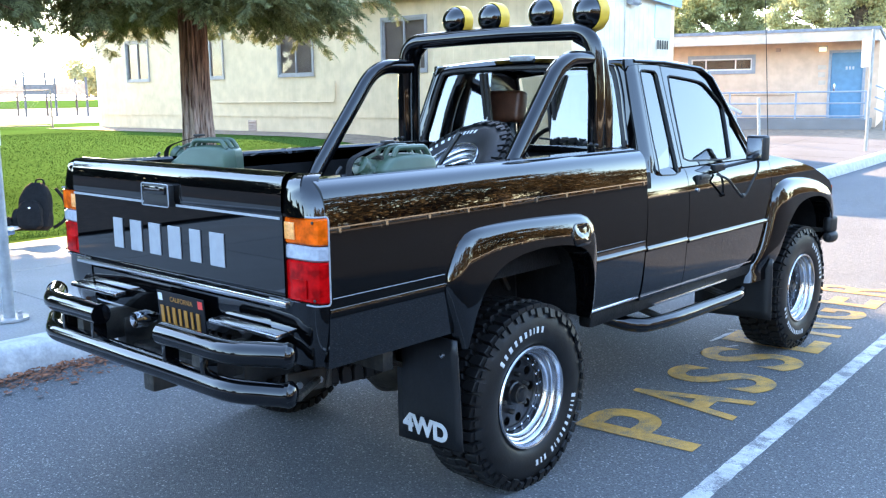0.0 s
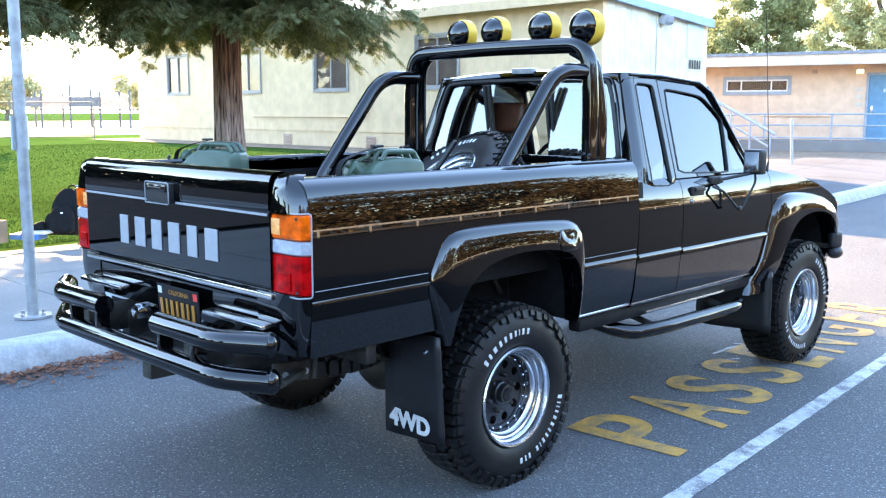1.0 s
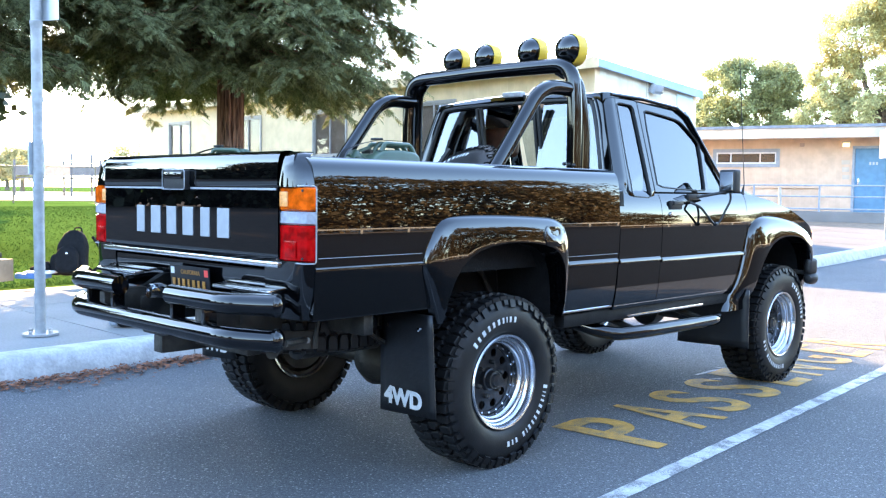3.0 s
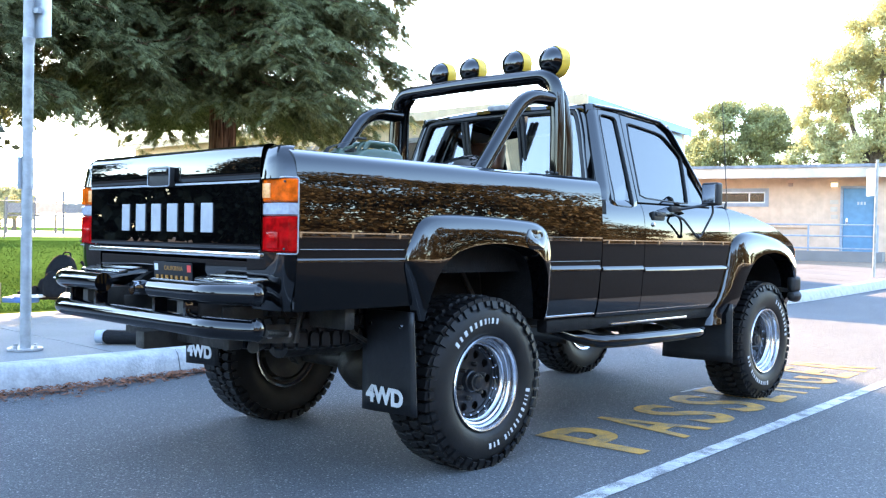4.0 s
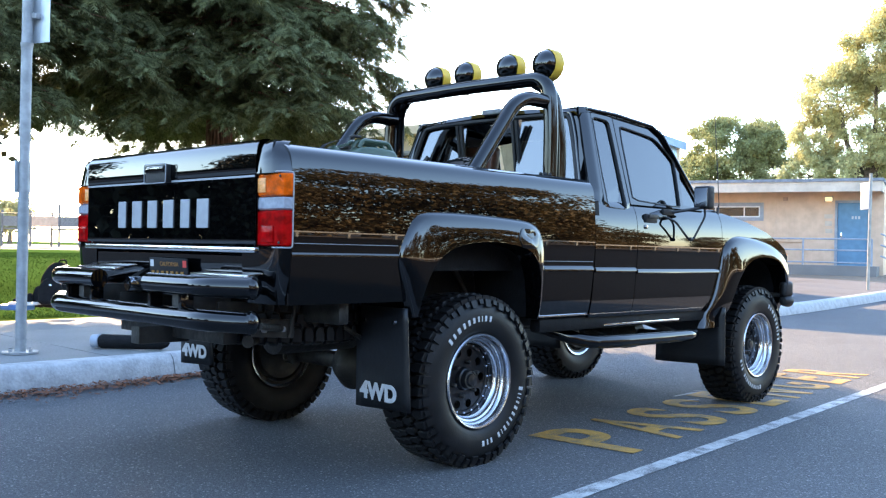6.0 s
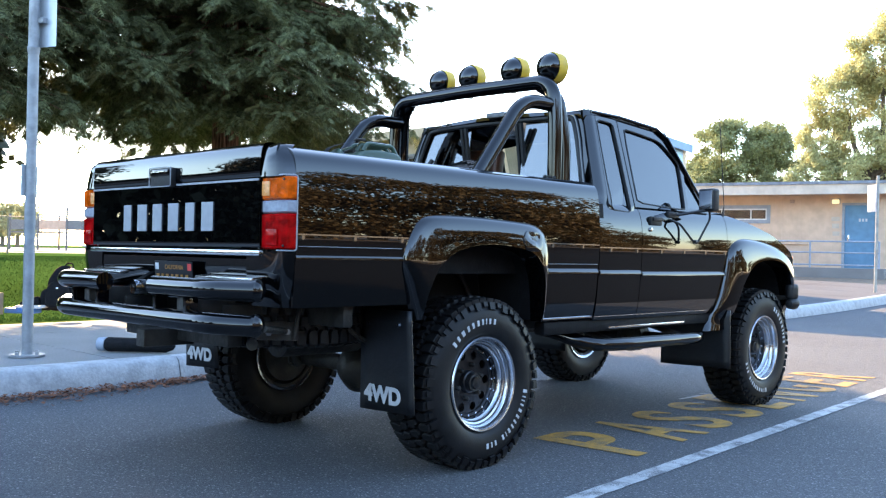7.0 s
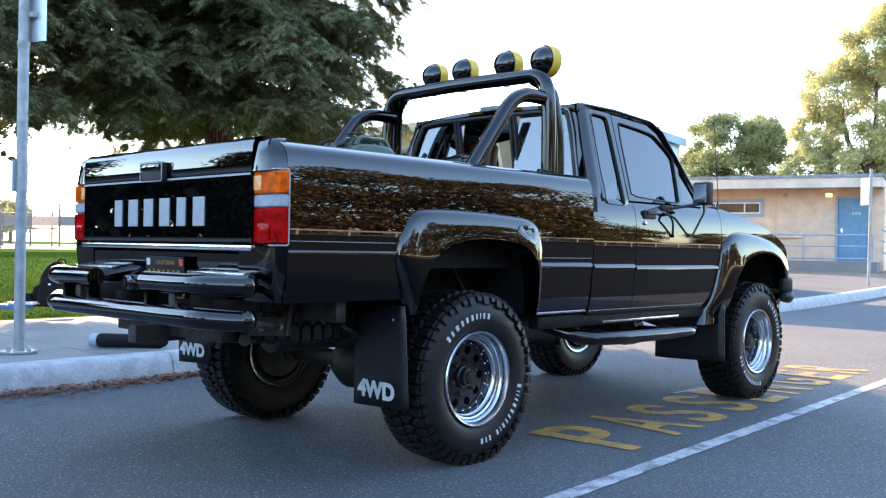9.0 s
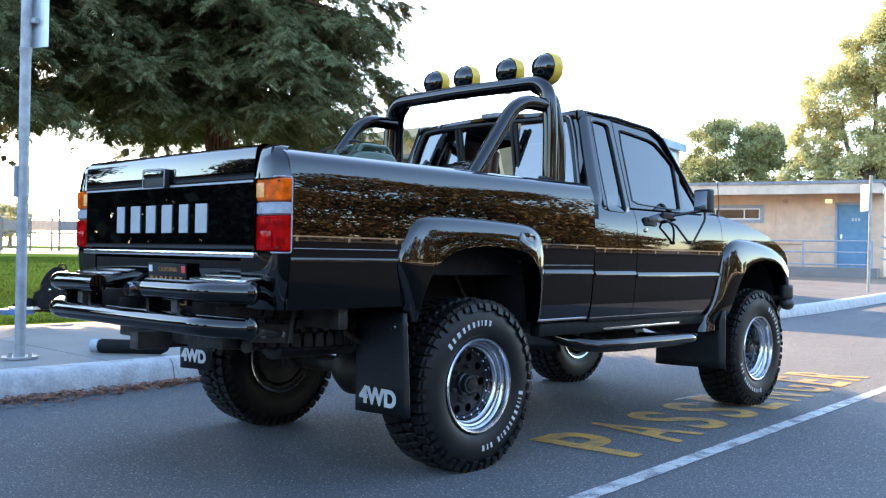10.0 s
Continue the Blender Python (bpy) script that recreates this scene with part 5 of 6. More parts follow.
# Roll bar with rear braces.
hoop = part("roll_bar", tube(bent([(-0.625, 0.75, 0.93), (-0.625, 0.75, 1.70), (-0.60, 0.75, 1.915), (0.0, 0.75, 1.925), (0.60, 0.75, 1.915), (0.625, 0.75, 1.70), (0.625, 0.75, 0.93)], 0.17, 10), 0.04, 20), PAINT_TUBE, truck, "gloss black roll bar with rear braces")
for s in (1, -1):
    part("twin_leg", tube(bent([(s * 0.63, 0.825, 0.93), (s * 0.63, 0.825, 1.62), (s * 0.60, 0.80, 1.84), (s * 0.50, 0.765, 1.90)], 0.15, 8), 0.034, 16), PAINT_TUBE, hoop)
    part("brace", tube(bent([(s * 0.60, 0.76, 1.785), (s * 0.60, 0.50, 1.785), (s * 0.60, 0.06, 1.24), (s * 0.60, -0.02, 1.10)], 0.16, 10), 0.038, 18), PAINT_TUBE, hoop)
    for k in range(3):
        part("bolt", lathe([(0.0, 0.009), (0.01, 0.009), (0.014, 0.006), (0.015, 0.0)], 8, (s * (0.60 + 0.03 * k), 0.705, 1.40 - 0.004 * k), "y", -1), BLACK, hoop)
    part("foot_plate", box((s * 0.62, 0.76, 0.93), (0.14, 0.2, 0.02), bevel=0.004), PAINT_TUBE, hoop)

# Spot lamps: black bowl to the rear, yellow cover on the front.
for xx, r, turn in ((-0.305, 0.074, -2), (-0.06, 0.074, -3), (0.268, 0.077, -5), (0.53, 0.08, -7)):
    z0 = 2.015 if xx < 0.5 else 2.005
    bowl = [(-r * 0.95 * math.cos(a), r * math.sin(a)) for a in (k * math.pi / 20 for k in range(11))]
    sl = part("spot_lamp", lathe([(p[0] if k else p[0], max(p[1], 0.0005)) for k, p in enumerate(bowl)] + [(0.012, r)], 32, (0, 0, 0), "y"), PAINT, truck, "black spot lamp with a yellow cover")
    sl.matrix_basis = pose(xx, 0.82, z0, 0, 0, turn)
    rows = [(-0.012, r + 0.002), (-0.004, r + 0.007), (0.05, r + 0.006), (0.062, r - 0.006), (0.068, r * 0.6), (0.07, 0.0005)]
    bm = lathe(rows, 32, (0, 0, 0), "y")
    for v in bm.verts:
        k = 1 + 0.012 * math.sin(11 * math.atan2(v.co.z, v.co.x)) * (1 if v.co.y < 0.066 else 0)
        v.co.x, v.co.z = v.co.x * k, v.co.z * k
    part("cover", bm, YELLOW, sl, "yellow vinyl lamp cover")
    part("lamp_stem", tube([(0, 0.0, -r - 0.045), (0, 0, -r + 0.01)], [0.02, 0.012], 10), BLACK, sl)
    part("cable", tube(bent([(0.01, -r * 0.6, -r * 0.55), (-0.005, -r * 0.75, -r * 0.9), (-0.01, -0.045, -r - 0.04)], 0.03), 0.004, 6), BLACK, sl)

# Wheels and tyres.
HUB_Z = 0.388


def make_wheel(sign, name="wheel"):
    """A wheel with its outer face at x = 0 (outwards +x times sign)."""
    wl = new(name)
    wl.parent = truck
    ty = make_tyre(sign, wl)
    # Raised white sidewall marks: plain bars of two words on opposite arcs.
    for a0, widths, tall in ((-52, (1.0, 0.9, 1.25, 0.95, 0.95, 0.95, 0.75, 0.45, 0.85, 0.9), 0.026), (98, (1.0, 0.4, 0.4, 0.6, 0.9, 0.85, 0.7, 0.7, 0.85, 0.4, 0.85, 0.0, 0.8, 0.6, 1.0), 0.025)):
        a = a0
        for k, w in enumerate(widths):
            step = (5.6 * w + 1.5) if w else 5.0
            if w:
                m = Matrix.Rotation(-radians(a + step / 2) * sign, 4, "X") @ Matrix.Translation((sign * 0.0135, 0, 0.287)) @ Matrix.Rotation(radians(2 * sign), 4, "Y")
                bm = bmesh.new()
                bmesh.ops.create_cube(bm, size=1.0, matrix=m @ Matrix.Diagonal((0.005, 0.0165 * w, tall if k else tall * 1.15, 1)))
                bmesh.ops.bevel(bm, geom=list(bm.edges), offset=0.0018, segments=1, affect="EDGES")
                part("sidewall_mark", bm, WHITE_PAINT, ty, smooth=False)
            a += step
    # Chrome rim: rolled lip, three stepped rings, barrel.
    rim = part("rim", lathe([(-0.012, 0.214), (0.0, 0.219), (0.006, 0.215), (0.004, 0.207), (-0.008, 0.202), (-0.022, 0.2), (-0.026, 0.193), (-0.042, 0.190), (-0.046, 0.182), (-0.066, 0.178), (-0.07, 0.171), (-0.10, 0.168), (-0.118, 0.166)], 72, (0, 0, 0), "x", sign), RIM_METAL, wl, "polished chrome steel rim", angle=50)
    # Barrel in black steel: the dimness inside the rim is put into its colour.
    part("rim_barrel", lathe([(-0.118, 0.166), (-0.235, 0.172), (-0.24, 0.188)], 48, (0, 0, 0), "x", sign), CHASSIS, rim)
    part("inner_lip", lathe([(-0.24, 0.188), (-0.246, 0.194), (-0.25, 0.206)], 48, (0, 0, 0), "x", sign), RIM_METAL, rim)
    # Dished centre disc with ten round holes.
    ring = lambda r, cx=0.0, cy=0.0, k=40: [(sign * -0.104, cx + r * math.cos(i * math.tau / k), cy + r * math.sin(i * math.tau / k)) for i in range(k)]
    holes = [ring(0.0205, 0.124 * math.cos(k * math.tau / 10), 0.124 * math.sin(k * math.tau / 10), 14) for k in range(10)] + [ring(0.048, k=24)]
    part("wheel_disc", prism(ring(0.167), (-sign * 0.008, 0, 0), holes), DISC, rim, "black wheel centre with round holes", smooth=False)
    part("disc_flange", lathe([(-0.104, 0.1665), (-0.098, 0.165), (-0.098, 0.150), (-0.104, 0.147)], 48, (0, 0, 0), "x", sign), DISC, rim)
    for k in range(20):
        a = k * math.tau / 20
        part("rim_bolt", lathe([(-0.098, 0.0055), (-0.091, 0.0055), (-0.089, 0.0035), (-0.0888, 0.0)], 6, (0, 0.1575 * math.cos(a), 0.1575 * math.sin(a)), "x", sign), CHROME, rim)
    hub = part("hub", lathe([(-0.2, 0.07), (-0.112, 0.07), (-0.106, 0.056), (-0.084, 0.05), (-0.08, 0.044), (-0.06, 0.04), (-0.056, 0.03), (-0.045, 0.026), (-0.043, 0.0005)], 28, (0, 0, 0), "x", sign), DISC, wl)
    part("hub_cap_ring", lathe([(-0.06, 0.041), (-0.055, 0.041), (-0.054, 0.034), (-0.057, 0.033)], 28, (0, 0, 0), "x", sign), CHASSIS, hub)
    for k in range(6):
        a = k * math.tau / 6 + 0.3
        part("lug_nut", lathe([(-0.105, 0.0115), (-0.082, 0.0115), (-0.077, 0.007), (-0.0765, 0.0)], 6, (0, 0.08 * math.cos(a), 0.08 * math.sin(a)), "x", sign), CHASSIS, hub)
    part("brake_drum", lathe([(-0.25, 0.0005), (-0.25, 0.15), (-0.15, 0.15), (-0.14, 0.13), (-0.14, 0.0005)], 32, (0, 0, 0), "x", sign), CHASSIS, hub)
    return wl


def make_tyre(sign, parent):
    """A worn all-terrain tyre: carcass, interlocking tread blocks and scalloped shoulder lugs."""
    prof = [(-0.038, 0.20), (-0.010, 0.215), (0.004, 0.232), (0.009, 0.250), (0.012, 0.262), (0.015, 0.285), (0.012, 0.315), (0.007, 0.332), (0.002, 0.346), (-0.016, 0.364), (-0.034, 0.371), (-0.125, 0.375), (-0.214, 0.371), (-0.232, 0.364), (-0.25, 0.346), (-0.262, 0.29), (-0.252, 0.24), (-0.234, 0.20)]
    ty = part("tyre", lathe(prof, 80, (0, 0, 0), "x", sign), RUBBER, parent, "black all-terrain tyre with raised white marks", angle=30)
    bm = bmesh.new()
    rnd = random.Random(5)
    n = 48

    def block(outline, a, h, x0=0.0):
        """A chamfered prism standing on the carcass; outline in (across, along) metres."""
        m = Matrix.Rotation(a, 4, "X") @ Matrix.Translation((sign * x0, 0, 0))
        cx = sum(p[0] for p in outline) / len(outline)
        cy = sum(p[1] for p in outline) / len(outline)
        rings = []
        for z, k in ((h[0], 1.05), (h[1] - 0.002, 1.0), (h[1], 0.92)):
            rings.append([bm.verts.new(m @ Vector((sign * (cx + (px - cx) * k), cy + (py - cy) * k, z))) for px, py in outline])
        q = len(outline)
        for lo, hi in zip(rings, rings[1:]):
            for i in range(q):
                bm.faces.new((lo[i], lo[(i + 1) % q], hi[(i + 1) % q], hi[i]))
        bm.faces.new(rings[-1])

    pitch = math.tau * 0.385 / n
    for k in range(n):
        a = k * math.tau / n
        j = rnd.uniform(-0.0015, 0.0015)
        # Two staggered rows of hooked centre blocks.
        block([(-0.121, j - 0.018), (-0.082, j - 0.023), (-0.078, j - 0.005), (-0.062, j + 0.002), (-0.072, j + 0.020), (-0.1, j + 0.015), (-0.122, j + 0.008)], a, (0.368, 0.400))
        block([(-0.130, -j - 0.006), (-0.15, -j - 0.015), (-0.178, -j - 0.02), (-0.188, -j - 0.002), (-0.172, -j + 0.004), (-0.168, -j + 0.023), (-0.130, -j + 0.018)], a + 0.5 * math.tau / n, (0.368, 0.400))
        # Shoulder blocks, alternately long and short, running down the side.
        for s2, mid in ((1, -0.03), (-1, -0.22)):
            b0 = a + (0.25 + 0.5 * (s2 < 0)) * math.tau / n
            wide = 0.0205 + 0.002 * (k % 2)
            o = [(mid - s2 * 0.034, -0.014), (mid - s2 * 0.018, -0.022), (mid + s2 * 0.024, -wide), (mid + s2 * 0.03, wide * 0.75), (mid - s2 * 0.006, 0.018), (mid - s2 * 0.032, 0.007)]
            block(o if s2 > 0 else o[::-1], b0, (0.358, 0.394))
            # Side lug below the shoulder.
            long = 0.036 if k % 2 else 0.022
            out = 0.005 if s2 > 0 else -0.255
            m = Matrix.Rotation(b0, 4, "X") @ Matrix.Translation((sign * out, 0, 0.376 - long / 2)) @ Matrix.Rotation(radians(-20 * sign * s2), 4, "Y")
            bmesh.ops.create_cube(bm, size=1.0, matrix=m @ Matrix.Diagonal((0.012, pitch * (0.7 if k % 2 else 0.5), long, 1)))
    tagged(part("tread", bm, RUBBER, ty, "hooked rubber tread blocks and shoulder lugs", angle=30), kind="stuff")
    return ty


right_wheel, left_wheel = make_wheel(1), make_wheel(-1)
right_wheel.matrix_basis = pose(0.818, 0, HUB_Z, 0, 0, 0)
left_wheel.matrix_basis = pose(-0.925, -0.005, HUB_Z, 10, 0, 0)
copy_thing(right_wheel, pose(0.825, 2.85, HUB_Z, -75, 0, 0))
copy_thing(left_wheel, pose(-0.895, 2.85, HUB_Z, 75, 0, 0))

# Mud flaps.
def mud_flap(c, turn, text, size, w, h):
    fp = new("mud_flap")
    fp.parent = truck
    fp.matrix_basis = pose(*c, *turn)
    rows = [[(x, 0.012 * math.sin(9 * x) * (1 - z / h), z) for x in span(-w / 2, w / 2, 8)] for z in span(-h, 0, 8)]
    thick(part("flap_sheet", lofted(rows), FLAP, fp, "black rubber mud flap"), 0.008)
    if text:
        letters(text, size, 0.001, WHITE_PAINT, pose(-w / 2 + (w - 2.3 * size) * 0.45, -0.027, -h + 0.045, 90, 0, 0), fp, "flap_lettering", "white raised lettering", (1.1, 1.0), 0.0045)
    for x in (-0.1, 0.1):
        part("flap_bolt", lathe([(0.0, 0.01), (0.012, 0.009), (0.013, 0.0)], 8, (x, -0.004, -0.06), "y", -1), CHROME, fp)


mud_flap((0.685, -0.50, 0.735), (2, 0, -4), "4WD", 0.098, 0.31, 0.44)
mud_flap((-0.79, -0.50, 0.77), (3, 0, 2), "4WD", 0.09, 0.24, 0.43)
for s in (1, -1):
    mud_flap((s * 0.64, 2.25, 0.66), (0, 0, 0), "", 0.1, 0.47, 0.37)

# Running gear below the body.
for s in (1, -1):
    part("frame_rail", box((s * 0.40, 0.95, 0.70), (0.07, 4.2, 0.12), bevel=0.008), CHASSIS, truck)
    pack = new("leaf_spring")
    pack.parent = truck
    for k, reach in enumerate((0.64, 0.60, 0.46, 0.33, 0.2)):
        rows = []
        for u in span(-1, 1, 14):
            yy, zz = reach * u, 0.47 + 0.2 * (reach * u / 0.64) ** 2 - 0.011 * k
            rows.append([(s * 0.53 - 0.03, yy, zz), (s * 0.53 + 0.03, yy, zz), (s * 0.53 + 0.03, yy, zz + 0.009), (s * 0.53 - 0.03, yy, zz + 0.009)])
        bm = lofted(rows, closed_v=True)
        bmesh.ops.holes_fill(bm, edges=bm.edges)
        part("spring_leaf", bm, CHASSIS, pack, smooth=False)
    part("spring_eye", lathe([(-0.032, 0.026), (0.032, 0.026)], 16, (s * 0.53, -0.645, 0.685), "x", 1, True), CHASSIS, pack)
    for yy in (-0.07, 0.07):
        part("u_bolt", tube(bent([(s * 0.53 - 0.04, yy, 0.50), (s * 0.53 - 0.04, yy, 0.35), (s * 0.53 + 0.04, yy, 0.35), (s * 0.53 + 0.04, yy, 0.50)], 0.03), 0.008, 8), CHASSIS, pack)
    for d in (-0.04, 0.04):
        part("spring_shackle", box((s * 0.53 + d, -0.672, 0.725), (0.008, 0.05, 0.13), (18, 0, 0), 0.003), CHASSIS, truck)
        for yy, zz in ((-0.645, 0.685), (-0.695, 0.77)):
            part("shackle_bolt", lathe([(0.0, 0.013), (0.012, 0.013), (0.0125, 0.0)], 6, (s * 0.53 + d, yy, zz), "x", s), GALV, truck)
    part("shock_absorber", tube([(s * 0.44, -0.10, 0.36), (s * 0.40, -0.26, 0.60), (s * 0.399, -0.265, 0.605), (s * 0.36, -0.42, 0.80)], [0.022, 0.022, 0.032, 0.032], 12), CHASSIS, truck)
    part("rear_bracket", box((s * 0.60, -1.0, 0.66), (0.012, 0.2, 0.075), (-4, 0, 0), 0.004), CHASSIS, truck)
    part("bracket_brace", tube([(s * 0.61, -0.93, 0.62), (s * 0.62, -0.90, 0.78)], 0.009, 8), CHASSIS, truck)
    for yy in (-1.05, -0.96):
        part("bracket_bolt", lathe([(0.0, 0.013), (0.01, 0.012), (0.0105, 0.0)], 6, (s * 0.606, yy, 0.655), "x", s), GALV, truck)
    part("leaf_spring", tube([(s * 0.45, 2.3, 0.62), (s * 0.45, 2.85, 0.46), (s * 0.45, 3.2, 0.6)], 0.03, 8), CHASSIS, truck)
    part("bed_cross_arm", box((s * 0.62, -0.78, 0.72), (0.30, 0.05, 0.09), bevel=0.006), CHASSIS, truck)
for s in (1, -1):
    part("bump_stop", lathe([(0.60, 0.0005), (0.605, 0.025), (0.64, 0.032), (0.70, 0.036)], 14, (s * 0.46, 0.0, 0), "z"), CHASSIS, truck)
    part("inner_wing_rib", tube(bent([(s * 0.455, -0.34, 0.72), (s * 0.455, -0.24, 0.93), (s * 0.455, 0.16, 0.95), (s * 0.455, 0.3, 0.75)], 0.12), 0.014, 8), CHASSIS, truck)
    part("wing_bracket", box((s * 0.47, -0.30, 0.84), (0.04, 0.07, 0.1), (20, 0, 0), 0.008), CHASSIS, truck)
    part("brake_hose", tube(bent([(s * 0.47, -0.12, 0.80), (s * 0.5, -0.16, 0.62), (s * 0.5, -0.05, 0.45)], 0.08), 0.008, 8), BLACK, truck)
part("rear_axle", tube([(-0.62, 0, HUB_Z), (0.62, 0, HUB_Z)], 0.045, 14), CHASSIS, truck)
part("rear_differential", lathe([(-0.16, 0.0005), (-0.15, 0.06), (-0.08, 0.125), (0.0, 0.14), (0.10, 0.09), (0.18, 0.05), (0.2, 0.0005)], 20, (0, 0, HUB_Z), "y"), CHASSIS, truck)
part("front_axle", tube([(-0.62, 2.85, HUB_Z), (0.62, 2.85, HUB_Z)], 0.045, 14), CHASSIS, truck)
part("front_differential", lathe([(-0.13, 0.0005), (-0.06, 0.11), (0.06, 0.11), (0.13, 0.0005)], 18, (-0.2, 2.85, HUB_Z), "y"), CHASSIS, truck)
part("prop_shaft", tube([(0, 0.2, 0.44), (0.02, 1.5, 0.58)], 0.035, 10), CHASSIS, truck)
part("gearbox", box((0.0, 1.75, 0.60), (0.36, 0.8, 0.2), bevel=0.04), CHASSIS, truck)
part("fuel_tank", box((0.3, 0.95, 0.66), (0.42, 0.7, 0.16), bevel=0.03), CHASSIS, truck)
part("muffler", lathe([(-0.78, 0.0005), (-0.77, 0.09), (-0.33, 0.09), (-0.32, 0.0005)], 16, (0.28, 0, 0.60), "y"), CHASSIS, truck)
part("exhaust_pipe", tube(bent([(0.28, 1.2, 0.56), (0.28, -0.4, 0.58), (0.40, -0.95, 0.60), (0.5, -1.05, 0.60)], 0.15), 0.025, 10), CHASSIS, truck)
under = new("under_bed_spare")
under.parent = truck
make_tyre(1, under)
part("spare_rim", lathe([(-0.02, 0.0005), (-0.03, 0.12), (-0.012, 0.19), (-0.01, 0.216)], 40, (0, 0, 0), "x", 1), CHASSIS, under)
under.matrix_basis = pose(0.17, -0.66, 0.585, 0, 90, 0)
part("spare_carrier", box((0.17, -0.66, 0.57), (0.3, 0.06, 0.03), bevel=0.006), CHASSIS, truck)
part("bed_underside", box((0, -0.1, 0.83), (0.86, 2.0, 0.04)), CHASSIS, truck, smooth=False)
for yy in (-0.9, -0.4, 0.4, 0.75):
    part("cross_member", box((0, yy, 0.78), (0.86, 0.06, 0.07), bevel=0.006), CHASSIS, truck)

# ---- trees ----
def rand_unit(rng, n):
    v = rng.normal(size=(n, 3))
    return v / np.linalg.norm(v, axis=1, keepdims=True)


def sprays(rng, base, way, length, leaflets=5, width=0.03, leaf=0.085):
    """Flat fern-like sprays: a row of needles on both sides of each twig."""
    n = len(base)
    way = way / np.linalg.norm(way, axis=1, keepdims=True)
    side = np.cross(way, rand_unit(rng, n) * 0.6 + np.array([0, 0, 1.0]))
    side /= np.linalg.norm(side, axis=1, keepdims=True) + 1e-9
    tris = []
    for k in range(leaflets):
        u = (k + 0.6) / leaflets
        root = base + way * (length * u)[:, None]
        for s in (1, -1):
            d = way * 0.66 + side * (s * 0.75)
            ln = (leaf * (1.1 - 0.55 * u) * rng.uniform(0.7, 1.3, n))[:, None]
            w = way * width * 0.5
            tip = root + d * ln + np.array([0, 0, -0.3]) * ln * rng.uniform(0, 1, (n, 1))
            tris.append(np.stack([root - w, root + w, tip], 1))
    return np.concatenate(tris)


def redwood(at, label, seed, height, reach, limbs, low, lobes=()):
    """A tapered fluted trunk; drooping limbs carry side twigs, and each twig its needle sprays.
    lobes: (azimuth, half-width, factor) where the crown reaches further or less far."""
    rng = np.random.default_rng(seed)
    tree = thing("redwood_tree", label, "tree", at)
    zs = span(-0.2, height, 40)
    rows = []
    for z in zs:
        r = 0.185 * (1 - z / height) ** 0.75 + 0.015 + 0.11 * math.exp(-max(z, 0) / 0.45)
        row = []
        for k in range(72):
            a = k * math.tau / 72
            q = r * (1 + 0.08 * math.sin(7 * a + 0.6 * z) + 0.07 * math.sin(17 * a + 0.8 * z + math.sin(2.1 * z)) + 0.05 * math.sin(29 * a - 1.1 * z))
            row.append((q * math.cos(a), q * math.sin(a), z))
        rows.append(row)
    part("trunk", lofted(rows, closed_v=True), BARK, tree, "fissured red-brown trunk, paler at the foot")
    bm = bmesh.new()
    base, way, length = [], [], []
    coarse_base, coarse_way, coarse_len = [], [], []
    DENSE = 7.0
    for i in range(limbs):
        near = i < limbs * 0.78
        h = low + (DENSE - low) * rng.uniform(0, 1) ** 1.15 if near else DENSE + (height * 0.97 - DENSE) * rng.uniform(0, 1) ** 1.2
        az = i * 2.39996 + rng.uniform(-0.3, 0.3)
        rr = reach * (1 - max(0, (h - 8.5)) / (height - 8.0)) * rng.uniform(0.55, 1.05)
        for a0, half, k in lobes:
            if abs((az - a0 + math.pi) % math.tau - math.pi) < half and h < 5.2:
                rr *= k
        if h < low + 0.9:
            rr *= 0.8 + 0.25 * (h - low) / 0.9
        d = np.array([math.cos(az), math.sin(az), 0.0])
        lat = np.array([-d[1], d[0], 0.0])
        start = np.array([0, 0, h])
        drop = rng.uniform(0.7, 1.15)

        def pt(s):
            return start + d * rr * s + np.array([0, 0, 0.25 * s - drop * s * s * rr / 3.2])
        add_tube(bm, [pt(s) for s in (0, 0.3, 0.6, 1.0)], [0.035, 0.025, 0.015, 0.004], 5)
        if not near:
            m = int(30 * rr) + 6
            s = rng.uniform(0.15, 1.02, (m, 1))
            p = start + d * rr * s + np.array([0, 0, 1.0]) * (0.25 * s - drop * s * s * rr / 3.2) + lat * rng.normal(0, 0.35, (m, 1))
            coarse_base.append(p)
            coarse_way.append(d + lat * rng.normal(0, 0.8, (m, 1)) + np.array([0, 0, -1.0]) * rng.uniform(0, 0.7, (m, 1)))
            coarse_len.append(rng.uniform(0.3, 0.55, m))
            continue
        # Side twigs, alternately left and right, drooping towards their tips.
        for k in range(int(rr * 7.5) + 2):
            s = 0.16 + 0.86 * rng.uniform(0, 1) ** 0.8
            root = pt(s)
            tw = rng.uniform(0.35, 0.85) * (1.1 - 0.45 * s)
            td = d * rng.uniform(0.35, 0.9) + lat * ((1 if k % 2 else -1) * rng.uniform(0.5, 1.0)) + np.array([0, 0, rng.uniform(-0.35, 0.1)])
            td = td / np.linalg.norm(td)
            m = int(22 * tw) + 4
            u = rng.uniform(0, 1, (m, 1))
            base.append(root + td * tw * u + np.array([0, 0, -0.42]) * tw * u * u + rng.normal(0, 0.025, (m, 3)))
            tl = np.cross(td, [0, 0, 1.0])
            way.append(td * rng.uniform(0.5, 1.0, (m, 1)) + tl * rng.choice([-1, 1], (m, 1)) * rng.uniform(0.2, 0.9, (m, 1)) + np.array([0, 0, -1.0]) * (rng.uniform(0.0, 0.35, (m, 1)) + 0.5 * u))
            length.append(rng.uniform(0.12, 0.24, m))
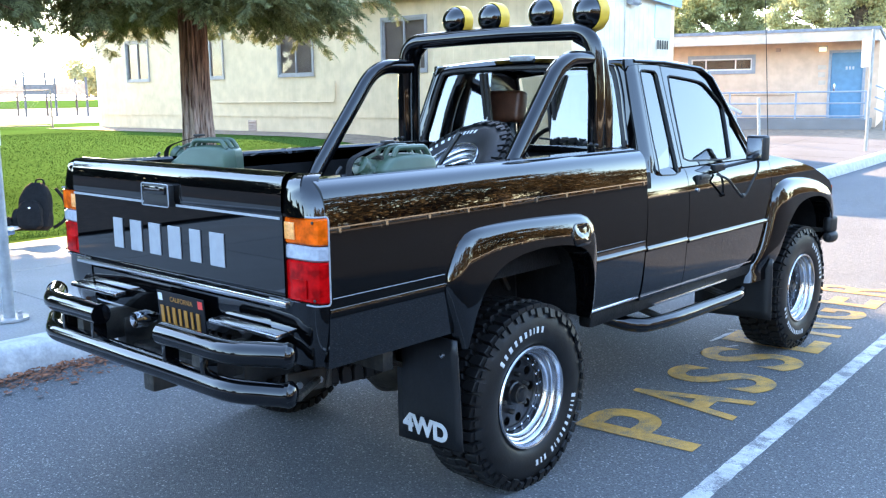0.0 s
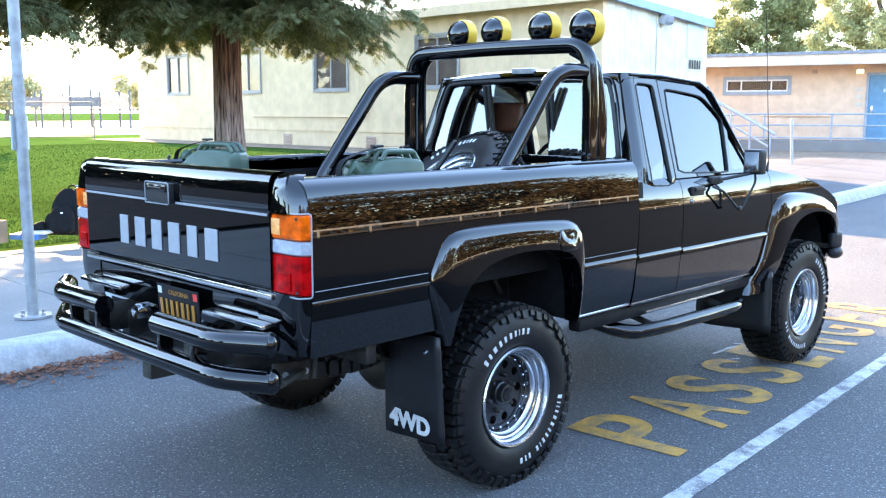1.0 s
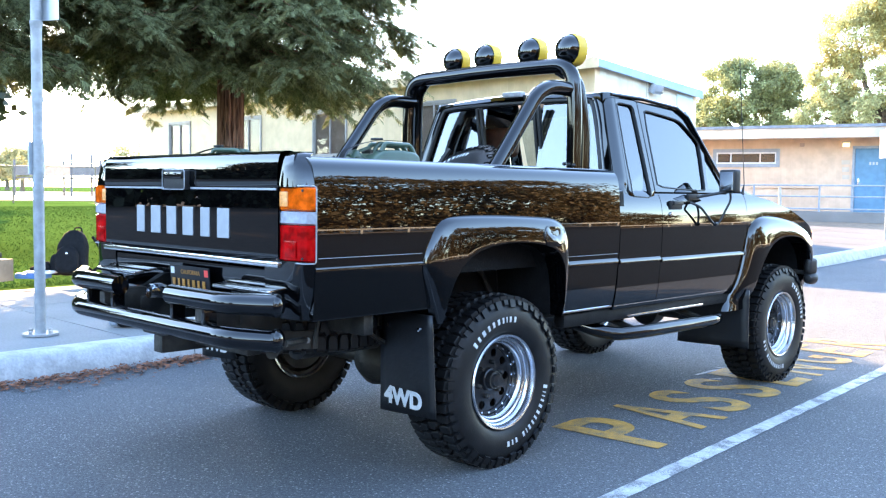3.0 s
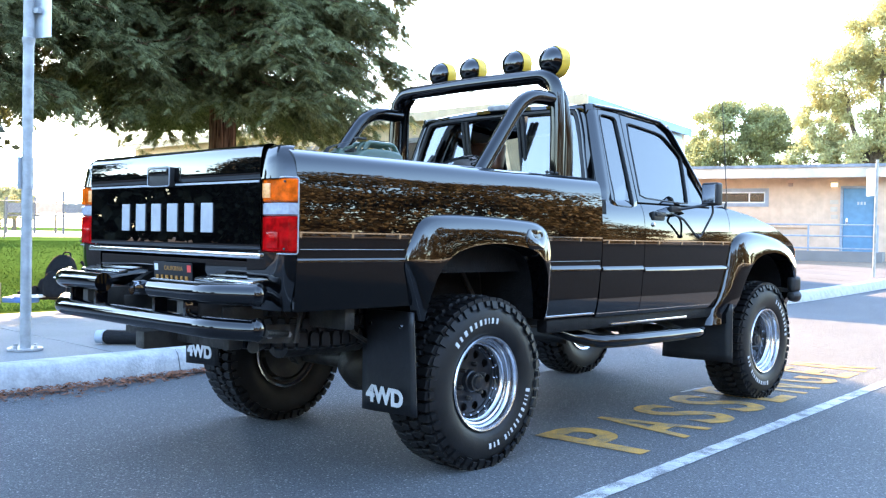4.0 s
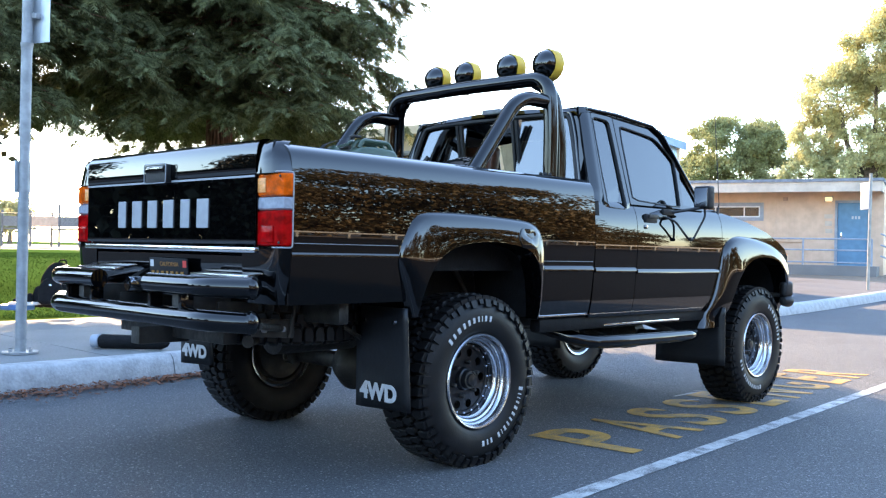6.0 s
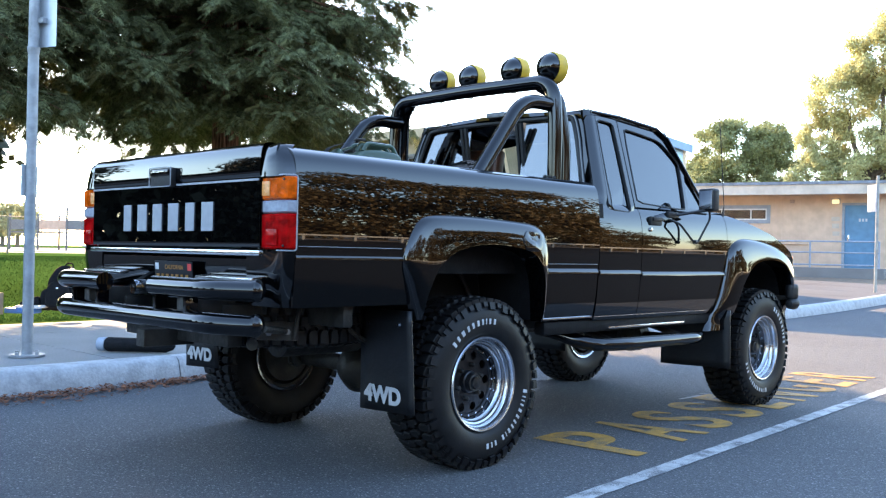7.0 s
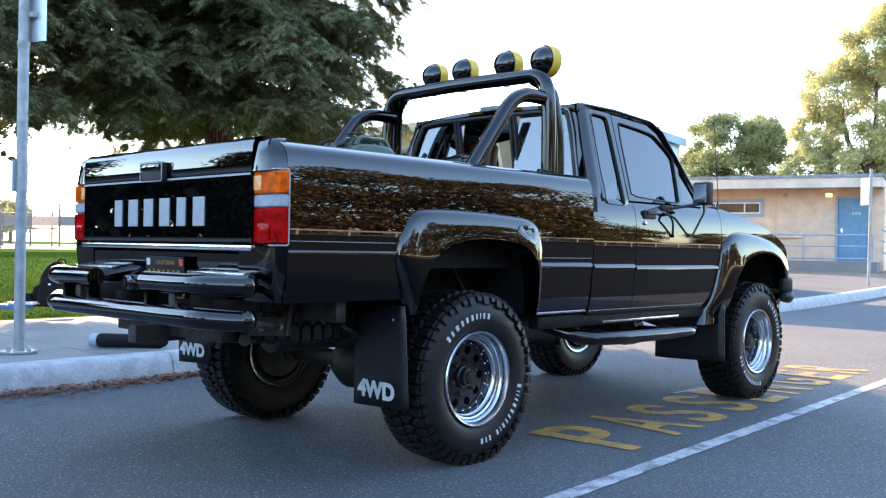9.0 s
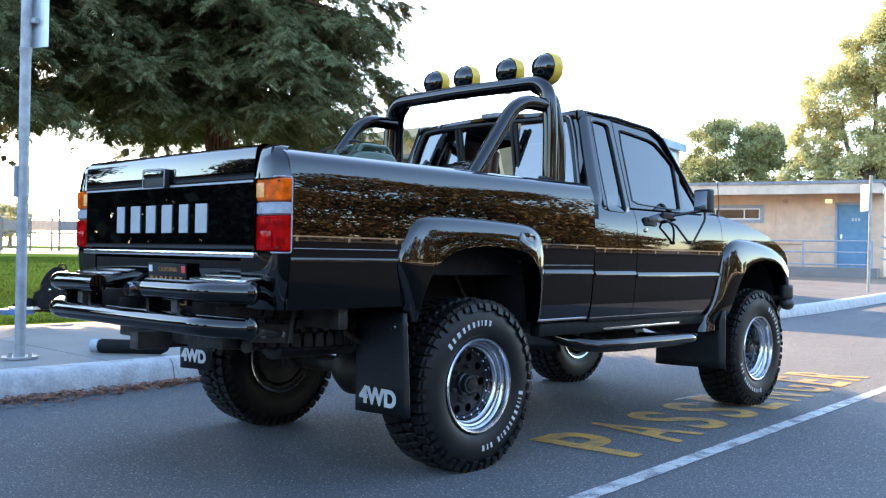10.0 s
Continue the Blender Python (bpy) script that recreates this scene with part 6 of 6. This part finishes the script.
    tagged(part("branchwork", bm, BARK, tree, "thin drooping red-brown limbs"), kind="stuff")
    fine = sprays(rng, np.concatenate(base), np.concatenate(way), np.concatenate(length))
    rough = sprays(rng, np.concatenate(coarse_base), np.concatenate(coarse_way), np.concatenate(coarse_len), 4, 0.1, 0.2)
    cr = new("crown", quads_mesh("crown", np.concatenate([fine, rough]), NEEDLE))
    cr.parent = tree
    tagged(cr, "dense dark green drooping needle sprays", kind="stuff")
    return tree


redwood(pose(-8.93, 4.83, 0.3), "tall redwood tree with drooping dark needles on a lawn", 3, 16.0, 2.95, 360, 2.75, lobes=((1.0, 0.7, 0.95),))
redwood(pose(-9.6, 0.2, 0.32), "redwood tree with low drooping branches beside the lot", 8, 15.0, 3.3, 360, 2.75)


def leafy_tree(at, label, seed, blobs, n, size, mat, trunk_r, trunk_h, bark=BARK_GREY, name="tree", gap=0.35, clump=130):
    """A tapered trunk with forking limbs and a crown of many loose leaves in uneven clumps."""
    rng = np.random.default_rng(seed)
    tree = thing(name, label, "tree", at)
    top = Vector((0.2, 0.0, trunk_h))
    part("trunk", tube([(0, 0, -0.3), (0.05, 0.03, trunk_h * 0.4), (0.15, 0.0, trunk_h * 0.75), top], [trunk_r * 1.25, trunk_r, trunk_r * 0.8, trunk_r * 0.6], 12), bark, tree)
    bm = bmesh.new()
    for c, r in blobs:
        c = Vector(c)
        mid = top.lerp(c, 0.5) + Vector((0.3 * math.sin(c.x), 0.2, -0.3))
        add_tube(bm, [top - Vector((0, 0, 0.3)), mid, c, c + Vector((0.2, 0.1, r[2] * 0.6))], [trunk_r * 0.5, trunk_r * 0.33, trunk_r * 0.16, 0.01], 7)
        for k in range(5):
            e = c + Vector(rand_unit(rng, 1)[0] * np.array(r) * 0.8)
            add_tube(bm, [mid.lerp(c, 0.4 + 0.1 * k), e], [trunk_r * 0.13, 0.006], 5)
    tagged(part("branchwork", bm, bark, tree, "forking grey limbs"), kind="stuff")
    vol = np.array([r[0] * r[1] * r[2] for _, r in blobs]) ** 0.75
    pts = []
    for (c, r), k in zip(blobs, (n * vol / vol.sum()).astype(int)):
        # Clumps inside each bough, denser towards the outside.
        cl = max(8, k // clump)
        cen = rand_unit(rng, cl) * (rng.uniform(0.35, 1.0, (cl, 1)) ** 0.5) * np.array(r) + np.array(c)
        which = rng.integers(0, cl, k)
        pts.append(cen[which] + rng.normal(0, 1, (k, 3)) * np.array(r) * gap * 0.55)
    p = np.concatenate(pts)
    m = len(p)
    a = rand_unit(rng, m) + np.array([0, 0, -0.7])
    a /= np.linalg.norm(a, axis=1, keepdims=True)
    b = np.cross(a, rand_unit(rng, m))
    b /= np.linalg.norm(b, axis=1, keepdims=True) + 1e-9
    ln, wd = size * rng.uniform(0.6, 1.4, (m, 1)), size * 0.36 * rng.uniform(0.6, 1.3, (m, 1))
    q = np.stack([p, p + a * ln * 0.5 + b * wd, p + a * ln, p + a * ln * 0.5 - b * wd], 1)
    cr = new("crown", quads_mesh("crown", q, mat))
    cr.parent = tree
    tagged(cr, "loose leafy crown with gaps", kind="stuff")
    return tree


leafy_tree(pose(-21.0, 47.0, 0.5), "round-crowned grey-green tree behind a classroom roof", 11,
           [((0, 0, 7.0), (2.6, 2.6, 1.7)), ((-2.2, 0.3, 5.6), (1.5, 1.6, 1.5)), ((1.9, -0.2, 6.3), (1.6, 1.8, 1.5)), ((0.3, 0, 4.9), (2.8, 2.4, 1.5)), ((-3.4, 0, 4.4), (1.2, 1.2, 1.1))], 70000, 0.14, LEAF_GREEN, 0.3, 4.0, gap=0.2, clump=420)
leafy_tree(pose(-12.8, 43.5, 0.5), "tall sunlit olive-green pepper tree behind a classroom", 12,
           [((-1.35, 0, 8.6), (1.7, 1.8, 1.6)), ((0.5, 0, 10.4), (1.6, 2.0, 1.5)), ((2.2, 0, 12.0), (1.7, 2.2, 1.8)), ((-2.3, 0.2, 6.6), (1.3, 1.5, 1.3)), ((3.6, 0, 9.4), (2.4, 2.4, 2.4)), ((1.9, 0.2, 6.6), (2.2, 2.0, 1.5)), ((-2.6, -0.3, 4.7), (1.5, 1.5, 1.1)), ((0.2, -0.3, 4.6), (1.9, 1.7, 1.1)), ((3.2, -0.3, 4.6), (2.0, 1.8, 1.4))], 150000, 0.13, LEAF_OLIVE, 0.36, 4.4, gap=0.23, clump=340)
leafy_tree(pose(-4.6, 42.5, 0.5), "sunlit olive-green pepper tree beside another", 13,
           [((0, 0, 9.5), (3.2, 2.6, 3.0)), ((-2.0, 0, 6.4), (2.2, 2.2, 1.8)), ((2.2, 0, 7.0), (2.4, 2.2, 2.2)), ((0.6, 0, 12.6), (2.2, 2.2, 2.0))], 50000, 0.17, LEAF_OLIVE, 0.36, 4.4, gap=0.2, clump=420)
leafy_tree(pose(-29.5, 52.0, 0.5), "dark green tree in the distance", 14, [((0, 0, 5.0), (2.8, 2.6, 2.4)), ((2.2, 0, 4.0), (1.9, 1.9, 1.8))], 9000, 0.26, LEAF_GREEN, 0.3, 3.0)
leafy_tree(pose(-24.0, 36.0, 0.5), "grey-green tree behind the cream classroom", 15, [((0, 0, 5.4), (1.9, 1.9, 1.4)), ((1.2, 0, 4.4), (1.6, 1.6, 1.3))], 7000, 0.2, LEAF_GREEN, 0.25, 3.4)
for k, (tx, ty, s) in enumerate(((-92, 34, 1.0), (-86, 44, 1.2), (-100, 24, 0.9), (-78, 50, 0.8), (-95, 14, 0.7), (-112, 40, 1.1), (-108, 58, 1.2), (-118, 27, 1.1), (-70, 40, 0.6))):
    leafy_tree(pose(tx, ty, 0.6) @ Matrix.Scale(s * 0.72, 4), "tree beyond the playground with haze painted into its pale leaves", 20 + k, [((0, 0, 4.6), (3.2, 3.0, 1.9)), ((2.4, 0, 3.6), (2.2, 2.2, 1.6)), ((-2.6, 0, 3.4), (2.2, 2.2, 1.5))], 5000, 0.42, HAZE_TREE, 0.3, 2.6)

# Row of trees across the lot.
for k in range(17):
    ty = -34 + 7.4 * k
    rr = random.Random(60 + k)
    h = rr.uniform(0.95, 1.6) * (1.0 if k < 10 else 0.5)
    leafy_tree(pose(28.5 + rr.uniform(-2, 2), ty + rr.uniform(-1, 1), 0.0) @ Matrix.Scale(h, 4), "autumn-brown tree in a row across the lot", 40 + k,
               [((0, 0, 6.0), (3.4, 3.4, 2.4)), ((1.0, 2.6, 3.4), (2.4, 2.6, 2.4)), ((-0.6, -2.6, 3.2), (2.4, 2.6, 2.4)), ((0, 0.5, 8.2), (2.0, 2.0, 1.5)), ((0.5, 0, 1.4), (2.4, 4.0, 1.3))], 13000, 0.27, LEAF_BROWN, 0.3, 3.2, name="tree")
tagged(sheet("far_pavement", [24.0, 24.8, 25.6], span(-60, 110, 20), lambda x, y: 0.12, CONCRETE), "pale pavement strip across the lot", "pavement", kind="structure")
tagged(sheet("far_verge", [25.6, 32, 60], span(-60, 110, 20), lambda x, y: 0.12, DIRT), "dry verge under a row of trees", "verge", kind="structure")

guard = thing("guard_rail", "pale low guard rail along the far pavement", "guard rail", pose(24.3, 0, 0.1))
for k in range(26):
    part("post", box((0, -12 + 2.4 * k, 0.35), (0.1, 0.12, 0.9), bevel=0.01), RAIL_PALE, guard)
part("rail", box((-0.08, 18, 0.68), (0.06, 62, 0.2), bevel=0.01), RAIL_PALE, guard)

# Unseen tall evergreens and hedge, school side, added for shade and dark reflections.
UNSEEN_EVERGREENS = [(-25.8, 3.9, 0.8), (-24.5, -0.6, 0.8), (-25.5, -5.5, 0.62), (-24.5, -11.0, 0.5), (-21.5, -16.5, 0.42), (-16.5, -21.0, 0.4), (-10.0, -24.5, 0.42), (-3.0, -27.0, 0.5), (5.0, -28.0, 0.45), (12.0, -26.0, 0.5)]
for k, (tx, ty, h) in enumerate(UNSEEN_EVERGREENS):
    leafy_tree(pose(tx, ty, 0.3 if tx < -8 else 0.0) @ Matrix.Scale(h, 4), "unseen tall dark evergreen added behind the lot for shade and reflection", 70 + k,
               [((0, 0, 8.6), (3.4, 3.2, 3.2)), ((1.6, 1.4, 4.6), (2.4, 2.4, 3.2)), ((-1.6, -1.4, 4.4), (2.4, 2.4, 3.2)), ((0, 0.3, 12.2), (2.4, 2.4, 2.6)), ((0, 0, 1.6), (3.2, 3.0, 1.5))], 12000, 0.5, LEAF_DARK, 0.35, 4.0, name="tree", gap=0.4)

hedge = thing("hedge", "unseen dense dark evergreen hedge added behind the lot for its reflection", "hedge", pose(0, 0, 0))
rng = np.random.default_rng(31)
run = np.array([(x, y) for x, y, _ in UNSEEN_EVERGREENS])
for a, b in zip(run, run[1:]):
    n = 2600
    c = a + (b - a) * rng.uniform(0, 1, (n, 1)) + rng.normal(0, 0.45, (n, 2))
    c = np.column_stack([c, rng.uniform(0.1, 1, n) ** 0.8 * 3.4 + 0.2])
    u = rand_unit(rng, n) * rng.uniform(0.18, 0.34, (n, 1))
    w = np.cross(u, rand_unit(rng, n)) * 0.7
    hedge_run = new("foliage", quads_mesh("foliage", np.stack([c - u, c + w, c + u, c - w], 1), LEAF_DARK))
    hedge_run.parent = hedge
    tagged(hedge_run, "dense dark hedge leaves", kind="stuff")

# ---- lawn blades ----
rng = np.random.default_rng(2)
n = 90000
gx = -7.45 - 16.0 * rng.uniform(0, 1, n) ** 1.6
gy = rng.uniform(-2.9, 11.2, n)
gz = np.array([ground_z(a, b) for a, b in zip(gx, gy)]) + 0.057
root = np.stack([gx, gy, gz], 1)
lean = np.stack([rng.normal(0, 0.02, n), rng.normal(0, 0.02, n), rng.uniform(0.012, 0.034, n)], 1)
ang = rng.uniform(0, math.tau, n)
wide = np.stack([np.cos(ang), np.sin(ang), 0 * ang], 1) * rng.uniform(0.004, 0.009, (n, 1))
tagged(new("grass", quads_mesh("grass", np.stack([root - wide, root + wide, root + lean], 1), GRASS)), "short green lawn grass", "grass", kind="stuff")

# Dry leaf litter in the gutter.
n = 3000
ly = rng.uniform(-1.6, 2.4, n)
spread = np.exp(-((ly + 0.45) / 0.75) ** 2) * 0.14 + 0.035
lx = np.array([kerb_x(v) for v in ly]) + 0.075 + np.abs(rng.normal(0, 1, n)) * spread
c = np.stack([lx, ly, rng.uniform(0.006, 0.035, n)], 1)
u = rand_unit(rng, n) * np.array([1, 1, 0.35]) * rng.uniform(0.012, 0.034, (n, 1))
w = np.cross(u, rand_unit(rng, n) * 0.3 + np.array([0, 0, 1.0])) * 0.45
tagged(new("leaf_litter", quads_mesh("leaf_litter", np.stack([c - u, c + w, c + u, c - w], 1), LITTER)), "dry brown fallen needles and leaves along the kerb", "leaf litter", kind="stuff")

# ---- things in the truck bed ----
def jerry_can(at, label):
    """A pressed-steel can: sloping shoulder on the spout side, X-ribs, three-bar handle."""
    can = thing("jerry_can", label, "jerry can", at, "jerry cans in the truck bed")
    d = 0.165
    outline = chaikin([(0.0, 0.0), (0.165, 0.0), (0.1725, 0.012), (0.1725, 0.395), (0.155, 0.428), (0.06, 0.435), (-0.02, 0.432), (-0.055, 0.412), (-0.10, 0.375), (-0.165, 0.335), (-0.1725, 0.31), (-0.1725, 0.012), (-0.165, 0.0), (0.0, 0.0)], 2)[:-1]
    rows = []
    for v, k in ((-0.5, 0.93), (-0.47, 0.97), (-0.41, 0.995), (-0.06, 1.0), (-0.03, 1.012), (0.03, 1.012), (0.06, 1.0), (0.41, 0.995), (0.47, 0.97), (0.5, 0.93)):
        rows.append([(px * k, d * v, 0.217 + (pz - 0.217) * k) for px, pz in outline])
    bm = lofted(rows, closed_v=True)
    bmesh.ops.holes_fill(bm, edges=bm.edges)
    part("body", bm, OLIVE, can)
    for s in (1, -1):
        for x0, x1 in ((-0.115, 0.115), (0.115, -0.115)):
            part("pressed_rib", tube([(x0, s * d * 0.485, 0.07), (x1, s * d * 0.485, 0.31)], 0.012, 8), OLIVE, can)
    for yy in (-0.048, 0.0, 0.048):
        part("handle", tube(bent([(-0.025, yy, 0.425), (-0.005, yy, 0.459), (0.13, yy, 0.457), (0.155, yy, 0.42)], 0.015), 0.0105, 8), OLIVE, can)
    part("neck", tube([(-0.085, 0, 0.365), (-0.125, 0, 0.392)], [0.034, 0.03], 16), OLIVE, can)
    part("cap", tube([(-0.118, 0, 0.387), (-0.123, 0, 0.390), (-0.142, 0, 0.403), (-0.147, 0, 0.406)], [0.030, 0.036, 0.036, 0.028], 16), OLIVE, can)
    part("cap_lever", box((-0.105, 0, 0.425), (0.11, 0.026, 0.008), (0, -20, 0), 0.003), OLIVE, can)
    part("cap_hinge", tube([(-0.06, -0.03, 0.425), (-0.06, 0.03, 0.425)], 0.008, 8), CHASSIS, can)
    return can


jerry_can(pose(-0.61, -0.585, 0.985, 0, 0, 24), "olive green steel fuel can standing behind the tailgate")
jerry_can(pose(0.59, -0.575, 0.985, 0, 0, 86), "olive green steel fuel can strapped against the bed side")
def can_strap(at):
    strap = thing("ratchet_strap", "black webbing strap over a fuel can's spout", "strap", at, "can straps")
    path = bent([(0.13, 0.0, 0.476), (0.0, 0.0, 0.476), (-0.10, 0.0, 0.455), (-0.185, 0.0, 0.425), (-0.205, 0.0, 0.30), (-0.215, 0.0, 0.0)], 0.03)
    part("webbing", lofted([[(p.x, w, p.z) for w in (-0.018, 0.018)] for p in path]), CLOTH, strap)
    part("ratchet", box((-0.01, 0.0, 0.479), (0.045, 0.03, 0.010), (0, -1, 0), 0.003), BLACK, strap)
    part("hook", tube(bent([(-0.225, 0.0, 0.40), (-0.245, 0.0, 0.38), (-0.24, 0.0, 0.33)], 0.01), 0.006, 6), BLACK, strap)


can_strap(pose(-0.61, -0.585, 0.985, 0, 0, 24))
can_strap(pose(0.59, -0.575, 0.985, 0, 0, 86))

spare = new("spare_wheel")
tagged(spare, "spare all-terrain wheel with a chrome rim leaning in the bed", "wheel")
src = make_wheel(1, "spare_wheel_source")
for ch in list(src.children):
    ch.parent = spare
bpy.data.objects.remove(src)
spare.matrix_basis = pose(0.03, 0.31, 1.265, 0, 0, 0) @ Matrix.Rotation(radians(-108), 4, "Z") @ Matrix.Rotation(radians(-52), 4, "Y") @ Matrix.Rotation(radians(14), 4, "X")
part("tie_bar", tube([(0, 0, 0), (0, 0, 0.34)], 0.012, 8), BLACK, thing("tie_down_bar", "black tie-down bar across the spare wheel", "tie bar", pose(0.12, 0.07, 1.18, -20, 28, 0)))

# ---- things on the pavement ----
bag = thing("tripod_bag", "black padded tube bag with a grey end, lying on the pavement", "bag", pose(-3.02, 0.33, 0.225, 0, 0, 38))
part("bag_body", lathe([(-0.27, 0.0005), (-0.268, 0.045), (-0.25, 0.056), (0.22, 0.052), (0.27, 0.03), (0.29, 0.0005)], 18, (0, 0, 0), "x"), CLOTH, bag)
part("end_cap", lathe([(-0.335, 0.0005), (-0.33, 0.05), (-0.27, 0.054), (-0.26, 0.0005)], 18, (0, 0, 0), "x"), RAIL_GREY, bag)
part("zip", box((0, -0.02, 0.05), (0.42, 0.008, 0.006)), BLACK, bag)

pack = thing("backpack", "black nylon backpack slumped upright on the pavement edge", "backpack", pose(-6.92, 1.42, 0.23, -8, 0, 40))
def soft_bag(w, d, h, lean, c, top=0.62):
    rows = []
    for k in range(13):
        u = k / 12
        f = (1 - (2 * abs(u - 0.42)) ** 4 * 0.12) * (1.0 if u < 0.6 else 1.0 - (1 - top) * ((u - 0.6) / 0.4) ** 1.6)
        if k in (0, 12):
            f *= 0.72
        row = []
        for i in range(24):
            a = i * math.tau / 24
            ca, sa = math.cos(a), math.sin(a)
            wr = 1 + 0.035 * math.sin(3 * a + 5 * u) + 0.025 * math.sin(7 * a - 9 * u)
            row.append((c[0] + math.copysign(abs(ca) ** 0.6, ca) * w / 2 * f * wr, c[1] + math.copysign(abs(sa) ** 0.6, sa) * d / 2 * f * wr + lean * u, c[2] + h * u))
        rows.append(row)
    bm = lofted(rows, closed_v=True)
    bmesh.ops.holes_fill(bm, edges=bm.edges)
    return bm


part("main_pocket", soft_bag(0.33, 0.22, 0.52, 0.03, (0, 0, 0)), CLOTH, pack)
part("front_pocket", soft_bag(0.26, 0.12, 0.3, 0.01, (0.0, -0.13, 0.02), 0.75), CLOTH, pack)
part("side_pocket", soft_bag(0.11, 0.14, 0.24, 0.0, (-0.18, -0.02, 0.0), 0.8), CLOTH, pack)
for s in (1, -1):
    part("shoulder_strap", tube(bent([(0.12 * s + 0.06, 0.09, 0.46), (0.22 * s + 0.04, 0.14, 0.34), (0.25 * s + 0.03, 0.14, 0.12), (0.15 * s, 0.1, 0.03)], 0.08), 0.018, 8), CLOTH, pack)
part("carry_loop", tube(bent([(-0.04, 0.08, 0.5), (-0.03, 0.08, 0.56), (0.05, 0.08, 0.56), (0.06, 0.08, 0.5)], 0.03), 0.009, 8), CLOTH, pack)
part("flap", box((-0.33, -0.05, 0.07), (0.22, 0.2, 0.1), (0, -24, 12), 0.03), CLOTH, pack, "open black flap lying on the ground")
part("buckle", box((0.02, -0.185, 0.24), (0.03, 0.012, 0.02), bevel=0.004), CHROME, pack)

tray = thing("plastic_tray", "blue and white plastic tray on the pavement edge", "tray", pose(-7.1, 1.06, 0.205, 0, 0, 35))
part("tray_base", box((0, 0, 0.03), (0.34, 0.2, 0.06), bevel=0.012), BLUE_PLASTIC, tray)
part("tray_lid", box((0.1, 0.02, 0.075), (0.3, 0.2, 0.03), bevel=0.01), FRAME_WHITE, tray)
crate = thing("cardboard_box", "small brown cardboard box with black gear on top", "box", pose(-7.05, 0.62, 0.205, 0, 0, 30))
part("carton", box((0, 0, 0.12), (0.3, 0.24, 0.24), bevel=0.005), CARD, crate)
part("carton_flap", box((0, -0.13, 0.235), (0.29, 0.1, 0.006), (-20, 0, 0)), CARD, crate)
gear = thing("camera_gear", "black camera gear on a cardboard box", "camera gear", pose(-7.05, 0.62, 0.455, 0, 0, 10))
part("body", box((0, 0, 0.035), (0.16, 0.1, 0.07), bevel=0.02), BLACK, gear)
part("lens_barrel", tube([(0.02, -0.04, 0.04), (0.06, -0.13, 0.045)], [0.032, 0.036], 14), BLACK, gear)
shoe = thing("canvas_roll", "olive canvas roll on the pavement", "roll", pose(-6.85, 0.42, 0.23, 0, 0, 20))
part("roll", lathe([(-0.16, 0.0005), (-0.155, 0.04), (0.15, 0.045), (0.16, 0.0005)], 14, (0, 0, 0), "x"), OLIVE, shoe)

# ---- playground and fence beyond the lawn ----
fence = thing("chain_link_fence", "grey steel fence along the playground", "fence", pose(0, 0, 0))
fx = lambda u: (-28.0 - 9.0 * u, 11.6 - 19.0 * u)
for k in range(9):
    x, y = fx(k / 8)
    part("fence_post", tube([(x, y, 0.5), (x, y, 1.95)], 0.03, 8), FENCE, fence)
for h in (1.93, 0.75):
    part("fence_rail", tube([(*fx(0), h), (*fx(1), h)], 0.018, 6), FENCE, fence)
wires = []
for k in range(220):
    u0 = k / 220
    for s in (1, -1):
        u1 = u0 + s * 0.052
        if 0 <= u1 <= 1:
            p0, p1 = np.array([*fx(u0), 0.7]), np.array([*fx(u1), 1.92])
            d = np.array([0.004, 0.002, 0])
            wires.append([p0 - d, p0 + d, p1 + d, p1 - d])
mesh_ob = new("wire_mesh", quads_mesh("wire_mesh", np.array(wires), FENCE))
mesh_ob.parent = fence
tagged(mesh_ob, "thin diagonal fence wires", kind="stuff")
play = thing("playground_frame", "steel and red plastic climbing frame on sand", "playground", pose(-52, 22, 0.65, 0, 0, 30))
for x in (-4, -2, 0, 2, 4):
    for y in (-1, 1):
        part("frame_post", tube([(x, y, 0), (x, y, 2.2 + 0.4 * (x == 0))], 0.07, 8), PLAY_GREY, play)
for x in (-3, -1, 1, 3):
    part("deck", box((x, 0, 1.1), (1.9, 1.9, 0.08)), PLAY_GREY, play, smooth=False)
    part("panel", box((x, -1.0, 1.55), (1.8, 0.05, 0.6)), PLAY_RED_HAZED if x in (-1, 3) else PLAY_GREY, play, smooth=False)
part("slide", lofted([[(4.2 + 2.6 * u, yy, 1.15 - 1.05 * u + (0.18 if abs(yy) > 0.35 else 0)) for yy in (-0.4, -0.36, 0.36, 0.4)] for u in span(0, 1, 6)]), PLAY_RED_HAZED, play)
swing = thing("swing_frame", "grey steel swing frame on the playground", "playground", pose(-48, 10, 0.65, 0, 0, 60))
for x in (-2.5, 0, 2.5):
    for s in (1, -1):
        part("leg", tube([(x, 0, 2.4), (x, s * 1.0, 0)], 0.05, 8), PLAY_GREY, swing)
part("top_bar", tube([(-2.7, 0, 2.4), (2.7, 0, 2.4)], 0.05, 8), PLAY_GREY, swing)
post = thing("utility_pole", "slim orange-grey pole at the playground edge", "pole", pose(-33.5, 9.2, 0.6))
part("pole", tube([(0, 0, 0), (0, 0, 3.4)], 0.05, 8), PLAY_RED_HAZED, post)
